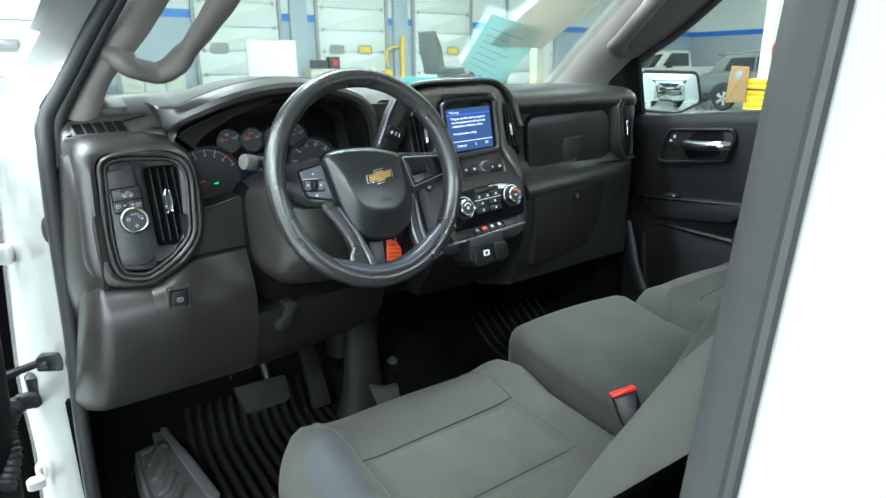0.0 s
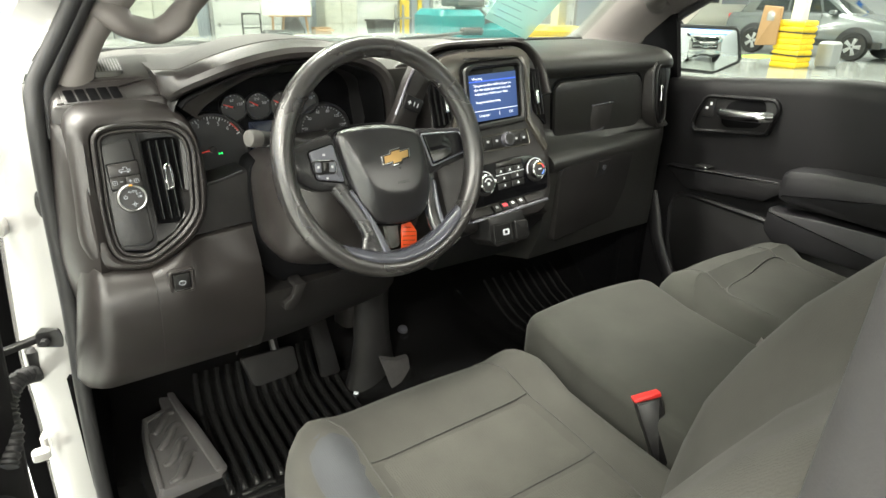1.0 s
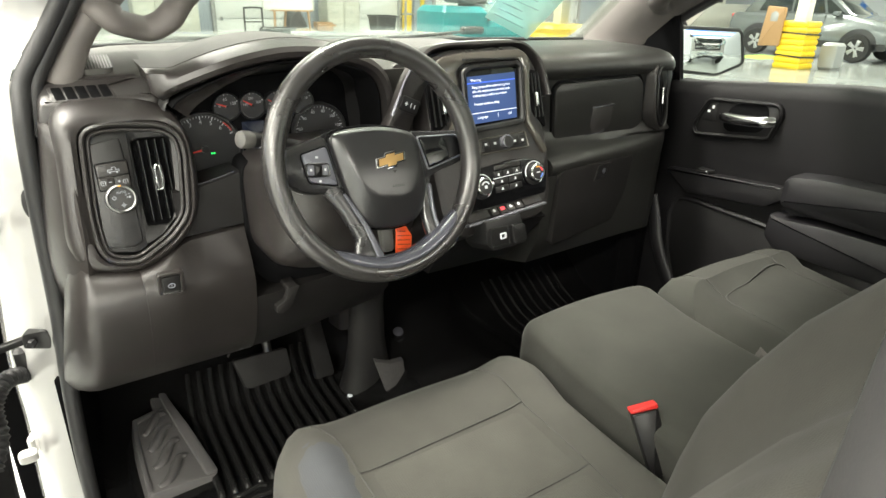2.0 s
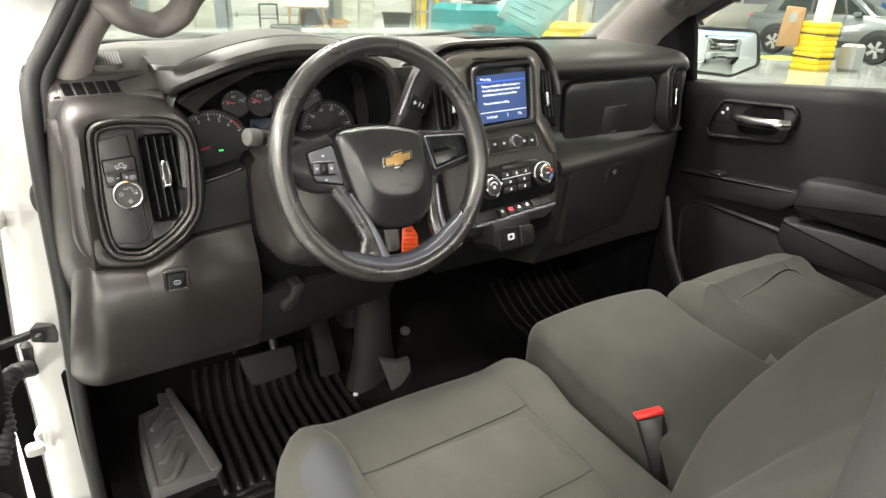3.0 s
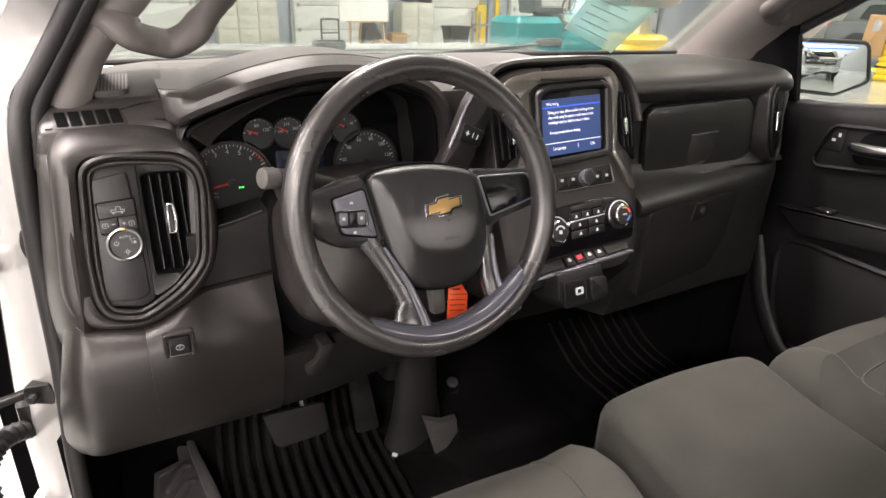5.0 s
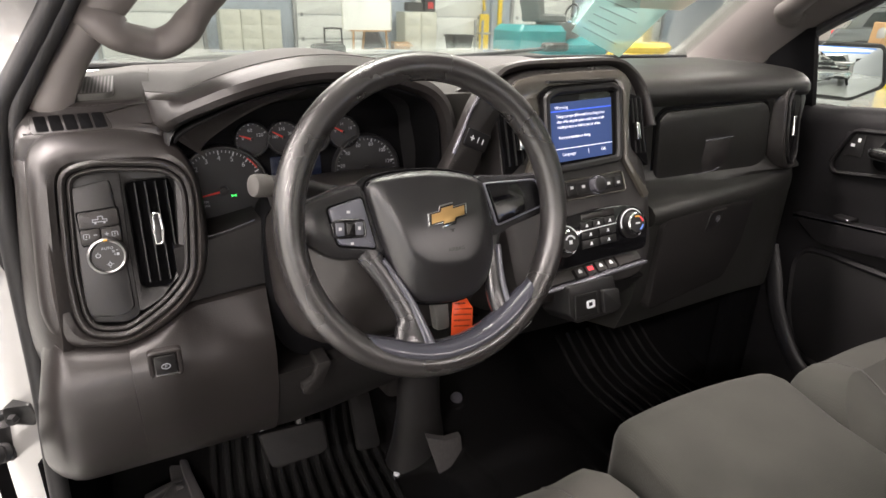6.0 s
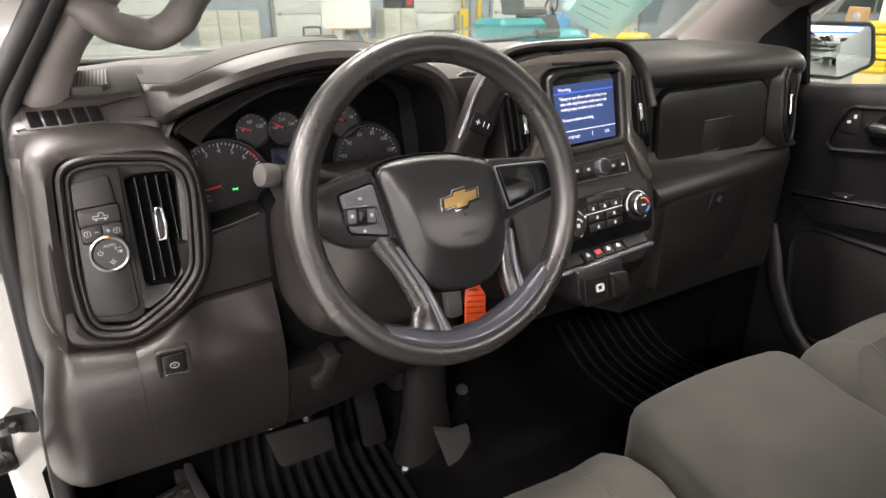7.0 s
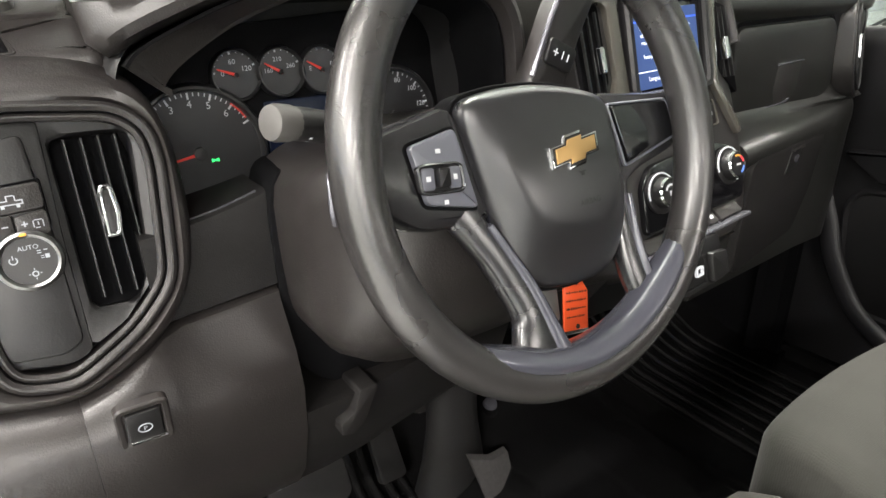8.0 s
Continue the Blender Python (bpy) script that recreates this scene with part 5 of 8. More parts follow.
# right vent pod
RV = axes((0.575, 0.083, 1.332), (1, 0.30, 0), (0, 0.14, 1))
rpts = [(-0.046, -0.040), (-0.022, -0.082), (0.006, -0.092), (0.032, -0.086), (0.046, -0.062), (0.048, 0.030), (0.036, 0.074), (0.010, 0.090), (-0.022, 0.084), (-0.046, 0.062)]
rp = part("side_vent", frame_ring(rpts, RV, -0.05, 0.006, 0.010, 0.022, 0.003, 5), HARD, dash, "upright air vent with a chrome tab")
part("vent_ring", frame_ring([(u * 0.70, v * 0.86) for u, v in rpts], RV, -0.01, 0.010, 0.005, 0.016, 0.002, 5), BLACK, rp)
part("vent_well", plate([(u * 0.76, v * 0.9) for u, v in rpts], RV, -0.02, 0.001, 0.016, 0.001), DEEP, rp)
for i in range(3):
    u = -0.015 + i * 0.013
    part("vent_slat", loft([lift(rect(u - 0.001, -0.07, u + 0.001, 0.066), RV, -0.004), lift(rect(u - 0.001, -0.07, u + 0.001, 0.066), RV, 0.004)]), BLACK, rp)
tb = part("vent_tab", plate([(-0.005, -0.021), (0.006, -0.021), (0.0035, 0), (0.006, 0.021), (-0.005, 0.021), (-0.003, 0)], RV, 0.0, 0.011, 0.003, 0.0015), CHROME, rp, "chrome vent tab")
# Near-black closing sheet: the shade under the dash is its colour.
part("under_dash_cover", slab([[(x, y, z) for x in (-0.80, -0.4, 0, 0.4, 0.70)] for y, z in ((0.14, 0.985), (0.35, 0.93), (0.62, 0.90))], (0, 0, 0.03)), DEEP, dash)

# ---------------------------------------------------------------- steering wheel and column
# rim frame, and a frame for hub and spokes: the wheel stands turned a little to the right
WR = axes((-0.3425, -0.1230, 1.3165), (math.cos(0.04), math.sin(0.04), 0), (0, math.sin(0.27), math.cos(0.27)))
WM = WR @ pose(0.006, -0.003, 0, 0, 0, -4)
wheel = thing("steering_wheel", (-0.3425, -0.10, 1.315), "dark grey urethane steering wheel with four spokes and a gold badge", "steering wheel")
RR, RT = 0.1712, 0.0160
secs = []
NS = 144
for i in range(NS):
    a = 2 * math.pi * i / NS
    c, s = math.cos(a), math.sin(a)
    fat = 1.0 + 0.05 * math.exp(-((a - radians(28)) / 0.35) ** 2) + 0.05 * math.exp(-((a - radians(152)) / 0.35) ** 2)
    ring = []
    for j in range(20):
        b = 2 * math.pi * j / 20
        cx, cy = math.cos(b), math.sin(b)
        rr = RR + RT * fat * math.copysign(abs(cx) ** 0.92, cx)
        ring.append(WR @ Vector((rr * c, rr * s, RT * fat * 1.08 * math.copysign(abs(cy) ** 0.92, cy))))
    secs.append(ring)
part("rim", loft(secs, closed=True, cap=False), RIM, wheel, "worn grey-black grained rim")
# hub pad: a shield with a raised middle
hub = round_poly([(-0.0880, 0.0475), (-0.049, 0.0560), (-0.010, 0.0580), (0.022, 0.0560), (0.0600, 0.0485), (0.0690, 0.0400), (0.0790, -0.0080), (0.0820, -0.0430), (0.0725, -0.0774), (0.0525, -0.0985), (0.0200, -0.1035), (-0.0240, -0.1000), (-0.0420, -0.0876), (-0.0562, -0.0627), (-0.0708, -0.0158), (-0.0801, 0.0199)], 0.010, 3)
front = round_poly([(-0.0560, 0.0450), (-0.020, 0.0475), (0.015, 0.0468), (0.0470, 0.0420), (0.0570, 0.0221), (0.0600, -0.0125), (0.0510, -0.0400), (0.0330, -0.0540), (-0.0160, -0.0525), (-0.0400, -0.0399), (-0.0545, -0.0033), (-0.0590, 0.0282)], 0.012, 3)
h0, h1 = even(resample(hub, 72, (0.0, 0.057)), 2), even(resample(front, 72, (0.0, 0.047)), 2)
secs = [lift(inset(h0, 0.003), WM, -0.055), lift(h0, WM, -0.026), lift(h0, WM, -0.018), lift(inset(h0, 0.0012), WM, -0.0135), lift(inset(h0, 0.0035), WM, -0.0110)]
HT = WM @ pose(0, -0.048, 0.001, -7.5, 0, 0) @ pose(0, 0.048, 0)     # leaning face of the pad
lo_, hi_ = lift(inset(h0, 0.0035), WM, -0.0110), lift(h1, HT, 0.0050)
secs += [[Vector(a).lerp(Vector(b), t) + (WM.to_3x3() @ Vector((0, 0, 0.0012))) * math.sin(math.pi * t) for a, b in zip(lo_, hi_)] for t in (0.30, 0.60, 0.88)]
secs += [lift(h1, HT, 0.0050), lift(inset(h1, 0.005), HT, 0.0060)]
hc = sum((Vector(p) for p in h1), Vector((0, 0))) / len(h1)
secs += [lift([hc + (p - hc) * q_ for p in inset(h1, 0.005)], HT, 0.0060 + 0.0018 * (1 - q_ * q_)) for q_ in (0.75, 0.5, 0.25, 0.05)]
pad = part("airbag_pad", loft(secs), HUB, wheel, "smooth dark hub pad", 50)
part("pad_gap", frame_ring([(p.x, p.y) for p in inset(h0, -0.0035)], WM, -0.045, -0.024, 0.006, 0.0, 0.001), DEEP, wheel)
# badge
bow_o = [(-0.031, -0.0085), (-0.0095, -0.0085), (-0.0115, -0.0145), (0.0085, -0.0145), (0.0125, -0.0085), (0.0285, -0.0085), (0.0325, 0.0085), (0.0115, 0.0085), (0.0135, 0.0145), (-0.0075, 0.0145), (-0.0110, 0.0085), (-0.0270, 0.0085)]
BM = HT @ pose(0.0070, 0.0040, 0.0068, 0, 0, 11) @ Matrix.Diagonal((0.90, 0.90, 1, 1))
badge = part("badge", plate(bow_o, BM, -0.003, 0.0030, 0.0, 0.0010), CHROME, pad, "cross-shaped badge, gold with a chrome edge")
part("badge_groove", plate([(p[0] * 0.93, p[1] * 0.86) for p in bow_o], BM, 0.002, 0.0034, 0.0, 0.0003), BLACK, badge)
part("badge_face", plate([(p[0] * 0.84 + 0.0001, p[1] * 0.70) for p in bow_o], BM, 0.002, 0.0046, 0.0, 0.0008), GOLD, badge)
words("AIRBAG", at(HT, 0.0155, -0.0365, 0.0079, 4), 0.0065, BLACK, pad, "pad_marking")
bars(HT @ pose(0.0125, -0.0140, -0.0004, 0, 0, 4), [(-0.0035, 0.0005, 0.0035, 0.0015), (-0.0015, -0.0020, 0.0015, 0.0005)], 0.0089, BLACK, pad, "pad_symbol")
# upper spokes with the switches
lp = [(-0.168, 0.022), (-0.150, 0.0290), (-0.111, 0.0405), (-0.0880, 0.0470), (-0.0770, 0.0197), (-0.0675, -0.0165), (-0.0600, -0.040), (-0.0800, -0.0400), (-0.1164, -0.0400), (-0.1310, -0.0350), (-0.150, -0.022), (-0.170, -0.012)]
SPOKEM = mat("satin_spoke_plastic", (0.018, 0.0178, 0.0195), 0.25, var=0.10, scale=14, spec=1.0, bump=0.12, bscale=1200, rvar=0.06)
part("left_spoke", plate(lp, WM, -0.050, -0.0185, 0.010, 0.007, 4), SPOKEM, wheel)
SATSW = mat("satin_switch_plastic", (0.135, 0.139, 0.165), 0.28, spec=1.0, var=0.08, scale=20)
sw = part("cruise_switch", plate([(-0.1300, 0.0195), (-0.0905, 0.0300), (-0.0765, -0.0280), (-0.1200, -0.0210)], WM, -0.022, -0.0125, 0.005, 0.003), SATSW, wheel, "satin grey cruise control switch")
part("switch_gap", frame_ring([(-0.1325, 0.0212), (-0.0888, 0.0325), (-0.0742, -0.0305), (-0.1218, -0.0232)], WM, -0.022, -0.0172, 0.0022, 0.006, 0.0004), DEEP, sw)
WC = WM @ pose(-0.1085, -0.0035, -0.0125, 0, 0, -1.5)
part("switch_frame", frame_ring([(-0.0195, 0.0085), (-0.014, 0.0105), (0.0135, 0.0108), (0.0185, 0.0085), (0.0200, -0.0080), (0.016, -0.0105), (-0.0125, -0.0110), (-0.0175, -0.0085)], WC, -0.002, 0.0030, 0.0022, 0.004, 0.0010), SPOKEM, sw)
part("switch_well", plate(rect(-0.0170, -0.0090, 0.0175, 0.0088), WC, -0.002, 0.0008, 0.004, 0.0005), BLACK, sw)
part("switch_key", plate(rect(-0.0155, -0.0075, -0.0055, 0.0075), WC, 0.0, 0.0022, 0.002, 0.0008), SATSW, sw)
part("switch_key", plate(rect(0.0065, -0.0075, 0.0165, 0.0075), WC, 0.0, 0.0022, 0.002, 0.0008), SATSW, sw)
part("switch_rocker", plate(rect(-0.0045, -0.0060, 0.0055, 0.0070), WC, 0.0, 0.0065, 0.002, 0.0018), BLACK, sw)
for mark in ((-0.0125, -0.0015, -0.0090, 0.0020), (0.0100, -0.0015, 0.0130, 0.0022)):
    bars(WC, [mark], 0.0026, DIM, sw, "switch_symbol")
for mark in ((-0.002, 0.0170, 0.002, 0.0200), (0.0015, -0.0180, 0.0050, -0.0150)):
    bars(WC, [mark], 0.0008, DIM, sw, "switch_symbol")
rp_ = [(0.0600, 0.0500), (0.1285, 0.0485), (0.1500, 0.0490), (0.172, 0.052), (0.176, 0.010), (0.164, -0.004), (0.144, -0.0100), (0.1124, -0.0185), (0.0920, -0.0300), (0.078, -0.040)]
part("right_spoke", plate(rp_, WM, -0.050, -0.0185, 0.010, 0.007, 4), SPOKEM, wheel)
bpan = [(0.0735, 0.0375), (0.1480, 0.0395), (0.1515, 0.0318), (0.1570, 0.0080), (0.0900, -0.0120)]
rpad = part("blank_panel", plate(bpan, WM, -0.022, -0.0135, 0.004, 0.0015), GLOSS, wheel, "black blank switch cover")
part("panel_edge", frame_ring([(p.x, p.y) for p in inset([Vector(q) for q in bpan], -0.0028)], WM, -0.022, -0.0150, 0.0022, 0.005, 0.0008), SATSW, wheel)


def spoke(pts, tall=0.010):
    """A curved lower spoke as a rounded band; points: centre u, v, half width, height."""
    P = smooth_path([(a, b, 0) for a, b, w, h in pts], 6)
    Wd = np.interp(np.linspace(0, len(pts) - 1, len(P)), range(len(pts)), [w for a, b, w, h in pts])
    Hd = np.interp(np.linspace(0, len(pts) - 1, len(P)), range(len(pts)), [h for a, b, w, h in pts])
    secs = []
    for i, p in enumerate(P):
        d = (P[min(i + 1, len(P) - 1)] - P[max(i - 1, 0)]).normalized()
        s = Vector((-d.y, d.x, 0))
        ring = []
        for j in range(16):
            b = 2 * math.pi * j / 16
            cx, cy = math.cos(b), math.sin(b)
            cx = math.copysign(abs(cx) ** 0.7, cx)
            cy = math.copysign(abs(cy) ** 0.7, cy)
            ring.append(WM @ (p + s * (Wd[i] * cx) + Vector((0, 0, Hd[i] + tall * cy))))
        secs.append(ring)
    return loft(secs)


# Bluish highlights of this dark glossy trim are put into its base colour.
BEZD = mat("bluish_highlight_wheel_trim", (0.070, 0.072, 0.090), 0.24, coat=0.3, metal=0.2, var=0.10, scale=18, rvar=0.06, spec=0.8)
part("lower_spoke", spoke([(-0.088, -0.022, 0.018, -0.030), (-0.0790, -0.042, 0.0130, -0.026), (-0.0660, -0.0640, 0.0115, -0.022), (-0.0540, -0.0880, 0.0120, -0.018), (-0.0440, -0.1130, 0.0130, -0.013), (-0.0440, -0.1330, 0.0190, -0.008), (-0.0440, -0.1520, 0.0280, -0.004)]), SPOKEM, wheel, "satin dark lower spoke")
part("lower_spoke", spoke([(0.0850, -0.020, 0.016, -0.030), (0.0815, -0.042, 0.0105, -0.026), (0.0800, -0.0700, 0.0100, -0.021), (0.0800, -0.0960, 0.0115, -0.015), (0.0850, -0.1190, 0.0130, -0.010), (0.0950, -0.1360, 0.0200, -0.006), (0.1020, -0.1500, 0.0260, -0.004)]), SPOKEM, wheel, "satin dark lower spoke")
part("spoke_trim", spoke([(-0.0680, -0.042, 0.0030, -0.019), (-0.0545, -0.0660, 0.0040, -0.015), (-0.0410, -0.0910, 0.0050, -0.011), (-0.0310, -0.1180, 0.0060, -0.006), (-0.0230, -0.1440, 0.0075, 0.0), (-0.0170, -0.1600, 0.0080, 0.004)], 0.006), BEZD, wheel, "satin spoke insert")
part("spoke_trim", spoke([(0.0890, -0.038, 0.0030, -0.019), (0.0880, -0.0680, 0.0035, -0.014), (0.0895, -0.0970, 0.0045, -0.008), (0.0950, -0.1200, 0.0060, -0.004), (0.1010, -0.1400, 0.0080, 0.002)], 0.006), BEZD, wheel, "satin spoke insert")
# satin piece between the lower spokes, lying on the inner side of the rim
secs = []
for i in range(41):
    a = radians(226 + 98 * i / 40)
    f = math.sin(min(1.0, min(i, 40 - i) / 9) * math.pi / 2)
    ring = []
    for r_, h_ in ((0.1660, 0.0125), (0.1620, 0.0175), (0.1560, 0.0172), (0.1500, 0.0130), (0.1465, 0.0060), (0.1450, -0.004), (0.1470, -0.012), (0.158, -0.014)):
        ring.append(WR @ Vector(((RR + (r_ - RR) * (0.55 + 0.45 * f)) * math.cos(a), (RR + (r_ - RR) * (0.55 + 0.45 * f)) * math.sin(a), h_ * (0.60 + 0.40 * f))))
    secs.append(ring)
part("lower_bezel", loft(secs), BEZD, wheel, "satin piece at the foot of the rim, bluish highlight in its colour", 60)
# column shroud, stalk and shift lever
column = thing("steering_column", (-0.345, 0.05, 1.10), "dark steering column shroud with indicator stalk and shift lever", "steering column")
secs = []
for y, hw, z0, z1 in ((-0.090, 0.050, 1.245, 1.345), (-0.080, 0.078, 1.205, 1.350), (-0.05, 0.115, 1.145, 1.352), (-0.02, 0.138, 1.112, 1.340), (0.02, 0.146, 1.100, 1.325), (0.07, 0.147, 1.100, 1.318), (0.13, 0.147, 1.104, 1.315)):
    p = round_poly([(-0.355 - hw, z1 - 0.03), (-0.355 - hw, (z0 + z1) / 2), (-0.355 - hw * 0.97, z0 + 0.045), (-0.355 - hw * 0.80, z0 + 0.012), (-0.355 - hw * 0.45, z0), (-0.355 + hw * 0.45, z0), (-0.355 + hw * 0.80, z0 + 0.012), (-0.355 + hw * 0.97, z0 + 0.045), (-0.355 + hw, (z0 + z1) / 2), (-0.355 + hw, z1 - 0.03), (-0.355 + hw * 0.5, z1), (-0.355 - hw * 0.5, z1)], 0.03, 3)
    secs.append(lift(p, FX(y), 0))
part("column_shroud", loft(secs), SOFT, column, "grey-brown column shroud")
part("column_gap", plate([(-0.500, 1.29), (-0.5075, 1.25), (-0.5080, 1.16), (-0.500, 1.085), (-0.46, 1.045), (-0.26, 1.045), (-0.20, 1.09), (-0.19, 1.29)], FX(0.075), -0.06, 0.0, 0.03, 0.002), DEEP, column)
part("tilt_lever", tube(smooth_path([(-0.489, -0.030, 1.306), (-0.4915, -0.036, 1.296), (-0.4915, -0.036, 1.280), (-0.488, -0.030, 1.266)], 4), 0.0032, 8), SATIN, column, "small satin tilt lever")
sk = smooth_path([(-0.42, 0.005, 1.318), (-0.47, -0.008, 1.335), (-0.505, -0.020, 1.345), (-0.521, -0.026, 1.3485)], 5)
stalk = part("indicator_stalk", tube(sk, [0.011] * 4 + [0.0125] * (len(sk) - 4), 16), BLACK, column, "black indicator stalk with a grey end cap")
d_ = (Vector(sk[-1]) - Vector(sk[-4])).normalized()
SE = Matrix.Translation(sk[-1]) @ d_.to_track_quat("Z", "Y").to_matrix().to_4x4()
part("stalk_cap", revolve([(0.0122, -0.012), (0.0134, -0.007), (0.0136, 0.005), (0.0124, 0.009), (0.009, 0.0105), (0.0005, 0.011)], SE, 28), mat("grey_stalk_cap", (0.085, 0.081, 0.077), 0.6, var=0.06, scale=60, bump=0.2), stalk)
bm = bmesh.new()
for i, (h, a) in enumerate(((-0.020, 70), (-0.024, 100), (-0.028, 60), (-0.028, 85), (-0.033, 75), (-0.033, 105), (-0.038, 90), (-0.022, 130), (-0.03, 125))):
    T = SE @ Matrix.Rotation(radians(a - 180), 4, "Z") @ pose(0.0124, 0, h, 0, 90, 0)
    loft([lift(rect(-0.0016, -0.0010, 0.0016, 0.0010), T, 0.0), lift(rect(-0.0016, -0.0010, 0.0016, 0.0010), T, 0.0008)], bm=bm)
part("stalk_symbols", bm, MARK, stalk)
# shift lever
LM = axes((-0.213, 0.018, 1.372), (0.90, 0.0, -0.40), (0.44, 0.06, 0.90))
lev = part("shift_lever", plate([(-0.034, -0.085), (0.016, -0.075), (0.020, -0.02), (0.022, 0.03), (0.028, 0.085), (-0.012, 0.095), (-0.022, 0.04), (-0.024, -0.02)], LM, -0.022, 0.004, 0.010, 0.006, 4), HARD, column, "broad column shift lever")
part("lever_edge", tube([LM @ Vector(p) for p in ((-0.026, -0.03, 0.002), (-0.0235, 0.035, 0.002), (-0.014, 0.092, 0.002))], 0.0028, 8), SATIN, lev)
tap = part("tap_shift_button", plate([(-0.020, -0.014), (0.019, -0.014), (0.019, 0.012), (-0.020, 0.012)], LM, 0.0, 0.0075, 0.005, 0.002), BLACK, lev, "black plus and minus button")
bars(LM, [(-0.013, -0.0010, -0.006, 0.0003), (-0.0102, -0.004, -0.0088, 0.0033), (0.0002, -0.004, 0.0012, 0.004), (0.008, -0.004, 0.0095, 0.0035)], 0.0079, MARK, tap, "button_symbol")
part("lever_boot", plate([(-0.23, 1.31), (-0.155, 1.29), (-0.150, 1.425), (-0.205, 1.44), (-0.232, 1.40)], FX(0.085), -0.05, 0.0, 0.02, 0.004), HARD, dash)
# hanging tag on the key
tag = thing("key_tag", (-0.305, -0.10, 1.17), "orange plastic key tag with black handwriting, hanging behind the wheel", "tag")
TM = WM @ pose(0.0565, -0.1310, -0.060, 0, 0, -6)
part("tag_card", plate([(-0.015, -0.028), (0.016, -0.028), (0.016, 0.008), (0.004, 0.024), (-0.015, 0.024)], TM, -0.001, 0.001, 0.002, 0.0004), ORANGE, tag)
part("tag_window", plate(rect(-0.015, -0.031, 0.0165, -0.0275), TM, -0.0012, 0.0012, 0.001, 0.0003), CHROME, tag)
random.seed(4)
bm = bmesh.new()
for r_ in range(5):
    u = -0.012
    v = 0.015 - r_ * 0.0075
    while u < (0.012 if r_ else 0.002):
        w_ = random.uniform(0.0012, 0.003)
        h_ = random.uniform(0.0012, 0.0024)
        loft([lift(rect(u, v - h_ / 2, u + w_ * 0.45, v + h_ / 2), TM, 0.0009), lift(rect(u, v - h_ / 2, u + w_ * 0.45, v + h_ / 2), TM, 0.0014)], bm=bm)
        loft([lift(rect(u, v - 0.0004, u + w_, v + 0.0003), TM, 0.0009), lift(rect(u, v - 0.0004, u + w_, v + 0.0003), TM, 0.0014)], bm=bm)
        u += w_ + random.uniform(0.0004, 0.0012)
part("tag_handwriting", bm, INK, tag)
part("tag_hole", revolve([(0.0024, 0.0008), (0.0024, 0.0015), (0.0004, 0.0015)], TM @ pose(0.002, -0.0245, 0), 12), INK, tag)
part("key_ring", tube([TM @ Vector((0.006 * math.cos(i * 0.5236), 0.026 + 0.006 * math.sin(i * 0.5236), -0.002)) for i in range(12)], 0.0008, 6, closed=True), CHROME, tag)
key = thing("key", (-0.33, -0.09, 1.18), "black key fob hanging from the ignition", "key")
part("key_fob", plate([(-0.010, -0.022), (0.010, -0.022), (0.012, 0.022), (-0.012, 0.022)], WM @ pose(0.028, -0.126, -0.068, 0, 0, 4), -0.006, 0.006, 0.006, 0.003), mat("grey_fob", (0.10, 0.10, 0.095), 0.4), key)

# ---------------------------------------------------------------- seats
def cushion(x0, x1, yf, yb, z, drop=0.17, bolster=0.018, crown=0.008, r=0.055, n=25, tilt=0.03, nose=1.0):
    secs = []
    w = x1 - x0
    for i in range(n):
        t = i / (n - 1)
        t = 0.5 - 0.5 * math.cos(math.pi * t)
        x = x0 + w * t
        dx = min(x - x0, x1 - x)
        k = 0 if dx >= r else r - math.sqrt(max(0, r * r - (r - dx) ** 2))
        u = abs(t - 0.5) * 2
        up = bolster * math.exp(-((u - 0.80) / 0.16) ** 2) + crown * (1 - u * u) - k
        f = yf - k * 0.9 - 0.012 * u * u
        L = f - yb
        pts = []
        for q, zz in ((0.0, -drop), (0.004, -drop * 0.6), (0.0, -0.07 * nose), (-0.010 * nose, -0.040 * nose), (-0.026 * nose, -0.017 * nose), (-0.052 * nose, -0.003 * nose), (-0.09 * nose, 0.004 * nose)):
            pts.append((x, f + q, z + zz + up * min(1, 0.35 + max(0, (zz + 0.10) * 6.5))))
        for s in (0.30, 0.42, 0.55, 0.68, 0.80, 0.92, 1.0):
            pts.append((x, f - L * s, z + up - tilt * s - 0.010 * math.sin(math.pi * s)))
        pts.append((x, yb, z - drop))
        secs.append(pts)
    return loft(secs)


def cushion_top(x, y, x0, x1, yf, yb, z, bolster, crown, r=0.055, tilt=0.03):
    """Height of that cushion's upper face."""
    dx = min(x - x0, x1 - x)
    k = 0 if dx >= r else r - math.sqrt(max(0, r * r - (r - dx) ** 2))
    u = abs((x - x0) / (x1 - x0) - 0.5) * 2
    up = bolster * math.exp(-((u - 0.80) / 0.16) ** 2) + crown * (1 - u * u) - k
    f = yf - k * 0.9 - 0.012 * u * u
    q = y - f
    L = f - yb
    if q > -0.09:
        return (x, y, z + float(np.interp(-q, [0, 0.010, 0.026, 0.052, 0.09], [-0.07, -0.040, -0.017, -0.003, 0.004])) + up * min(1, 0.35 + max(0, (np.interp(-q, [0, 0.010, 0.026, 0.052, 0.09], [-0.07, -0.040, -0.017, -0.003, 0.004]) + 0.10) * 6.5)))
    s = -q / L
    zs = z + up - tilt * s - 0.010 * math.sin(math.pi * s)
    z9 = z + 0.004 + up
    w = min(1.0, (s * L - 0.09) / max(1e-6, 0.30 * L - 0.09))
    return (x, y, zs * w + z9 * (1 - w))


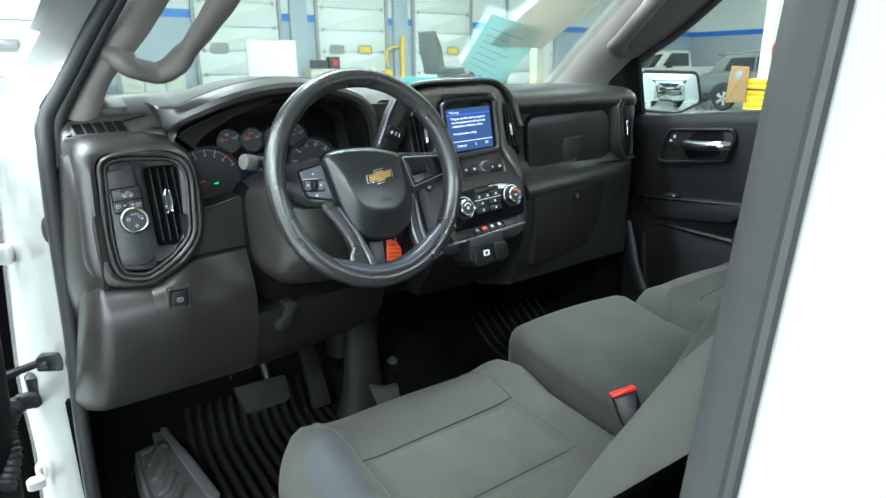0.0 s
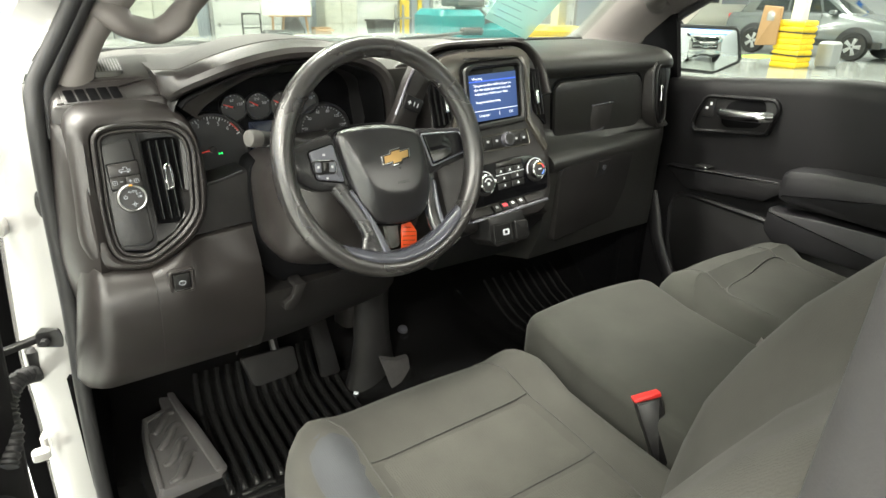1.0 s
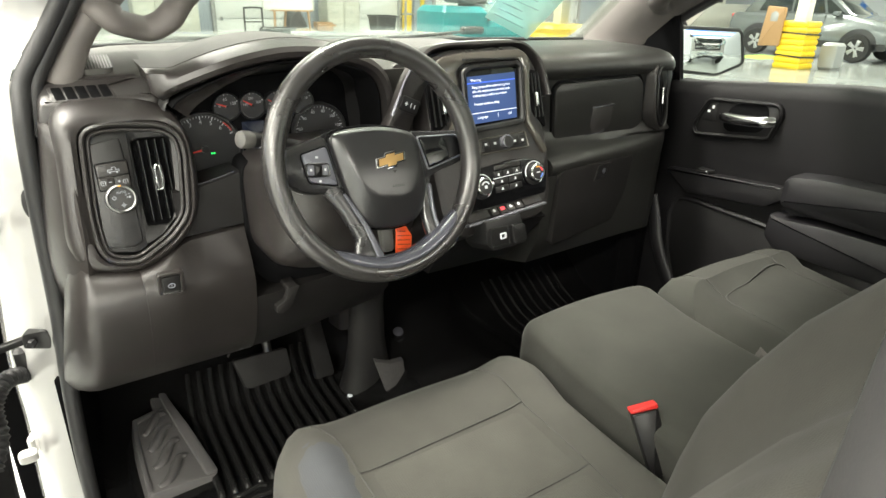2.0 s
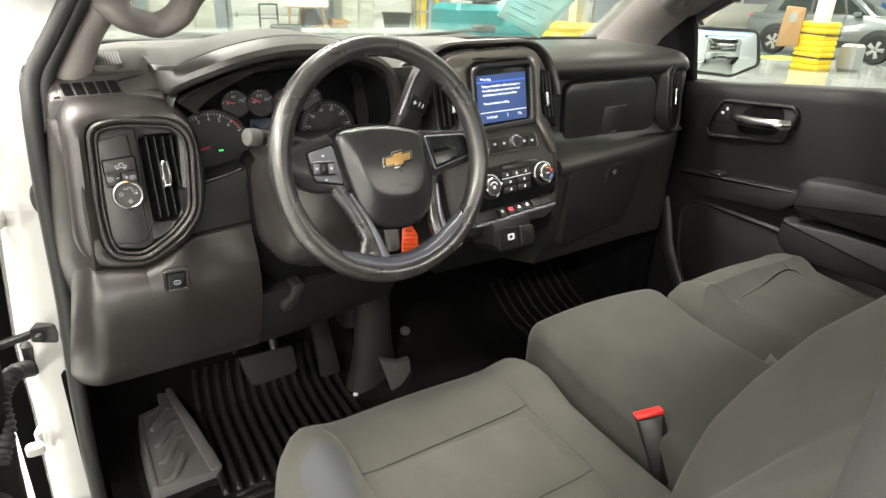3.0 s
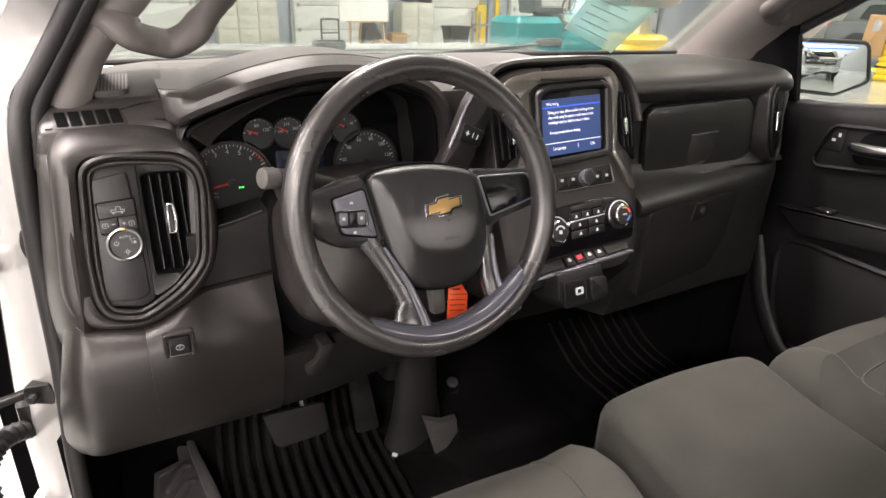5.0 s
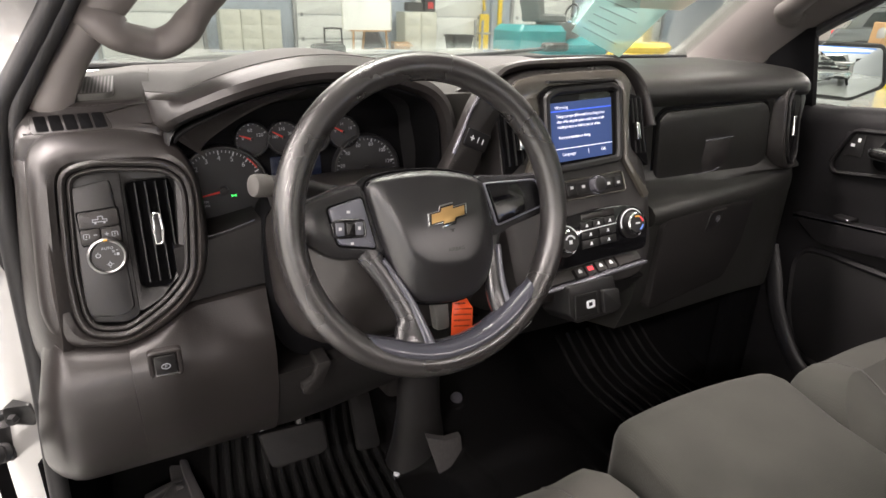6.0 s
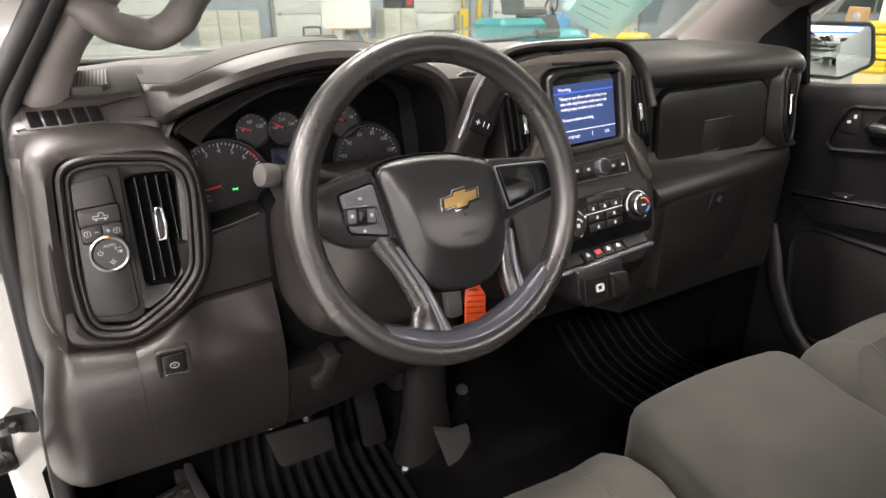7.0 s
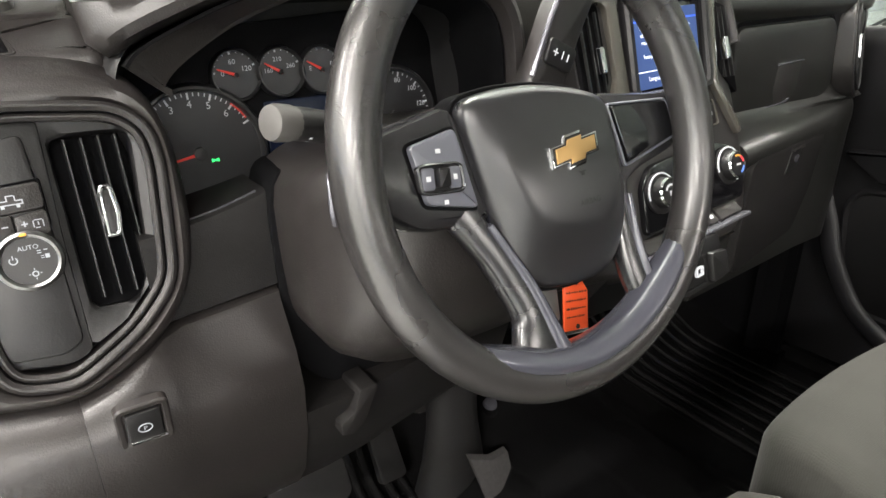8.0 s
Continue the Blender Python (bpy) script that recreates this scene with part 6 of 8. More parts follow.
def bolster_back(x0, x1, n=29, thick=0.12):
    """A leaning backrest with two proud side bolsters, its foot rounded under."""
    Z = [0.72, 0.90, 1.0, 1.06, 1.13, 1.20, 1.28, 1.36, 1.41, 1.44]
    yl = [-0.612, -0.620, -0.655, -0.680, -0.715, -0.752, -0.796, -0.855, -0.90, -0.94]
    yr = [-0.610, -0.606, -0.612, -0.620, -0.634, -0.664, -0.706, -0.765, -0.815, -0.87]
    secs = []
    for i in range(n):
        t = 0.5 - 0.5 * math.cos(math.pi * i / (n - 1))
        x = x0 + (x1 - x0) * t
        dx = min(x - x0, x1 - x)
        r = 0.075
        k = 0 if dx >= r else r - math.sqrt(max(0, r * r - (r - dx) ** 2))
        dip = 0.035 * max(0.0, 1 - ((t - 0.5) / 0.20) ** 2) ** 1.5 if abs(t - 0.5) < 0.2 else 0.0
        w = min(1, max(0, (t - 0.25) / 0.5))
        pts = [(x, a * (1 - w) + b * w - k - dip, z) for a, b, z in zip(yl, yr, Z)]
        top = pts[-1]
        pts += [(x, top[1] - 0.05, 1.46), (x, top[1] - thick + k, 1.44), (x, -0.80 + k, 1.10), (x, -0.76 + k * 0.5, 0.72)]
        secs.append(pts)
    return loft(secs)


def backrest(x0, x1, y0, z0, y1, z1, thick=0.11, bolster=0.025, r=0.05, n=25, wing=0.0):
    """A leaning backrest; the front face runs from (y0, z0) up to (y1, z1)."""
    d = Vector((0, y1 - y0, z1 - z0))
    H = d.length
    d.normalize()
    nf = Vector((0, d.z, -d.y))
    secs = []
    for i in range(n):
        t = 0.5 - 0.5 * math.cos(math.pi * i / (n - 1))
        x = x0 + (x1 - x0) * t
        dx = min(x - x0, x1 - x)
        k = 0 if dx >= r else r - math.sqrt(max(0, r * r - (r - dx) ** 2))
        u = abs(t - 0.5) * 2
        b = bolster * math.exp(-((u - 0.84) / 0.14) ** 2) - k
        base = Vector((x, y0, z0))
        pts = []
        for s, o in ((0, -0.02), (0.06, 0.0), (0.2, 0.012), (0.4, 0.014), (0.6, 0.006), (0.8, 0.0), (0.92, -0.008), (0.98, -0.025), (1.0, -0.05)):
            top = 1 - 0.10 * u ** 3 * (s > 0.7)
            pts.append(base + d * (H * s * top) + nf * (o + b))
        pts.append(base + d * (H * (1 - 0.06 * u ** 3)) + nf * (-thick + k))
        pts.append(base + nf * (-thick + k))
        secs.append(pts)
    return loft(secs)


seat = thing("driver_seat", (-0.34, -0.45, 0.62), "grey cloth driver seat with side bolsters", "seat")
DC = (-0.588, -0.100, -0.178, -0.70, 0.950)
cu = part("cushion", cushion(*DC, 0.20, 0.018, 0.004), SEATF, seat, "grey woven cloth cushion")


def seam_on(c, bolster, crown, pts, parent):
    P = [cushion_top(p.x, p.y, *c, bolster, crown) for p in smooth_path([(a, b, 0) for a, b in pts], 8)]
    return part("seam", tube([(a, b, c_ + 0.0004) for a, b, c_ in P], 0.0017, 6), PIPE, parent, "dark stitched seam")


seam_on(DC, 0.018, 0.004, [(-0.495, -0.334), (-0.40, -0.332), (-0.281, -0.330), (-0.197, -0.328)], cu)
seam_on(DC, 0.018, 0.004, [(-0.215, -0.205), (-0.203, -0.245), (-0.196, -0.328), (-0.193, -0.40), (-0.195, -0.50), (-0.205, -0.60)], cu)
seam_on(DC, 0.018, 0.004, [(-0.520, -0.225), (-0.503, -0.28), (-0.495, -0.334), (-0.494, -0.47), (-0.495, -0.62)], cu)
seam_on(DC, 0.018, 0.004, [(-0.49, -0.480), (-0.34, -0.480), (-0.195, -0.480)], cu)


def cover_patch(c, bolster, crown, xs, ys, lift_, edge=0.010):
    """A padded cloth panel lying on a cushion; its rim sinks into the cushion."""
    nx, ny = 15, 21
    rows_ = []
    for j in range(ny):
        r_ = []
        for i in range(nx):
            x, y = xs[0] + (xs[1] - xs[0]) * i / (nx - 1), ys[0] + (ys[1] - ys[0]) * j / (ny - 1)
            d = min(i / (nx - 1) * (xs[1] - xs[0]), (1 - i / (nx - 1)) * (xs[1] - xs[0]), j / (ny - 1) * abs(ys[1] - ys[0]), (1 - j / (ny - 1)) * abs(ys[1] - ys[0]))
            p_ = Vector(cushion_top(x, y, *c, bolster, crown))
            r_.append(p_ + Vector((0, 0, lift_ * min(1.0, d / edge) - 0.001)))
        rows_.append(r_)
    return slab(rows_, (0, 0, -0.006))


part("center_panel", cover_patch(DC, 0.018, 0.004, (-0.490, -0.199), (-0.335, -0.476), 0.0024), SEATC, cu, "paler meshed cloth middle panel")
part("center_panel", cover_patch(DC, 0.018, 0.004, (-0.489, -0.199), (-0.484, -0.66), 0.0024), SEATC, cu, "paler meshed cloth middle panel")
part("side_bolster", cover_patch(DC, 0.018, 0.004, (-0.570, -0.503), (-0.270, -0.68), 0.0032, 0.020), SEATV, cu, "side bolster with a bluish sheen put into its colour")
part("side_shield", plate([(-0.72, 0.70), (-0.22, 0.70), (-0.20, 0.80), (-0.24, 0.86), (-0.72, 0.88)], axes((-0.575, 0, 0), (0, 1, 0), (0, 0, 1)), -0.02, -0.045, 0.03, 0.006), CUSHV, seat)
br = part("backrest", bolster_back(-0.520, -0.095), SEATF, seat, "grey cloth backrest with bolsters")
part("seat_base", box((-0.34, -0.45, 0.69), (0.40, 0.40, 0.12), 0.02), BLACK, seat)
cs = thing("middle_seat", (0.09, -0.40, 0.62), "smooth grey cloth middle seat between the outer seats", "seat")
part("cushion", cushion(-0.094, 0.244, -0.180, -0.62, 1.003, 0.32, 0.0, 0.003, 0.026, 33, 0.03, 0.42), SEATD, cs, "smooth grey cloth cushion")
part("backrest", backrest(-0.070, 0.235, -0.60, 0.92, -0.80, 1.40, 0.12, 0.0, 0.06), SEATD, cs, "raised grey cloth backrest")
part("seat_base", box((0.09, -0.42, 0.68), (0.30, 0.34, 0.12), 0.02), BLACK, cs)
ps = thing("passenger_seat", (0.48, -0.40, 0.62), "grey cloth passenger seat with side bolsters", "seat")
PC = (0.250, 0.695, -0.190, -0.62, 1.005)
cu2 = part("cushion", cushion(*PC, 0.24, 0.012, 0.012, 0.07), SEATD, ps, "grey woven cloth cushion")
seam_on(PC, 0.012, 0.012, [(0.335, -0.58), (0.335, -0.40), (0.345, -0.335), (0.45, -0.318), (0.585, -0.305), (0.605, -0.38), (0.61, -0.58)], cu2)
seam_on(PC, 0.012, 0.012, [(0.345, -0.335), (0.340, -0.27), (0.335, -0.225)], cu2)
seam_on(PC, 0.012, 0.012, [(0.585, -0.305), (0.59, -0.26), (0.60, -0.225)], cu2)
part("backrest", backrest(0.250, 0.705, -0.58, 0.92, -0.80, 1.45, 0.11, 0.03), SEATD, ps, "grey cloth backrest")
part("seat_base", box((0.50, -0.40, 0.69), (0.36, 0.36, 0.12), 0.02), BLACK, ps)
# belt buckles
bk = thing("belt_buckle", (-0.06, -0.47, 0.86), "black seat belt buckle with a red release button", "buckle")
KB = axes((-0.088, -0.492, 0.965), (0.80, -0.50, 0.30), (-0.05, 0.50, 0.80))
part("buckle_body", plate([(-0.017, -0.080), (0.017, -0.080), (0.020, 0.022), (-0.020, 0.022)], KB, -0.012, 0.012, 0.004, 0.004), BLACK, bk)
part("release_button", plate([(-0.021, 0.0222), (0.021, 0.0222), (0.021, 0.030), (-0.021, 0.029)], KB, -0.012, 0.012, 0.002, 0.002), REDB, bk, "red release button")
part("buckle_strap", beam(KB @ Vector((0, -0.07, 0)), KB @ Vector((0.0, -0.17, -0.01)), 0.034, 0.006), BLACK, bk)
bk2 = thing("belt_buckle", (0.285, -0.49, 0.90), "grey seat belt buckle between the seats", "buckle")
part("buckle_body", beam((0.262, -0.462, 0.962), (0.300, -0.52, 0.93), 0.040, 0.016, 0.004), mat("grey_webbing", (0.085, 0.078, 0.074), 0.8, var=0.1, scale=90, bump=0.4), bk2)

# ---------------------------------------------------------------- floor and pedals
RIBR = mat("glossy_rubber_rib", (0.017, 0.0168, 0.0168), 0.16, var=0.2, scale=25, bump=0.1, bscale=300, rvar=0.08)
mat_ = thing("floor_mat", (-0.45, 0.22, 0.60), "black ribbed rubber floor covering", "floor covering")
rows = []
for y, z in ((-0.60, 0.606), (-0.10, 0.608), (0.20, 0.610), (0.30, 0.614), (0.38, 0.640), (0.46, 0.70), (0.55, 0.79), (0.63, 0.88)):
    rows.append([(-0.80, y, z + 0.03), (-0.74, y, z + 0.004), (-0.60, y, z), (-0.40, y, z), (-0.26, y, z), (-0.20, y, z + 0.03), (-0.10, y, z + 0.085), (0.0, y, z + 0.10), (0.12, y, z + 0.085), (0.20, y, z + 0.02), (0.28, y, z), (0.5, y, z), (0.76, y, z)])
part("mat_sheet", slab(rows, (0, 0, -0.012)), MATR, mat_)
for i in range(14):
    x = -0.604 + i * 0.0262
    pth = smooth_path([(x - 0.003, 0.070, 0.607), (x - 0.002, 0.085, 0.6125), (x, 0.16, 0.6135), (x + 0.001, 0.25, 0.6150), (x + 0.003, 0.31, 0.6200), (x + 0.006, 0.355, 0.632), (x + 0.012, 0.405, 0.664), (x + 0.018, 0.43, 0.684)], 5)
    part("mat_rib", tube(pth, 0.0078, 10, flat=1.0), RIBR, mat_)
for fold in ([(-0.60, 0.045, 0.609), (-0.50, 0.035, 0.611), (-0.38, 0.052, 0.611), (-0.27, 0.045, 0.609)], [(-0.64, 0.00, 0.608), (-0.52, -0.025, 0.612), (-0.38, -0.005, 0.612), (-0.26, -0.02, 0.609)], [(-0.59, 0.060, 0.608), (-0.57, 0.058, 0.611), (-0.535, 0.064, 0.611), (-0.52, 0.060, 0.608)]):
    part("mat_crease", tube(smooth_path(fold, 6), 0.006, 8, flat=0.8), RIBR, mat_)
for i in range(9):
    x = 0.33 + i * 0.036
    part("mat_rib", tube(smooth_path([(x, -0.02, 0.612), (x, 0.20, 0.614), (x, 0.30, 0.618), (x, 0.37, 0.640), (x, 0.46, 0.70)], 5), 0.0060, 8, flat=0.8), RIBR, mat_)
part("mat_bolt", revolve([(0.007, 0), (0.006, 0.004), (0.0005, 0.0045)], axes((-0.248, 0.233, 0.618), (1, 0, 0), (0, 1, 0)), 14), MARK, mat_, "small bright floor clip")
# Disc added in place of a bright highlight on the tunnel hump.
part("mat_bolt", revolve([(0.014, 0), (0.012, 0.008), (0.0005, 0.010)], axes((-0.072, 0.30, 0.715), (1, 0, 0), (0, 0.9, 0.3)), 14), SATIN, mat_, "metal disc standing in for a highlight on the tunnel hump")
part("mat_bolt", revolve([(0.002, 0), (0.002, 0.002), (0.0005, 0.002)], axes((-0.612, 0.135, 0.618), (1, 0, 0), (0, 1, 0)), 8), MARK, mat_)
# tread plate of the left foot rest
fr_ = thing("foot_rest", (-0.70, 0.25, 0.61), "grey moulded foot rest with slanted ridges", "foot rest")
FM = axes((-0.675, 0.245, 0.648), (1, 0.10, -0.15), (-0.05, 1, 0.10))
part("rest_plate", plate([(-0.066, -0.125), (0.066, -0.125), (0.058, 0.02), (0.046, 0.130), (0.038, 0.235), (0.010, 0.235), (0.012, 0.120), (-0.040, 0.095), (-0.052, 0.02)], FM, -0.05, 0.0, 0.010, 0.005), KICK, fr_)
part("rest_rail", plate([(0.044, -0.122), (0.069, -0.120), (0.060, 0.03), (0.049, 0.13), (0.044, 0.245), (0.030, 0.245), (0.032, 0.125), (0.036, 0.03)], FM, -0.05, 0.006, 0.006, 0.004), KICK, fr_)
part("rest_rim", plate([(-0.068, -0.122), (-0.058, -0.122), (-0.045, 0.02), (-0.034, 0.085), (0.028, 0.112), (0.026, 0.124), (-0.042, 0.098), (-0.055, 0.02)], FM, -0.04, 0.003, 0.003, 0.002), KICK, fr_)
for i in range(4):
    v = -0.112 + i * 0.051
    ridge = smooth_path([(-0.045 + 0.004 * i, v, 0), (-0.026, v + 0.006, 0), (-0.008, v + 0.030, 0), (0.010, v + 0.058, 0), (0.026, v + 0.064, 0)], 5)
    part("rest_ridge", tube([FM @ Vector((p.x, min(p.y, 0.098), 0.001)) for p in ridge], [0.005 + 0.0055 * math.sin(math.pi * k_ / (len(ridge) - 1)) for k_ in range(len(ridge))], 10, flat=0.8), KICK, fr_)
# pedals
PEDAL = mat("dull_pedal_rubber", (0.0125, 0.012, 0.012), 0.7, spec=0.25, var=0.2, scale=25, bump=0.3, bscale=300)
ped = thing("brake_pedal", (-0.46, 0.23, 0.74), "wide black rubber brake pedal", "pedal")
PM = axes((-0.459, 0.222, 0.784), (1, 0, -0.02), (0, 0.42, 1))
part("pedal_pad", plate([(-0.062, 0.030), (0.058, 0.028), (0.060, -0.026), (0.050, -0.034), (-0.034, -0.040), (-0.046, -0.034)], PM, -0.014, 0.004, 0.008, 0.004), PEDAL, ped)
part("pedal_arm", tube(smooth_path([(-0.44, 0.24, 0.80), (-0.44, 0.33, 0.95), (-0.44, 0.36, 1.05)], 5), 0.010, 8), BLACK, ped)
acc = thing("accelerator_pedal", (-0.29, 0.33, 0.70), "narrow black accelerator pedal", "pedal")
part("pedal_pad", plate([(-0.026, -0.075), (0.026, -0.075), (0.022, 0.085), (-0.022, 0.085)], axes((-0.285, 0.335, 0.715), (1, 0, 0), (0, 0.6, 1)), -0.012, 0.003, 0.01, 0.004), PEDAL, acc)
part("pedal_arm", tube([(-0.285, 0.39, 0.79), (-0.285, 0.45, 0.95)], 0.009, 8), BLACK, acc)
wl = thing("wire_clip", (-0.525, 0.126, 0.90), "small white wire clip under the dashboard", "clip")
part("clip", plate([(-0.007, -0.0025), (-0.002, -0.004), (0.007, -0.001), (0.006, 0.003), (-0.004, 0.0025)], axes((-0.528, 0.104, 0.922), (1, 0, 0.2), (0, 0, 1)), -0.003, 0.003, 0.002, 0.001), MARK, wl)
part("clip_wire", tube(smooth_path([(-0.53, 0.128, 0.914), (-0.545, 0.13, 0.900), (-0.548, 0.14, 0.885)], 4), 0.002, 6), BLACK, wl)
# felt flap at the tunnel
KICKD = mat("dark_grey_rubber", (0.017, 0.0163, 0.0163), 0.55, spec=0.3, var=0.2, scale=14, bump=0.3, bscale=300)
ff = thing("felt_flap", (-0.17, 0.20, 0.65), "grey felt insulation flap beside the tunnel", "flap")
part("flap", slab([[(-0.196, 0.196, 0.722), (-0.160, 0.182, 0.712), (-0.120, 0.189, 0.705)], [(-0.190, 0.180, 0.69), (-0.160, 0.164, 0.68), (-0.124, 0.172, 0.675)], [(-0.180, 0.160, 0.640), (-0.160, 0.150, 0.636), (-0.132, 0.154, 0.635)]], (0.0, 0.012, 0.004)), CARPET, ff)
boot = []
for z, hw, dy in ((0.62, 0.075, 0.055), (0.68, 0.058, 0.045), (0.75, 0.048, 0.038), (0.84, 0.045, 0.035), (0.93, 0.050, 0.038)):
    boot.append([(-0.185 + hw * math.cos(q_ * math.pi / 8), 0.262 + dy * math.sin(q_ * math.pi / 8), z) for q_ in range(16)])
part("boot", loft(boot), KICKD, ff, "dark rubber boot behind the flap")
col2 = thing("column_foot", (-0.20, 0.30, 0.75), "dark steering shaft cover above the tunnel", "cover")
part("shaft_cover", loft([lift(round_poly(rect(-0.245, 0.0, -0.155, 0.09), 0.02, 3), axes((0, 0.28, 0.78), (1, 0, 0), (0, 1, -0.15)), 0.0), lift(round_poly(rect(-0.25, 0.0, -0.16, 0.09), 0.02, 3), axes((0, 0.22, 1.0), (1, 0, 0), (0, 1, -0.15)), 0.0)]), HARD, col2)

# ---------------------------------------------------------------- passenger door
SATINC = mat("satin_chrome", (0.72, 0.72, 0.74), 0.18, metal=1.0, var=0.03, rvar=0.04)
pdoor = thing("passenger_door", (0.78, -0.30, 0.62), "closed passenger door with dark trim, chrome handle and armrest", "door")
XD = 0.725
DX = axes((XD, 0, 0), (0, -1, 0), (0, 0, 1))      # u = towards the rear, n = into the cab


def dgrid(prof, ys):
    return slab([[(XD - n, y, z) for n, z in prof(y)] for y in ys], (0.03, 0, 0))


def trim(y):
    bl = 1.350 + 0.040 * min(1, max(0, (0.12 - y) / 0.40))
    return [(-0.055, bl + 0.006), (-0.030, bl + 0.007), (-0.010, bl + 0.004), (0.0, bl - 0.006), (0.004, bl - 0.03), (0.004, 1.20), (0.002, 1.175), (-0.004, 1.14), (-0.004, 0.9), (-0.002, 0.72), (0.0, 0.64)]


part("door_trim", dgrid(trim, (0.17, 0.12, 0.05, -0.1, -0.3, -0.5, -0.8, -1.15)), DOORT, pdoor, "dark grained door trim")
hpts = [(-0.031, 1.328), (0.157, 1.341), (0.172, 1.317), (0.152, 1.252), (0.135, 1.246), (-0.052, 1.224), (-0.068, 1.245), (-0.053, 1.288)]
hpan = part("handle_bezel", frame_ring(hpts, DX, 0.0, 0.018, 0.009, 0.014, 0.004, 5), DOORT, pdoor, "rounded bezel round the door handle")
hq = inset([Vector(p) for p in hpts], 0.0085)
part("handle_panel", plate([(p.x, p.y) for p in hq], DX, 0.0, 0.0085, 0.010, 0.001, 5), BLACK, hpan)
part("handle_cup", plate([(0.020, 1.262), (0.036, 1.250), (0.118, 1.262), (0.140, 1.290), (0.128, 1.330), (0.060, 1.326), (0.034, 1.314), (0.022, 1.285)], DX, 0.006, 0.0105, 0.012, 0.0008), DEEP, hpan)
hnd = smooth_path([(XD - 0.014, -0.018, 1.286), (XD - 0.030, -0.034, 1.288), (XD - 0.038, -0.08, 1.290), (XD - 0.036, -0.135, 1.294), (XD - 0.018, -0.160, 1.296)], 5)
part("door_handle", tube(hnd, [0.009] + [0.0135] * (len(hnd) - 2) + [0.009], 14, flat=0.8, up=(1, 0, 0)), SATINC, hpan, "chrome inner door handle")
lk = part("lock_button", plate(rect(-0.045, 1.270, -0.004, 1.318), DX, 0.007, 0.0110, 0.004, 0.001), BLACK, hpan)
bars(DX, [(-0.030, 1.290, -0.022, 1.296), (-0.018, 1.301, -0.012, 1.309)], 0.0116, DIM, lk, "lock_symbol")
# shelf line, armrest, map pocket
ap = part("switch_shelf", plate([(-0.113, 1.120), (-0.040, 1.068), (0.185, 1.090), (0.225, 1.120), (0.221, 1.149), (0.064, 1.136)], DX, -0.02, 0.030, 0.006, 0.006, 4), DOORT, pdoor)
part("shelf_edge", tube([(XD - 0.0285, 0.108, 1.119), (XD - 0.0285, -0.064, 1.1345), (XD - 0.0285, -0.215, 1.1475)], 0.0018, 6), DOORG, ap)
sw_ = part("window_switch", plate(rect(-0.020, 1.134, 0.020, 1.141), DX, 0.0, 0.0265, 0.002, 0.001), BLACK, ap)
bars(DX, [(0.010, 1.1375, 0.014, 1.1400)], 0.0270, MARK, sw_, "switch_mark")
part("armrest", plate([(0.228, 1.112), (0.348, 1.105), (0.66, 1.10), (0.66, 1.215), (0.321, 1.203), (0.246, 1.193), (0.228, 1.176)], DX, -0.02, 0.060, 0.018, 0.018, 5), DOORG, pdoor, "padded dark armrest")
part("pull_bar", plate([(0.208, 1.030), (0.240, 1.000), (0.66, 1.000), (0.66, 1.098), (0.349, 1.094), (0.240, 1.084), (0.212, 1.090)], DX, -0.02, 0.052, 0.012, 0.012, 4), DOORG, pdoor)
part("map_pocket", frame_ring([(-0.100, 1.00), (-0.085, 0.875), (-0.04, 0.775), (0.60, 0.72), (0.62, 0.97), (0.20, 1.045), (-0.03, 1.052), (-0.080, 1.045)], DX, -0.01, 0.013, 0.014, 0.04, 0.006, 5), DOORT, pdoor)
part("pocket_well", plate([(-0.090, 1.00), (-0.075, 0.875), (-0.03, 0.785), (0.59, 0.735), (0.61, 0.96), (0.20, 1.035), (-0.02, 1.042), (-0.07, 1.035)], DX, -0.02, 0.006, 0.05, 0.001), BLACK, pdoor)
kr = smooth_path([(0.668, 0.125, 1.04), (0.664, 0.095, 0.97), (0.660, 0.073, 0.911), (0.660, 0.031, 0.836), (0.655, -0.007, 0.797), (0.65, -0.06, 0.765)], 5)
part("kick_trim", tube(kr, 0.020, 12, flat=0.45, up=(1, 0, 0)), DOORG, pdoor, "grey kick trim strip")
part("front_gap", slab([[(0.66, 0.20, z), (0.75, 0.16, z)] for z in (0.62, 1.0, 1.36)], (0, 0.02, 0)), DEEP, pdoor)
# outer skin and window
part("door_skin", slab([[(0.83 + 0.02 * math.sin(math.pi * (z - 0.4) / 1.0), y, z) for y in (0.32, 0.0, -0.5, -1.15)] for z in (0.45, 0.8, 1.1, 1.33)], (-0.02, 0, 0)), WHITE, pdoor)
part("door_skin", slab([[(0.77, y, 1.335 + 0.03 * min(1, max(0, (0.12 - y) / 0.45))) for y in (0.24, 0.0, -0.3, -0.7, -1.15)], [(0.84, y, 1.325 + 0.03 * min(1, max(0, (0.12 - y) / 0.45))) for y in (0.24, 0.0, -0.3, -0.7, -1.15)]], (0, 0, -0.02)), RUBBER, pdoor)
gl_ = part("door_glass", slab([[(0.80 - 0.15 * (z - 1.34), y, z) for y in ((0.34 - (z - 1.34) * 1.05), -0.25, -0.6, -1.1)] for z in (1.34, 1.5, 1.7, 1.88)], (0.004, 0, 0)), GLASSD, pdoor, "raised clear side window")
gl_.visible_shadow = False
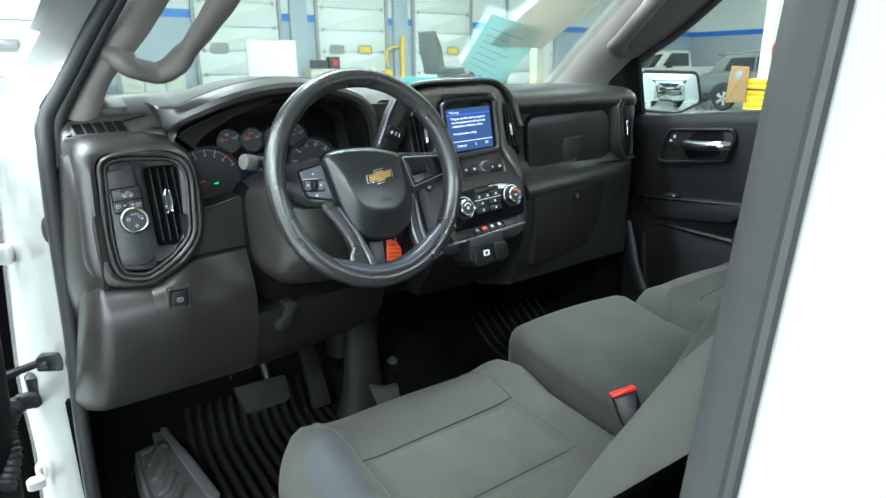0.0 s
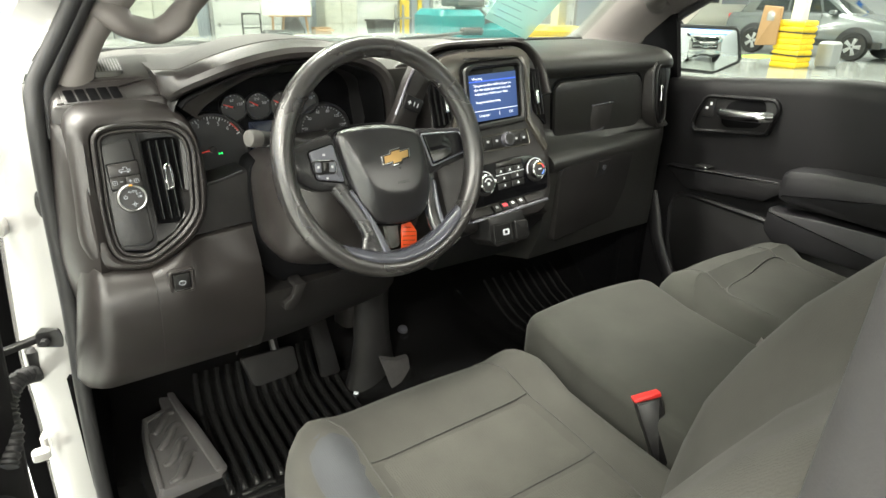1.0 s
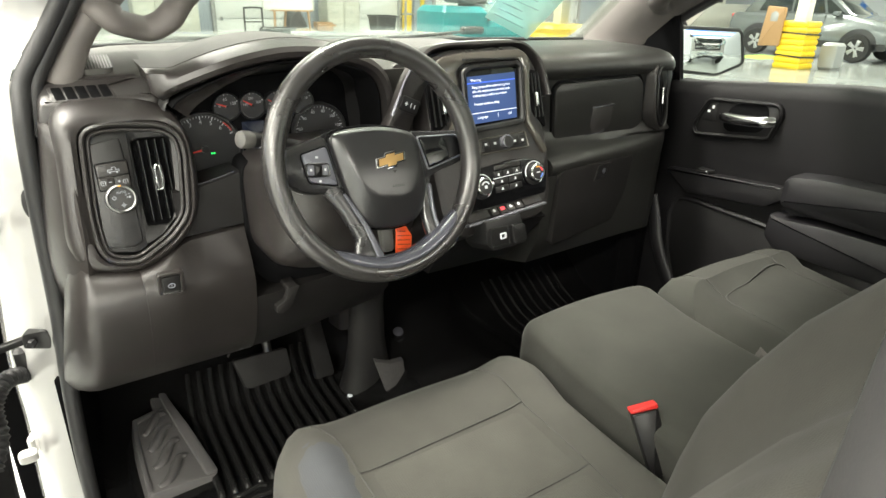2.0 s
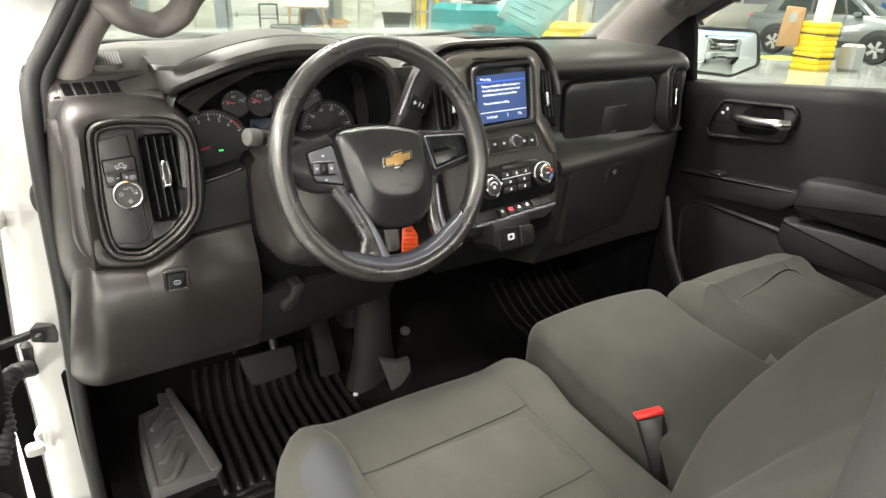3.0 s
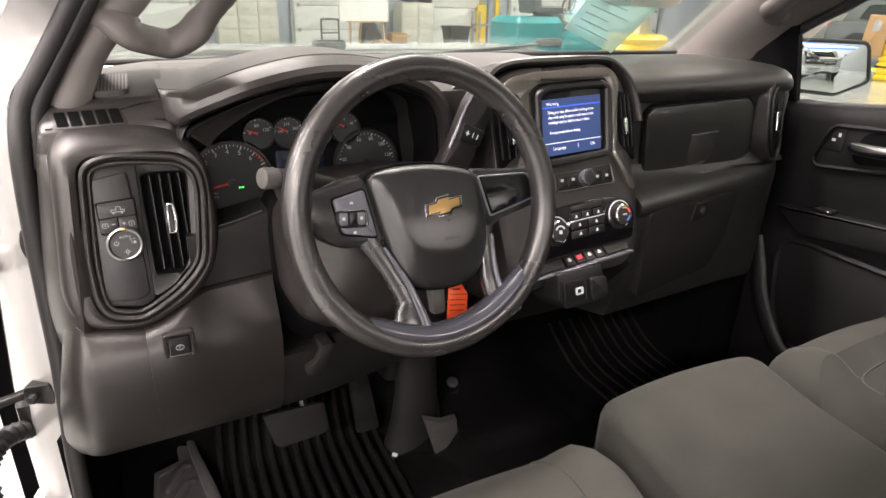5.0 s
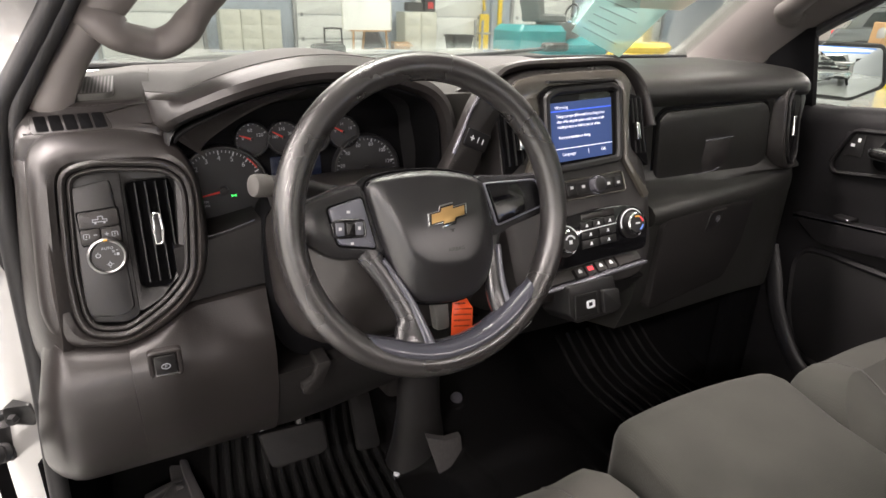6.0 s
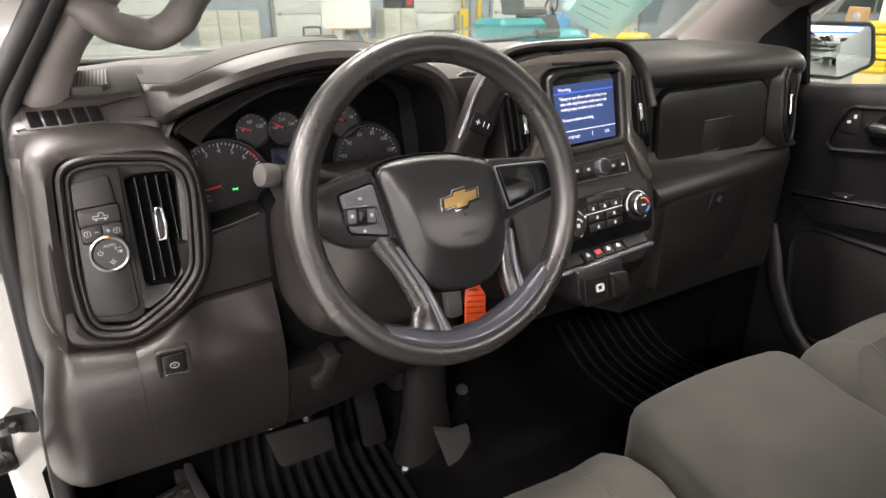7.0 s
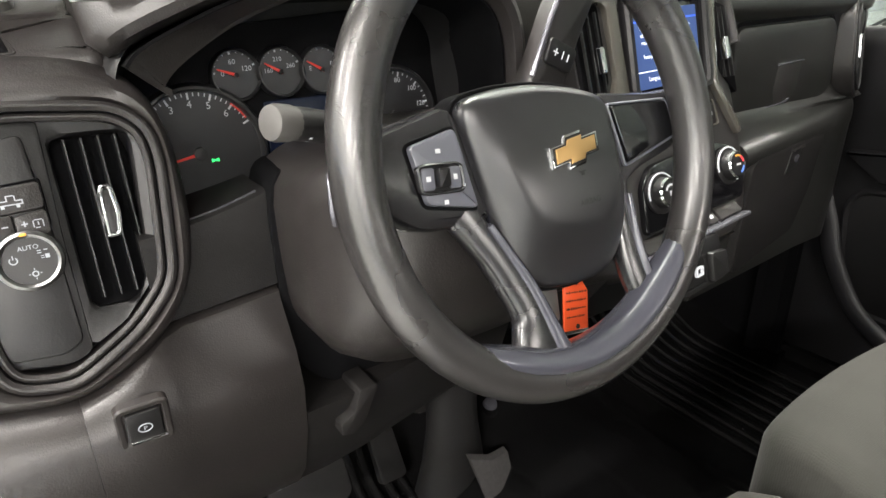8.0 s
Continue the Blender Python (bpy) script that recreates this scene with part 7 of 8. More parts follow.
# mirror sail: black triangle
part("mirror_sail", slab([[(0.730, 0.31, 1.38), (0.736, 0.148, 1.355)], [(0.733, 0.276, 1.456), (0.737, 0.166, 1.44)], [(0.735, 0.200, 1.519), (0.737, 0.184, 1.523)]], (0.03, 0.01, 0)), DEEP, pdoor, "black corner cover of the door window")
# right pillar trim
ra = smooth_path([(0.735, 0.62, 1.40), (0.770, 0.588, 1.436), (0.722, 0.395, 1.566), (0.700, 0.288, 1.638), (0.66, 0.10, 1.76), (0.62, -0.08, 1.88)], 4)
rb = smooth_path([(0.728, 0.33, 1.385), (0.735, 0.295, 1.436), (0.740, 0.192, 1.522), (0.740, 0.066, 1.596), (0.71, -0.12, 1.72), (0.67, -0.30, 1.84)], 4)
rows = []
for a, b in zip(ra, rb):
    m = a.lerp(b, 0.5) + Vector((-0.045, -0.02, 0.0))
    rows.append([a, a.lerp(m, 0.5) + Vector((-0.010, -0.004, 0)), m, m.lerp(b, 0.5) + Vector((-0.008, -0.004, 0)), b, b + Vector((0.03, 0, 0))])
rpt = part("pillar_trim", slab(rows, (0.03, 0.02, 0.015)), PILLAR, truck, "grey grained plastic pillar trim")
rh = smooth_path([(0.700, 0.225, 1.548), (0.668, 0.205, 1.556), (0.640, 0.14, 1.596), (0.618, 0.055, 1.658), (0.604, -0.03, 1.72), (0.61, -0.10, 1.765), (0.65, -0.14, 1.78)], 6)
part("grab_handle", tube(rh, [0.036, 0.034, 0.032] + [0.029] * (len(rh) - 4) + [0.032], 14, flat=0.75, up=(-0.4, -0.5, 0.7)), PILLAR, rpt, "grey moulded grab handle")
part("pillar_seal", tube([Vector(b) + Vector((0.015, -0.012, -0.004)) for b in rb[2:]], 0.011, 8), RUBBER, truck)
part("outer_pillar", slab([[Vector(a) + Vector((0.06, 0.03, 0.01)), Vector(b) + Vector((0.075, 0.03, 0.01))] for a, b in zip(ra, rb)], (0.0, 0.02, 0.02)), WHITE, truck)

# door mirror
mir = thing("door_mirror", (1.10, 0.36, 1.30), "black door mirror showing the workshop behind", "mirror")
MR = axes((1.115, 0.335, 1.412), (0.94, -0.342, 0), (0.0, 0.0, 1))
mpts = [(-0.122, 0.062), (-0.110, 0.074), (0.106, 0.068), (0.122, 0.056), (0.150, -0.034), (0.140, -0.052), (0.048, -0.086), (-0.085, -0.074), (-0.106, -0.062)]
mp = round_poly(mpts, 0.014, 4)
secs = [lift(inset(mp, 0.03), MR, -0.12), lift(inset(mp, 0.008), MR, -0.08), lift(mp, MR, -0.03), lift(mp, MR, 0.004), lift(inset(mp, 0.004), MR, 0.009), lift(inset(mp, 0.011), MR, 0.009), lift(inset(mp, 0.013), MR, 0.003)]
part("mirror_housing", loft(secs), BLACK, mir)
part("mirror_arm", beam((0.80, 0.30, 1.345), (0.97, 0.36, 1.375), 0.06, 0.05, 0.015), BLACK, mir)

# convex glass
secs = []
gp = inset(mp, 0.010)
for k in (1.0, 0.85, 0.7, 0.55, 0.4, 0.25, 0.1):
    secs.append([MR @ Vector((p.x * k, p.y * k, 0.012 - (1.05 * p.x ** 2 + 1.25 * p.y ** 2) * k * k / (2 * 1.4))) for p in gp])
secs.insert(0, [MR @ Vector((p.x, p.y, -0.010)) for p in gp])
part("mirror_glass", loft(secs), MIRROR, mir, "slightly convex silvered glass", 60)

# ---------------------------------------------------------------- open driver door
ddoor = thing("driver_door", (-0.96, 0.0, 0.50), "open white driver door with dark inner trim", "door")
do = smooth_path([(-0.900, 0.12, 1.36), (-0.898, 0.12, 1.333), (-0.897, 0.12, 1.274), (-0.902, 0.12, 1.186), (-0.907, 0.12, 1.101), (-0.911, 0.12, 1.011), (-0.917, 0.12, 0.914), (-0.926, 0.12, 0.786), (-0.93, 0.12, 0.60)], 3)
rows = [[p + Vector((-0.006, 0.03, 0)), p, p + Vector((-0.012, -0.020, 0)), p + Vector((-0.06, -0.08, 0)), p + Vector((-0.30, -0.20, 0.0)), p + Vector((-0.85, -0.40, 0))] for p in do]
part("door_trim", slab(rows, (-0.01, 0.03, 0)), DOORT, ddoor, "dark grained inner door trim")
part("trim_top", tube([Vector(rows[0][i]) + Vector((0, 0.012, 0.012)) for i in range(2, 6)], 0.026, 10), DOORT, ddoor)
es = smooth_path([(-0.893, 0.165, 1.36), (-0.893, 0.16, 1.296), (-0.894, 0.16, 1.234), (-0.899, 0.16, 1.159), (-0.905, 0.16, 1.071), (-0.911, 0.16, 0.976), (-0.917, 0.16, 0.863), (-0.925, 0.16, 0.753), (-0.93, 0.16, 0.58)], 3)
part("door_shell", slab([[p + Vector((-0.006, 0, 0)), p + Vector((-0.014, 0.010, 0)), p + Vector((-0.10, 0.0, 0)), p + Vector((-0.88, -0.34, 0))] for p in es], (-0.004, -0.012, 0)), WHITE, ddoor, "white painted door shell edge")
part("edge_seal", tube([p + Vector((-0.004, -0.012, 0)) for p in es], 0.005, 8), RUBBER, ddoor)
SPK = axes((-1.04, 0.035, 0.70), (-0.85, -0.40, 0), (0, 0, 1))
part("door_speaker", frame_ring([(0.13 * math.cos(i * 0.3927), 0.13 * math.sin(i * 0.3927)) for i in range(16)], SPK, -0.02, 0.02, 0.014, 0.03, 0.006), DOORG, ddoor)
part("map_pocket", plate([(-0.08, -0.06), (0.50, -0.06), (0.50, 0.08), (-0.02, 0.10), (-0.08, 0.06)], axes((-1.10, 0.02, 0.90), (-0.85, -0.40, 0), (0, 0, 1)), -0.03, 0.02, 0.03, 0.01), DOORT, ddoor)

# ---------------------------------------------------------------- stickers on the windscreen
def wpt(x, z):
    return Vector(ws(x, z)) + Vector((0, -0.008, -0.004))


st1 = thing("window_sticker", (0.40, 0.45, 1.45), "pale green printed sheet on the windscreen", "sticker")
A, B, C_, D_ = wpt(0.298, 1.505), wpt(0.262, 1.635), wpt(0.50, 1.60), wpt(0.52, 1.44)
part("sheet", loft([[A, B, C_, D_], [p + Vector((0, -0.0008, -0.0004)) for p in (A, B, C_, D_)]]), sheet_mat("pale_green_film", (0.55, 0.80, 0.76), 0.45), st1)
bm = bmesh.new()
for i in range(7):
    a, b = A.lerp(B, 0.12 + i * 0.11), D_.lerp(C_, 0.12 + i * 0.11)
    p, q = a.lerp(b, 0.10), a.lerp(b, 0.75 - 0.12 * (i % 3))
    u = (B - A).normalized() * 0.0035
    o = Vector((0, -0.0016, -0.0008))
    loft([[p + o, q + o, q + u + o, p + u + o], [p + o * 1.4, q + o * 1.4, q + u + o * 1.4, p + u + o * 1.4]], bm=bm)
part("print_lines", bm, sheet_mat("grey_print", (0.35, 0.45, 0.45), 0.4), st1)
st2 = thing("window_sticker", (0.42, 0.40, 1.55), "large cream paper sheet on the windscreen", "sticker")
A, B, C_, D_ = wpt(0.335, 1.560), wpt(0.395, 1.70), wpt(0.62, 1.72), wpt(0.545, 1.555)
part("sheet", loft([[A, B, C_, D_], [p + Vector((0, -0.0008, -0.0004)) for p in (A, B, C_, D_)]]), sheet_mat("cream_film", (0.72, 0.70, 0.60), 0.35), st2)

# ---------------------------------------------------------------- workshop
FLOORM = mat("sealed_concrete", (0.38, 0.395, 0.38), 0.16, var=0.10, scale=0.9, coat=0.15, rvar=0.06)
WALLW = mat("white_wall_paint", (0.74, 0.76, 0.73), 0.6, var=0.03, scale=1.5, bump=0.1, bscale=60)
WALLB = mat("blue_grey_wall_paint", (0.40, 0.46, 0.53), 0.6, var=0.04, scale=1.2, bump=0.1, bscale=60)
WALLG = mat("grey_wall_paint", (0.46, 0.48, 0.50), 0.6, var=0.04, scale=1.2, bump=0.1, bscale=60)
STRIPE = mat("blue_stripe_paint", (0.03, 0.20, 0.72), 0.5, var=0.05, scale=3)
DOORW = mat("white_door_panel", (0.78, 0.80, 0.77), 0.45, var=0.03, scale=2)
STEELG = mat("grey_steel", (0.35, 0.36, 0.36), 0.45, metal=0.3, var=0.1, scale=8)
DARKST = mat("dark_steel_tube", (0.07, 0.07, 0.075), 0.45, var=0.1)
YEL = mat("yellow_plastic", (0.86, 0.60, 0.02), 0.40, var=0.07, scale=8)
TEAL = mat("teal_plastic", (0.015, 0.32, 0.34), 0.38, var=0.08, scale=6)
GREYV = mat("grey_vinyl", (0.16, 0.17, 0.17), 0.6, var=0.08, scale=12)
CARD = mat("brown_cardboard", (0.42, 0.25, 0.12), 0.85, var=0.12, scale=10)
WOODM = mat("pine_wood", (0.45, 0.27, 0.13), 0.6, var=0.2, scale=25)
CREAM = mat("cream_steel", (0.62, 0.62, 0.54), 0.45, var=0.05, scale=6)
BLACKP = mat("black_bin_plastic", (0.02, 0.021, 0.023), 0.5, var=0.15)
TYRE = mat("tyre_rubber", (0.018, 0.018, 0.018), 0.75, var=0.2, scale=30)
SUVP = mat("grey_car_paint", (0.155, 0.170, 0.172), 0.25, metal=0.35, var=0.03, coat=0.6)
CARG = mat("dark_car_glass", (0.02, 0.025, 0.025), 0.05, coat=0.3)
PALEGOLD = mat("pale_car_paint", (0.55, 0.54, 0.47), 0.3, metal=0.2, var=0.03, coat=0.5)
LIME = mat("lime_floor_tape", (0.45, 0.75, 0.12), 0.5)
REDP = mat("red_plastic", (0.6, 0.03, 0.03), 0.35)

X0, X1, Y0, Y1 = -9.0, 25.0, -14.0, 16.0
solid("floor", box(((X0 + X1) / 2, (Y0 + Y1) / 2, GZ - 0.1), (X1 - X0 + 1, Y1 - Y0 + 1, 0.2), 0.01), FLOORM, "glossy sealed pale concrete floor", "floor")
solid("ceiling", box(((X0 + X1) / 2, (Y0 + Y1) / 2, CEIL + 0.1), (X1 - X0 + 1, Y1 - Y0 + 1, 0.2), 0.01), WALLW, "white painted ceiling", "ceiling")


def wall(name, c, s, m, label):
    return solid(name, box(c, s, 0.005), m, label, "wall")


ZS = 2.74      # underside of the blue stripe
for nm, c, s in (("wall_north", ((X0 + X1) / 2, Y1 + 0.1, 0), (X1 - X0, 0.2, 0)), ("wall_east", (X1 + 0.1, (Y0 + Y1) / 2, 0), (0.2, Y1 - Y0, 0)), ("wall_south", ((X0 + X1) / 2, Y0 - 0.1, 0), (X1 - X0, 0.2, 0)), ("wall_west", (X0 - 0.1, (Y0 + Y1) / 2, 0), (0.2, Y1 - Y0, 0))):
    # Unseen west wall is white, not grey, to bounce light into the cab.
    wall(nm, (c[0], c[1], (GZ + ZS) / 2), (s[0], s[1], ZS - GZ), WALLB if nm == "wall_north" else (WALLW if nm == "wall_west" else WALLG), "painted lower part of the workshop wall")
    wall(nm, (c[0], c[1], ZS + 0.10), (s[0], s[1], 0.20), STRIPE, "bright blue painted wall stripe")
    wall(nm, (c[0], c[1], (ZS + 0.20 + CEIL) / 2), (s[0], s[1], CEIL - ZS - 0.20), WALLW, "white painted upper wall")


def dock_door(x0, x1, h=3.6):
    """A white sectional door with small windows, proud of the wall."""
    d = thing("dock_door", ((x0 + x1) / 2, Y1 - 0.02, GZ), "white sectional dock door with small rounded windows", "door", "dock doors")
    M = axes((x0, Y1, GZ), (1, 0, 0), (0, 0, 1))
    w = x1 - x0
    for i in range(6):
        part("door_panel", plate(rect(0.0, i * h / 6 + 0.008, w, (i + 1) * h / 6 - 0.008), M, 0.0, 0.07, 0.01, 0.012), DOORW, d)
    for u in (w * 0.24, w * 0.67):
        wn = part("door_window", frame_ring(rect(u - 0.24, 1.73, u + 0.24, 2.00), M, 0.06, 0.10, 0.045, 0.09, 0.012), STEELG, d, "small rounded window")
        part("window_pane", plate(rect(u - 0.20, 1.77, u + 0.20, 1.96), M, 0.06, 0.085, 0.06, 0.004), WHITE if u < w * 0.5 else YEL, wn)
    for u in (-0.06, w + 0.06):
        part("door_track", box((u, h / 2, 0.05), (0.09, h, 0.10), 0.01, M), STEELG, d)
    for i in range(1, 6):
        for u in (0.12, w - 0.12):
            part("door_hinge", box((u, i * h / 6, 0.075), (0.07, 0.10, 0.02), 0.005, M), STEELG, d)
    return d


for a, b in ((3.55, 5.70), (6.90, 9.05), (10.15, 12.3), (-1.0, 1.2), (14.0, 16.2)):
    dock_door(a, b)
# pilasters with a yellow post guard
for x in (6.30, 9.60):
    solid("pilaster", box((x, Y1 - 0.05, (GZ + 4.5) / 2), (0.5, 0.14, 4.5 - GZ), 0.01), WALLB, "pale blue painted pilaster", "wall")
yg = thing("yellow_post_guard", (9.55, 15.75, GZ), "yellow guard on a dock door post", "guard")
part("guard", box((9.55, 15.76, 1.29), (0.13, 0.08, 2.28), 0.03), YEL, yg)
part("guard_hook", tube(smooth_path([(9.4, 15.78, 2.1), (9.1, 15.7, 2.08), (8.95, 15.72, 1.9), (9.0, 15.72, 1.55)], 5), 0.04, 8), YEL, yg)
part("guard_foot", box((9.0, 15.72, 0.80), (0.3, 0.1, 1.30), 0.05), YEL, yg)

# whiteboard on an easel
ez = thing("easel", (4.60, 13.5, GZ), "wooden easel holding a white board", "easel")
for x, dx in ((4.25, -0.10), (4.95, 0.10)):
    part("easel_leg", beam((x + dx, 13.35, GZ), (x, 13.52, 1.85), 0.05, 0.03), WOODM, ez)
part("easel_leg", beam((4.6, 14.1, GZ), (4.6, 13.55, 1.85), 0.05, 0.03), WOODM, ez)
part("easel_bar", beam((4.1, 13.42, 1.05), (5.1, 13.42, 1.05), 0.06, 0.03), WOODM, ez)
wb = thing("whiteboard", (4.55, 13.4, 1.07), "plain white board standing on an easel", "board")
part("board", plate(rect(3.96, 1.07, 5.12, 2.12), FX(13.42), -0.02, 0.0, 0.03, 0.004), mat("white_board_enamel", (0.82, 0.83, 0.80), 0.3, var=0.02), wb)
part("board_frame", frame_ring(rect(3.94, 1.05, 5.14, 2.14), FX(13.42), -0.022, 0.012, 0.022, 0.03, 0.004), CREAM, wb)
# step frame, filing cabinets, bin, shelf, boxes
dl = thing("hand_truck", (4.04, 14.5, GZ), "dark tubular hand truck standing upright", "hand truck")
part("frame", tube(smooth_path([(3.83, 14.5, GZ), (3.83, 14.5, 0.97), (3.88, 14.5, 1.06), (4.21, 14.5, 1.06), (4.26, 14.5, 0.97), (4.26, 14.5, GZ)], 4), 0.022, 8), DARKST, dl)
for z in (0.75, 0.47, 0.25):
    part("rung", tube([(3.83, 14.5, z), (4.26, 14.5, z)], 0.016, 8), DARKST, dl)
part("toe_plate", box((4.04, 14.35, GZ + 0.01), (0.46, 0.3, 0.015), 0.004), DARKST, dl)


def cabinet(x, y, w=0.46, d=0.6, h=1.32, z=GZ, label="cream steel filing cabinet with four drawers"):
    c = thing("filing_cabinet", (x, y, z), label, "cabinet", "filing cabinets")
    part("body", box((x, y, z + h / 2), (w, d, h), 0.01), CREAM, c)
    M = axes((x, y - d / 2, z), (1, 0, 0), (0, 0, 1))
    for i in range(4):
        dr = part("drawer", plate(rect(-w / 2 + 0.02, 0.06 + i * (h - 0.08) / 4, w / 2 - 0.02, 0.04 + (i + 1) * (h - 0.08) / 4), M, 0.0, 0.02, 0.008, 0.004), CREAM, c)
        part("pull", plate(rect(-0.05, 0.19 + i * (h - 0.08) / 4, 0.05, 0.215 + i * (h - 0.08) / 4), M, 0.018, 0.035, 0.004, 0.004), STEELG, dr)
    return c


for i in range(2):
    cabinet(6.35 + i * 0.47, 15.2)
for i in range(3):
    cabinet(1.75 + i * 0.47, 15.3, h=1.30)
sh = thing("storage_box", (6.45, 15.1, 1.48), "dark storage box on a filing cabinet", "box")
part("body", box((6.45, 15.1, 1.60), (0.42, 0.3, 0.22), 0.02), BLACKP, sh)
sh = thing("coffee_machine", (6.95, 15.1, 1.48), "dark and red machine on a filing cabinet", "appliance")
part("body", box((6.88, 15.1, 1.64), (0.30, 0.3, 0.32), 0.02), BLACKP, sh)
part("front", box((6.88, 14.94, 1.64), (0.16, 0.03, 0.16), 0.01), REDP, sh)
tb_ = thing("trash_bin", (7.36, 14.2, GZ), "tall black plastic bin", "bin")
part("bin_body", loft([lift(round_poly(rect(-0.22, -0.2, 0.22, 0.2), 0.06, 3), Matrix.Translation((7.36, 14.2, 0)), GZ), lift(round_poly(rect(-0.30, -0.27, 0.30, 0.27), 0.06, 3), Matrix.Translation((7.36, 14.2, 0)), 0.90)]), BLACKP, tb_)
part("bin_rim", frame_ring(rect(-0.33, -0.30, 0.33, 0.30), Matrix.Translation((7.36, 14.2, 0)), 0.89, 0.94, 0.05, 0.07, 0.01), BLACKP, tb_)
sf = thing("steel_shelf", (8.75, 14.8, GZ), "grey steel shelf rack", "shelf")
for x in (8.3, 9.2):
    for y in (14.6, 15.0):
        part("post", beam((x, y, GZ), (x, y, 1.30), 0.05, 0.05), STEELG, sf)
for z in (0.45, 0.95):
    part("board", box((8.75, 14.8, z), (0.95, 0.45, 0.04), 0.008), STEELG, sf)
for cx, cy, w, h, tilt in ((5.35, 14.3, 0.5, 0.45, 10), (5.65, 14.1, 0.4, 0.62, -8)):
    bx = thing("cardboard_box", (cx, cy, GZ), "open brown cardboard box", "box", "boxes by the easel")
    M = pose(cx, cy, GZ, 0, 0, tilt)
    part("box_body", box((0, 0, h / 2), (w, 0.4, h), 0.005, M), CARD, bx)
    part("box_flap", box((0, -0.28, h + 0.02), (w, 0.2, 0.008), 0.002, M @ pose(0, 0, 0, 12)), CARD, bx)
cl_ = thing("dark_coat", (5.2, 14.9, GZ), "dark folded tarpaulin against the wall", "tarpaulin")
part("cloth", loft([lift(round_poly([(-0.35, 0), (0.3, 0), (0.36, 0.5), (0.1, 0.95), (-0.25, 0.8)], 0.1, 3), FX(14.9) @ pose(5.2, GZ, 0), 0.0), lift(round_poly([(-0.25, 0), (0.2, 0), (0.26, 0.4), (0.05, 0.85), (-0.15, 0.7)], 0.1, 3), FX(14.9) @ pose(5.2, GZ, 0), 0.2)]), DARKST, cl_)
fl_ = thing("dark_flag", (7.25, 15.5, 0.6), "dark folded sheet hanging on the wall", "sheet")
part("sheet", plate([(0, -0.5), (0.10, 0.45), (0.0, 0.95), (-0.02, 0.5)], FX(15.4) @ pose(7.2, 0.65, 0), 0, 0.03, 0.02, 0.01), DARKST, fl_)

# ride-on floor scrubber
sc = thing("floor_scrubber", (6.6, 9.2, GZ), "teal ride-on floor scrubber with a grey seat", "machine")
part("tank", box((6.15, 9.2, 0.83), (1.05, 1.0, 0.98), 0.10), TEAL, sc)
part("recovery_tank", box((7.15, 9.2, 0.72), (1.1, 0.95, 0.8), 0.14), TEAL, sc)
part("hood", loft([lift(round_poly(rect(-0.35, -0.4, 0.42, 0.4), 0.1, 3), Matrix.Translation((6.75, 9.2, 0)), 0.6), lift(round_poly(rect(-0.26, -0.34, 0.3, 0.34), 0.14, 3), Matrix.Translation((6.72, 9.2, 0)), 1.36)]), GREYV, sc)
part("seat_cushion", box((6.45, 9.2, 1.44), (0.62, 0.6, 0.14), 0.06), GREYV, sc)
M = pose(6.22, 9.2, 1.46, 0, -14, 0)
part("seat_back", loft([lift(round_poly(rect(-0.07, -0.29, 0.07, 0.29), 0.05, 3), M, 0.0), lift(round_poly(rect(-0.08, -0.31, 0.08, 0.31), 0.05, 3), M, 0.4), lift(round_poly(rect(-0.05, -0.24, 0.05, 0.24), 0.04, 3), M, 0.72)]), GREYV, sc)
part("steering_post", tube([(7.3, 9.2, 1.1), (7.1, 9.2, 1.5)], 0.03, 8), DARKST, sc)
part("hand_wheel", tube([Vector((7.08, 9.2, 1.52)) + Vector((0.05 * math.sin(a), 0.18 * math.cos(a), 0.17 * math.sin(a))) for a in np.linspace(0, 2 * math.pi, 18, endpoint=False)], 0.018, 6, closed=True), DARKST, sc)
for y in (8.75, 9.65):
    part("scrubber_wheel", revolve([(0.02, -0.06), (0.16, -0.06), (0.17, 0.0), (0.16, 0.06), (0.02, 0.06)], axes((6.0, y, GZ + 0.17), (1, 0, 0), (0, 0, 1)), 20), TYRE, sc)
part("scrubber_wheel", revolve([(0.02, -0.06), (0.16, -0.06), (0.17, 0.0), (0.16, 0.06), (0.02, 0.06)], axes((7.4, 9.2, GZ + 0.17), (1, 0, 0), (0, 0, 1)), 20), TYRE, sc)

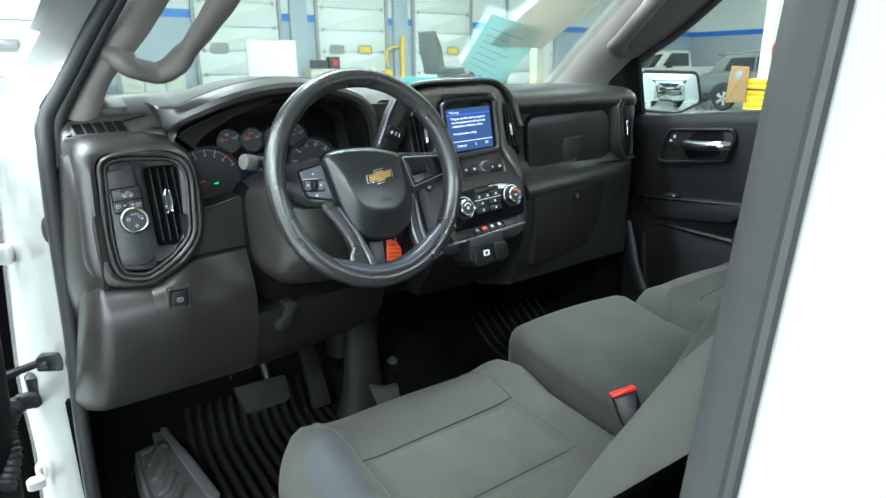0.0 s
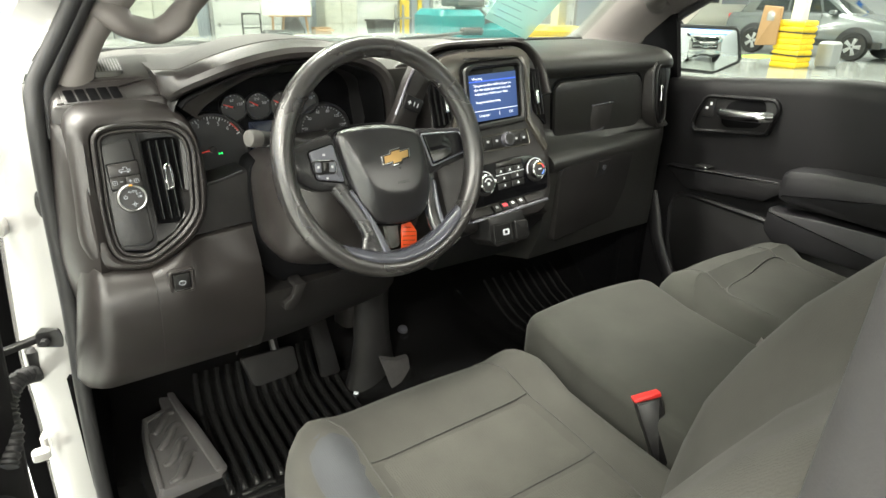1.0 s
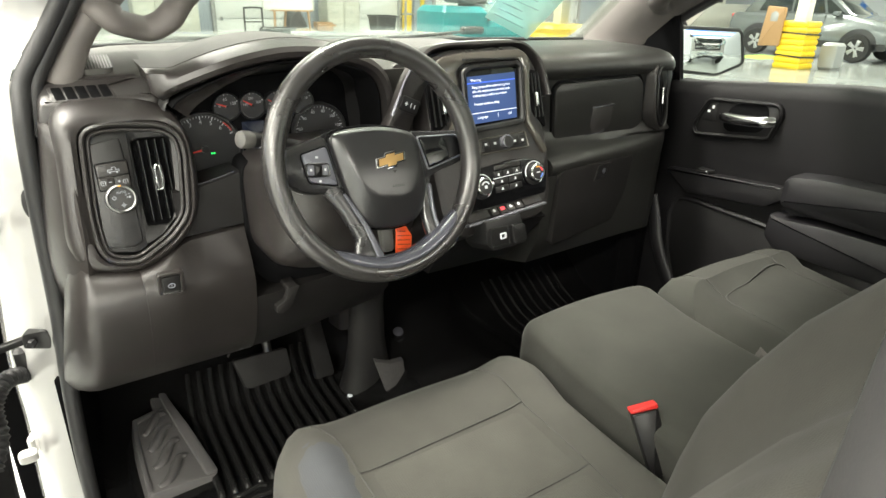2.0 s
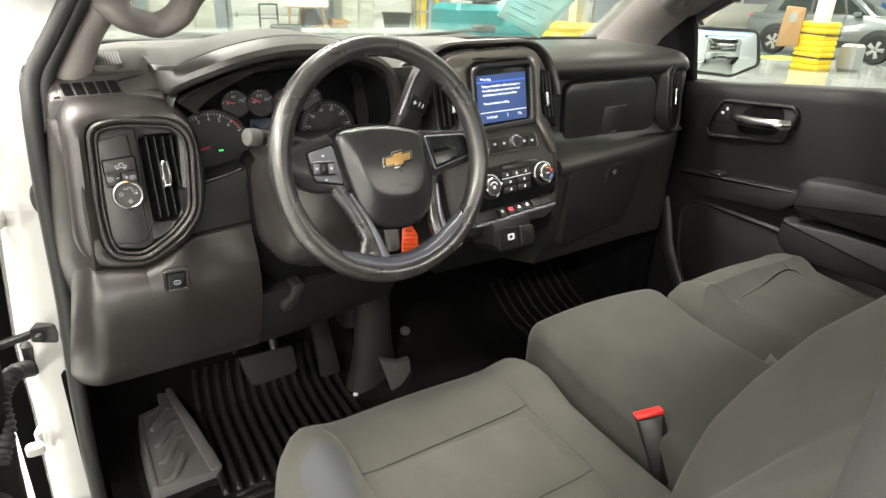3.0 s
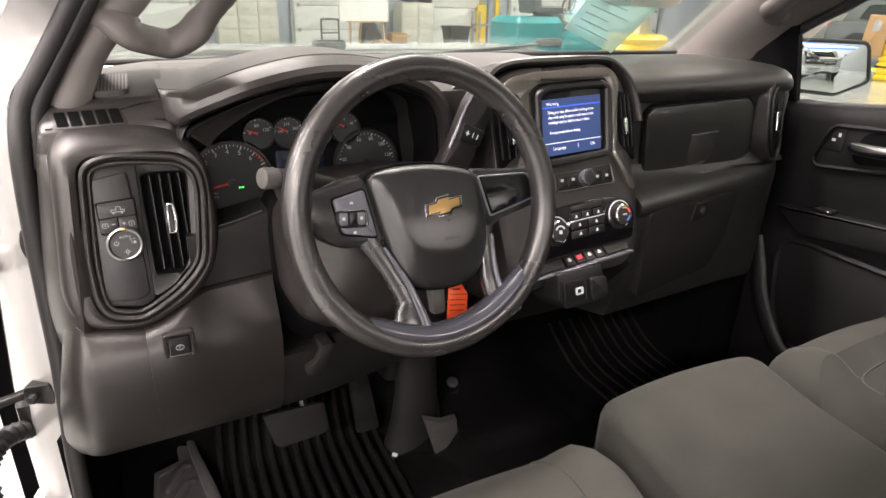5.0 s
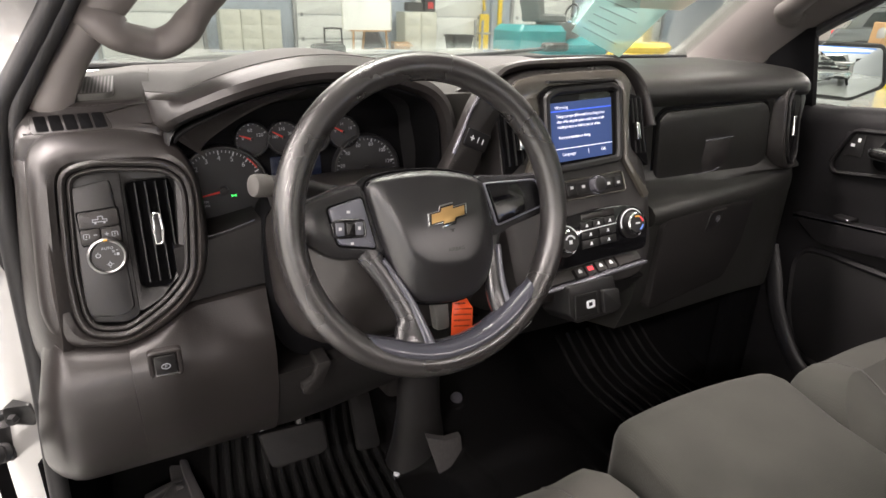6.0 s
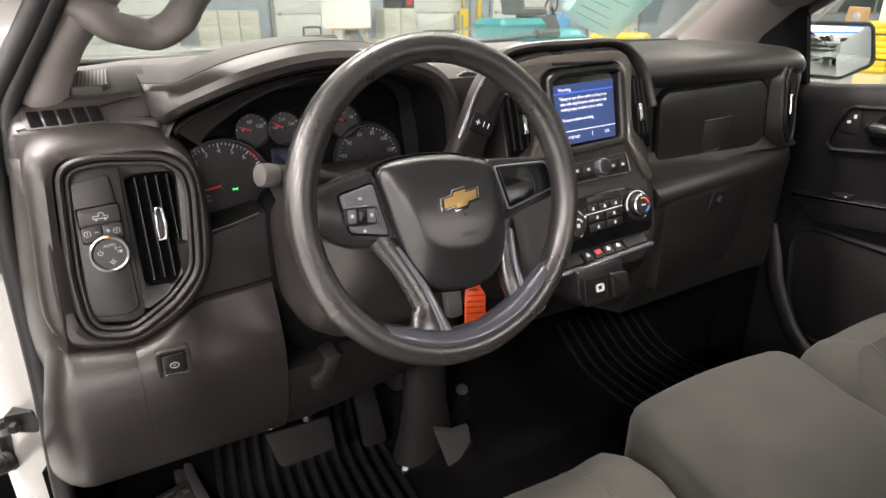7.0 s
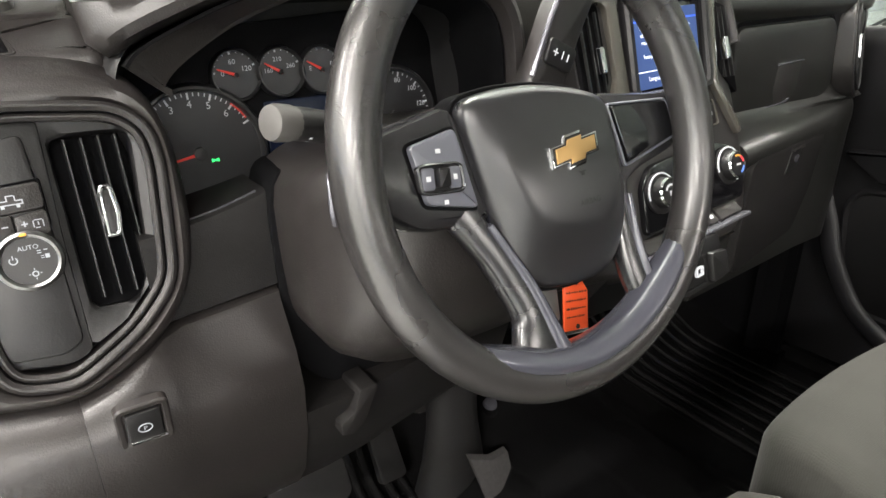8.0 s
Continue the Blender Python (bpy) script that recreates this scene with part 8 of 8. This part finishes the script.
# steel posts with yellow guards
def guarded_post(x, y, w, lean=0.0):
    p = thing("steel_post", (x, y, GZ), "white steel roof post", "post")
    part("post", box((x, y, (GZ + CEIL) / 2), (w, w, CEIL - GZ), 0.01), mat("white_post_paint", (0.78, 0.77, 0.70), 0.45, var=0.05, scale=4), p)
    part("post_base", box((x, y, GZ + 0.02), (w * 2, w * 2, 0.04), 0.005), STEELG, p)
    g = thing("post_guard", (x, y, GZ), "ribbed yellow plastic guard strapped round a post", "guard", "post guards")
    for sx in (-1, 1):
        rows = []
        for i in range(49):
            z = GZ + 1.05 * i / 48
            o = 0.030 * abs(math.sin(i * math.pi / 6)) ** 0.6 - 0.01
            k = w / 2 + 0.16 + o
            rows.append([(x + sx * 0.004, y - k, z), (x + sx * k, y - k, z), (x + sx * k, y + k, z), (x + sx * 0.004, y + k, z), (x + sx * 0.004, y + k - 0.15, z), (x + sx * (k - 0.15), y + k - 0.15, z), (x + sx * (k - 0.15), y - k + 0.15, z), (x + sx * 0.004, y - k + 0.15, z)])
        part("guard_half", loft(rows), YEL, g, angle=20)
    k = w / 2 + 0.195
    for z in (GZ + 0.28, GZ + 0.78):
        part("strap", tube([(x - k, y - k, z), (x + k, y - k, z - 0.02), (x + k, y + k, z), (x - k, y + k, z + 0.02)], 0.02, 6, closed=True), BLACKP, g)


guarded_post(14.4, 6.95, 0.26)
guarded_post(23.2, 7.95, 0.26)
bl = thing("post_guard", (9.3, 9.5, GZ), "yellow plastic guard round a cream post", "guard", "post guards")
part("guard_half", loft([[(9.3 + 0.42 * math.cos(a) * k, 9.6 + 0.30 * math.sin(a) * k, z) for a in np.linspace(0, 2 * math.pi, 20, endpoint=False)] for z, k in ((GZ, 1.9), (0.70, 1.95), (0.80, 1.7), (0.9, 1.75), (0.98, 1.5))]), YEL, bl)
cp = thing("cream_post", (9.35, 9.6, GZ), "cream painted steel roof post", "post")
part("post", box((9.35, 9.6, 2.9), (0.24, 0.24, 5.5), 0.01), CREAM, cp)
bb = thing("blue_drum", (9.9, 11.2, GZ), "blue plastic drum behind the post", "drum")
part("drum", revolve([(0.01, 0), (0.29, 0), (0.30, 0.3), (0.29, 0.6), (0.30, 0.9), (0.29, 1.2), (0.01, 1.22)], Matrix.Translation((9.2, 11.6, GZ)), 24), mat("blue_drum_plastic", (0.10, 0.32, 0.62), 0.4), bb)
# paper bag on the post and a grey box beside it
pbg = thing("paper_bag", (14.0, 7.6, 0.9), "brown paper bag hanging on the post guard", "bag")
part("bag", plate([(-0.24, 0.0), (0.22, 0.02), (0.20, 0.85), (-0.18, 0.88)], axes((14.02, 7.40, 0.62), (0.35, -1, 0), (0, 0, 1)), -0.10, 0.10, 0.03, 0.03), CARD, pbg)
part("bag_print", plate([(-0.08, 0.55), (0.08, 0.55), (0.08, 0.72), (0.0, 0.78), (-0.08, 0.72)], axes((14.02, 7.40, 0.62), (0.35, -1, 0), (0, 0, 1)), 0.10, 0.104, 0.02, 0.001), WHITE, pbg)
gbx = thing("grey_case", (15.1, 6.5, GZ), "grey plastic case beside the post", "case")
part("case", box((15.1, 6.45, GZ + 0.30), (0.45, 0.4, 0.6), 0.06), STEELG, gbx)
ltp = solid("floor_tape", box((16.6, 9.0, GZ + 0.004), (1.6, 0.9, 0.004), 0.001), LIME, "lime green patch of floor tape", "floor mark")
# fire alarm and paper on the east side
fa = thing("red_alarm", (14.4, 6.7, 1.75), "red alarm box on the post", "alarm")
part("alarm", box((14.35, 6.74, 1.85), (0.16, 0.12, 0.26), 0.02), REDP, fa)
for x, z in ((19.5, 1.9),):
    pn = thing("wall_notice", (x, 15.95, z), "white paper notice on the wall", "notice")
    part("sheet", plate(rect(x - 0.35, z - 0.25, x + 0.35, z + 0.25), FX(15.985), 0, 0.006, 0.0, 0.001), DOORW, pn)
nd = thing("service_door", (22.3, 15.95, GZ), "grey steel service door with a narrow window", "door")
part("leaf", plate(rect(21.8, GZ, 22.9, 2.35), FX(15.99), 0, 0.05, 0.01, 0.008), STEELG, nd)
part("pane", plate(rect(22.3, 1.2, 22.6, 2.1), FX(15.94), -0.002, 0.004, 0.01, 0.002), CARG, nd)


# ---- vehicles


def suv(cx, cy, heading):
    """A compact SUV; local x = length (front at +), y = width."""
    s = thing("suv", (cx, cy, GZ), "grey compact SUV parked along the wall", "car")
    T = pose(cx, cy, GZ, 0, 0, heading) @ Matrix.Diagonal((1.05, 1.05, 1.05, 1))
    L = 2.35
    prof = [(-2.2, 0.45), (-2.3, 0.75), (-2.22, 1.0), (-2.12, 1.08), (-1.75, 1.52), (-1.5, 1.62), (-0.2, 1.66), (0.35, 1.60), (1.0, 1.16), (1.2, 1.08), (2.0, 0.95), (2.22, 0.80), (2.28, 0.5), (2.2, 0.32), (-2.1, 0.32)]
    lower = [(-2.2, 0.42), (-2.3, 0.72), (-2.22, 1.02), (-2.1, 1.08), (1.0, 1.12), (1.25, 1.08), (2.0, 0.96), (2.22, 0.82), (2.28, 0.52), (2.2, 0.34), (-2.1, 0.34)]
    upper = [(-2.02, 1.06), (-1.72, 1.50), (-1.48, 1.615), (-0.2, 1.655), (0.35, 1.60), (1.02, 1.10)]
    lo, up = round_poly(lower, 0.12, 4), round_poly(upper, [0.02, 0.12, 0.12, 0.2, 0.2, 0.02], 4)
    F = lambda y: T @ axes((0, y, 0), (1, 0, 0), (0, 0, 1))
    part("body", loft([lift(inset(lo, 0.10), F(-0.93), 0), lift(lo, F(-0.86), 0), lift(lo, F(0.86), 0), lift(inset(lo, 0.10), F(0.93), 0)]), SUVP, s)
    part("cabin", loft([lift(inset(up, 0.03), F(-0.70), 0), lift(up, F(-0.66), 0), lift(up, F(0.66), 0), lift(inset(up, 0.03), F(0.70), 0)]), SUVP, s)
    for sd in (-1, 1):
        G = T @ axes((0, sd * 0.70, 0), (1, 0, 0), (0, 0, 1)) if sd < 0 else T @ axes((0, sd * 0.70, 0), (-1, 0, 0), (0, 0, 1))
        k = 1 if sd < 0 else -1
        for pts in ([(-1.55, 1.14), (-0.62, 1.14), (-0.62, 1.53), (-1.35, 1.50)], [(-0.56, 1.14), (0.30, 1.14), (0.15, 1.53), (-0.56, 1.54)], [(0.36, 1.14), (0.80, 1.14), (0.34, 1.48), (0.24, 1.50)]):
            part("side_window", plate([(u * k, v) for u, v in pts], G, -0.02, 0.012, 0.05, 0.004), CARG, s)
        part("roof_rail", tube([T @ Vector((-1.4, sd * 0.6, 1.69)), T @ Vector((0.2, sd * 0.6, 1.70))], 0.018, 6), CHROME, s)
        part("side_cladding", box((0, sd * 0.93, 0.40), (4.0, 0.03, 0.16), 0.02, T), BLACKP, s)
        for wx in (-1.33, 1.35):
            arch_ = [(wx + 0.46 * math.cos(a), 0.36 + 0.46 * math.sin(a)) for a in np.linspace(-0.15, math.pi + 0.15, 14)]
            part("wheel_arch", plate([(u * k, v) for u, v in arch_], T @ axes((0, sd * 0.90, 0), (k, 0, 0), (0, 0, 1)), 0.0, 0.045, 0.0, 0.01), BLACKP, s)
            M = T @ axes((wx, sd * 0.88, 0.345), (k, 0, 0), (0, 0, 1))
            t = part("wheel", revolve([(0.21, -0.11), (0.325, -0.11), (0.345, -0.07), (0.345, 0.07), (0.325, 0.11), (0.235, 0.11), (0.215, 0.09)], M, 28), TYRE, s, "black tyre on a bright alloy rim")
            part("rim", revolve([(0.225, 0.06), (0.21, 0.095), (0.20, 0.06), (0.03, 0.03), (0.001, 0.03)], M, 24), DARKST, t)
            for i in range(5):
                R = M @ Matrix.Rotation(2 * math.pi * i / 5, 4, "Z")
                part("rim_spoke", plate([(0.02, -0.03), (0.21, -0.055), (0.21, 0.055), (0.02, 0.03)], R, 0.04, 0.10, 0.01, 0.01), STEELG, t)
        part("tail_lamp", box((-2.16, sd * 0.66, 0.98), (0.22, 0.42, 0.12), 0.03, T), REDP, s)
        part("head_lamp", box((2.05, sd * 0.66, 0.82), (0.26, 0.36, 0.12), 0.03, T), CHROME, s)
        part("door_mirror", box((0.72, sd * 0.98, 1.14), (0.16, 0.20, 0.12), 0.04, T), SUVP, s)
        for wx in (-0.60, 0.42):
            part("door_gap", box((wx, sd * 0.905, 0.78), (0.012, 0.06, 0.62), 0.002, T), BLACKP, s)
        part("door_handle", box((-0.75, sd * 0.935, 0.96), (0.20, 0.03, 0.035), 0.01, T), SUVP, s)
    part("windscreen", plate([(-0.60, 0.0), (0.60, 0.0), (0.52, 0.68), (-0.52, 0.68)], T @ axes((0.98, 0, 1.12), (0, 1, 0), (-0.80, 0, 0.60)), -0.01, 0.01, 0.05, 0.004), CARG, s)
    part("rear_window", plate([(-0.58, 0.0), (0.58, 0.0), (0.50, 0.44), (-0.50, 0.44)], T @ axes((-2.0, 0, 1.12), (0, -1, 0), (0.55, 0, 0.80)), -0.01, 0.02, 0.05, 0.004), CARG, s)
    part("rear_spoiler", box((-1.70, 0, 1.60), (0.30, 1.2, 0.05), 0.02, T), SUVP, s)
    part("bumper", box((-2.24, 0, 0.45), (0.14, 1.6, 0.22), 0.05, T), BLACKP, s)
    return s


suv(18.72, 8.55, -90)


def pickup(name, cx, cy, heading, paint, label, tall=1.0):
    """A large pickup seen from the front."""
    s = thing(name, (cx, cy, GZ), label, "truck")
    T = pose(cx, cy, GZ, 0, 0, heading) @ Matrix.Diagonal((1, 1, tall, 1))
    F = lambda y: T @ axes((0, y, 0), (1, 0, 0), (0, 0, 1))
    lo = round_poly([(-2.9, 0.55), (-2.9, 1.32), (-0.9, 1.32), (1.2, 1.32), (2.5, 1.25), (2.75, 1.10), (2.78, 0.55), (2.6, 0.45), (-2.8, 0.45)], 0.10, 4)
    up = round_poly([(-0.95, 1.30), (-0.75, 1.88), (-0.5, 1.93), (0.35, 1.93), (0.6, 1.88), (1.35, 1.30)], 0.12, 4)
    part("body", loft([lift(inset(lo, 0.10), F(-1.0), 0), lift(lo, F(-0.94), 0), lift(lo, F(0.94), 0), lift(inset(lo, 0.10), F(1.0), 0)]), paint, s)
    part("cabin", loft([lift(inset(up, 0.03), F(-0.78), 0), lift(up, F(-0.74), 0), lift(up, F(0.74), 0), lift(inset(up, 0.03), F(0.78), 0)]), paint, s)
    part("windscreen", plate([(-0.70, 0.0), (0.70, 0.0), (0.62, 0.74), (-0.62, 0.74)], T @ axes((1.34, 0, 1.33), (0, 1, 0), (-0.80, 0, 0.60)), -0.01, 0.015, 0.05, 0.004), CARG, s)
    gr = part("grille", plate(rect(-0.78, 0.72, 0.78, 1.12), T @ axes((2.79, 0, 0), (0, 1, 0), (0, 0, 1)), -0.05, 0.012, 0.06, 0.01), BLACKP, s)
    for z in (0.80, 0.92, 1.04):
        part("grille_bar", box((2.82, 0, z), (0.03, 1.45, 0.045), 0.01, T), CHROME, gr)
    part("bumper", box((2.82, 0, 0.56), (0.16, 1.9, 0.24), 0.04, T), CHROME, s)
    part("bumper_valance", box((2.80, 0, 0.40), (0.12, 1.5, 0.14), 0.03, T), BLACKP, s)
    for sd in (-1, 1):
        part("head_lamp", box((2.76, sd * 0.80, 1.02), (0.10, 0.30, 0.22), 0.03, T), CHROME, s)
        part("door_mirror", box((1.05, sd * 1.13, 1.42), (0.12, 0.24, 0.26), 0.04, T), BLACKP, s)
        k = 1 if sd < 0 else -1
        part("side_window", plate([(u * k, v) for u, v in [(-0.70, 1.36), (0.95, 1.36), (0.48, 1.82), (-0.60, 1.82)]], T @ axes((0, sd * 0.78, 0), (k, 0, 0), (0, 0, 1)), -0.02, 0.012, 0.06, 0.004), CARG, s)
        for wx in (-1.8, 1.85):
            M = T @ axes((wx, sd * 0.92, 0.40), (k, 0, 0), (0, 0, 1))
            t = part("wheel", revolve([(0.24, -0.13), (0.38, -0.13), (0.40, -0.08), (0.40, 0.08), (0.38, 0.13), (0.27, 0.13), (0.25, 0.10)], M, 24), TYRE, s)
            part("rim", revolve([(0.25, 0.05), (0.24, 0.11), (0.10, 0.07), (0.001, 0.08)], M, 20), CHROME, t)
    return s


pickup("parked_pickup", 20.6, 14.4, 180, PALEGOLD, "pale gold pickup parked in the corner")
pickup("parked_pickup", *REAR_TRUCK, WHITE, "white pickup with a chrome grille, seen in the door mirror", 1.08)
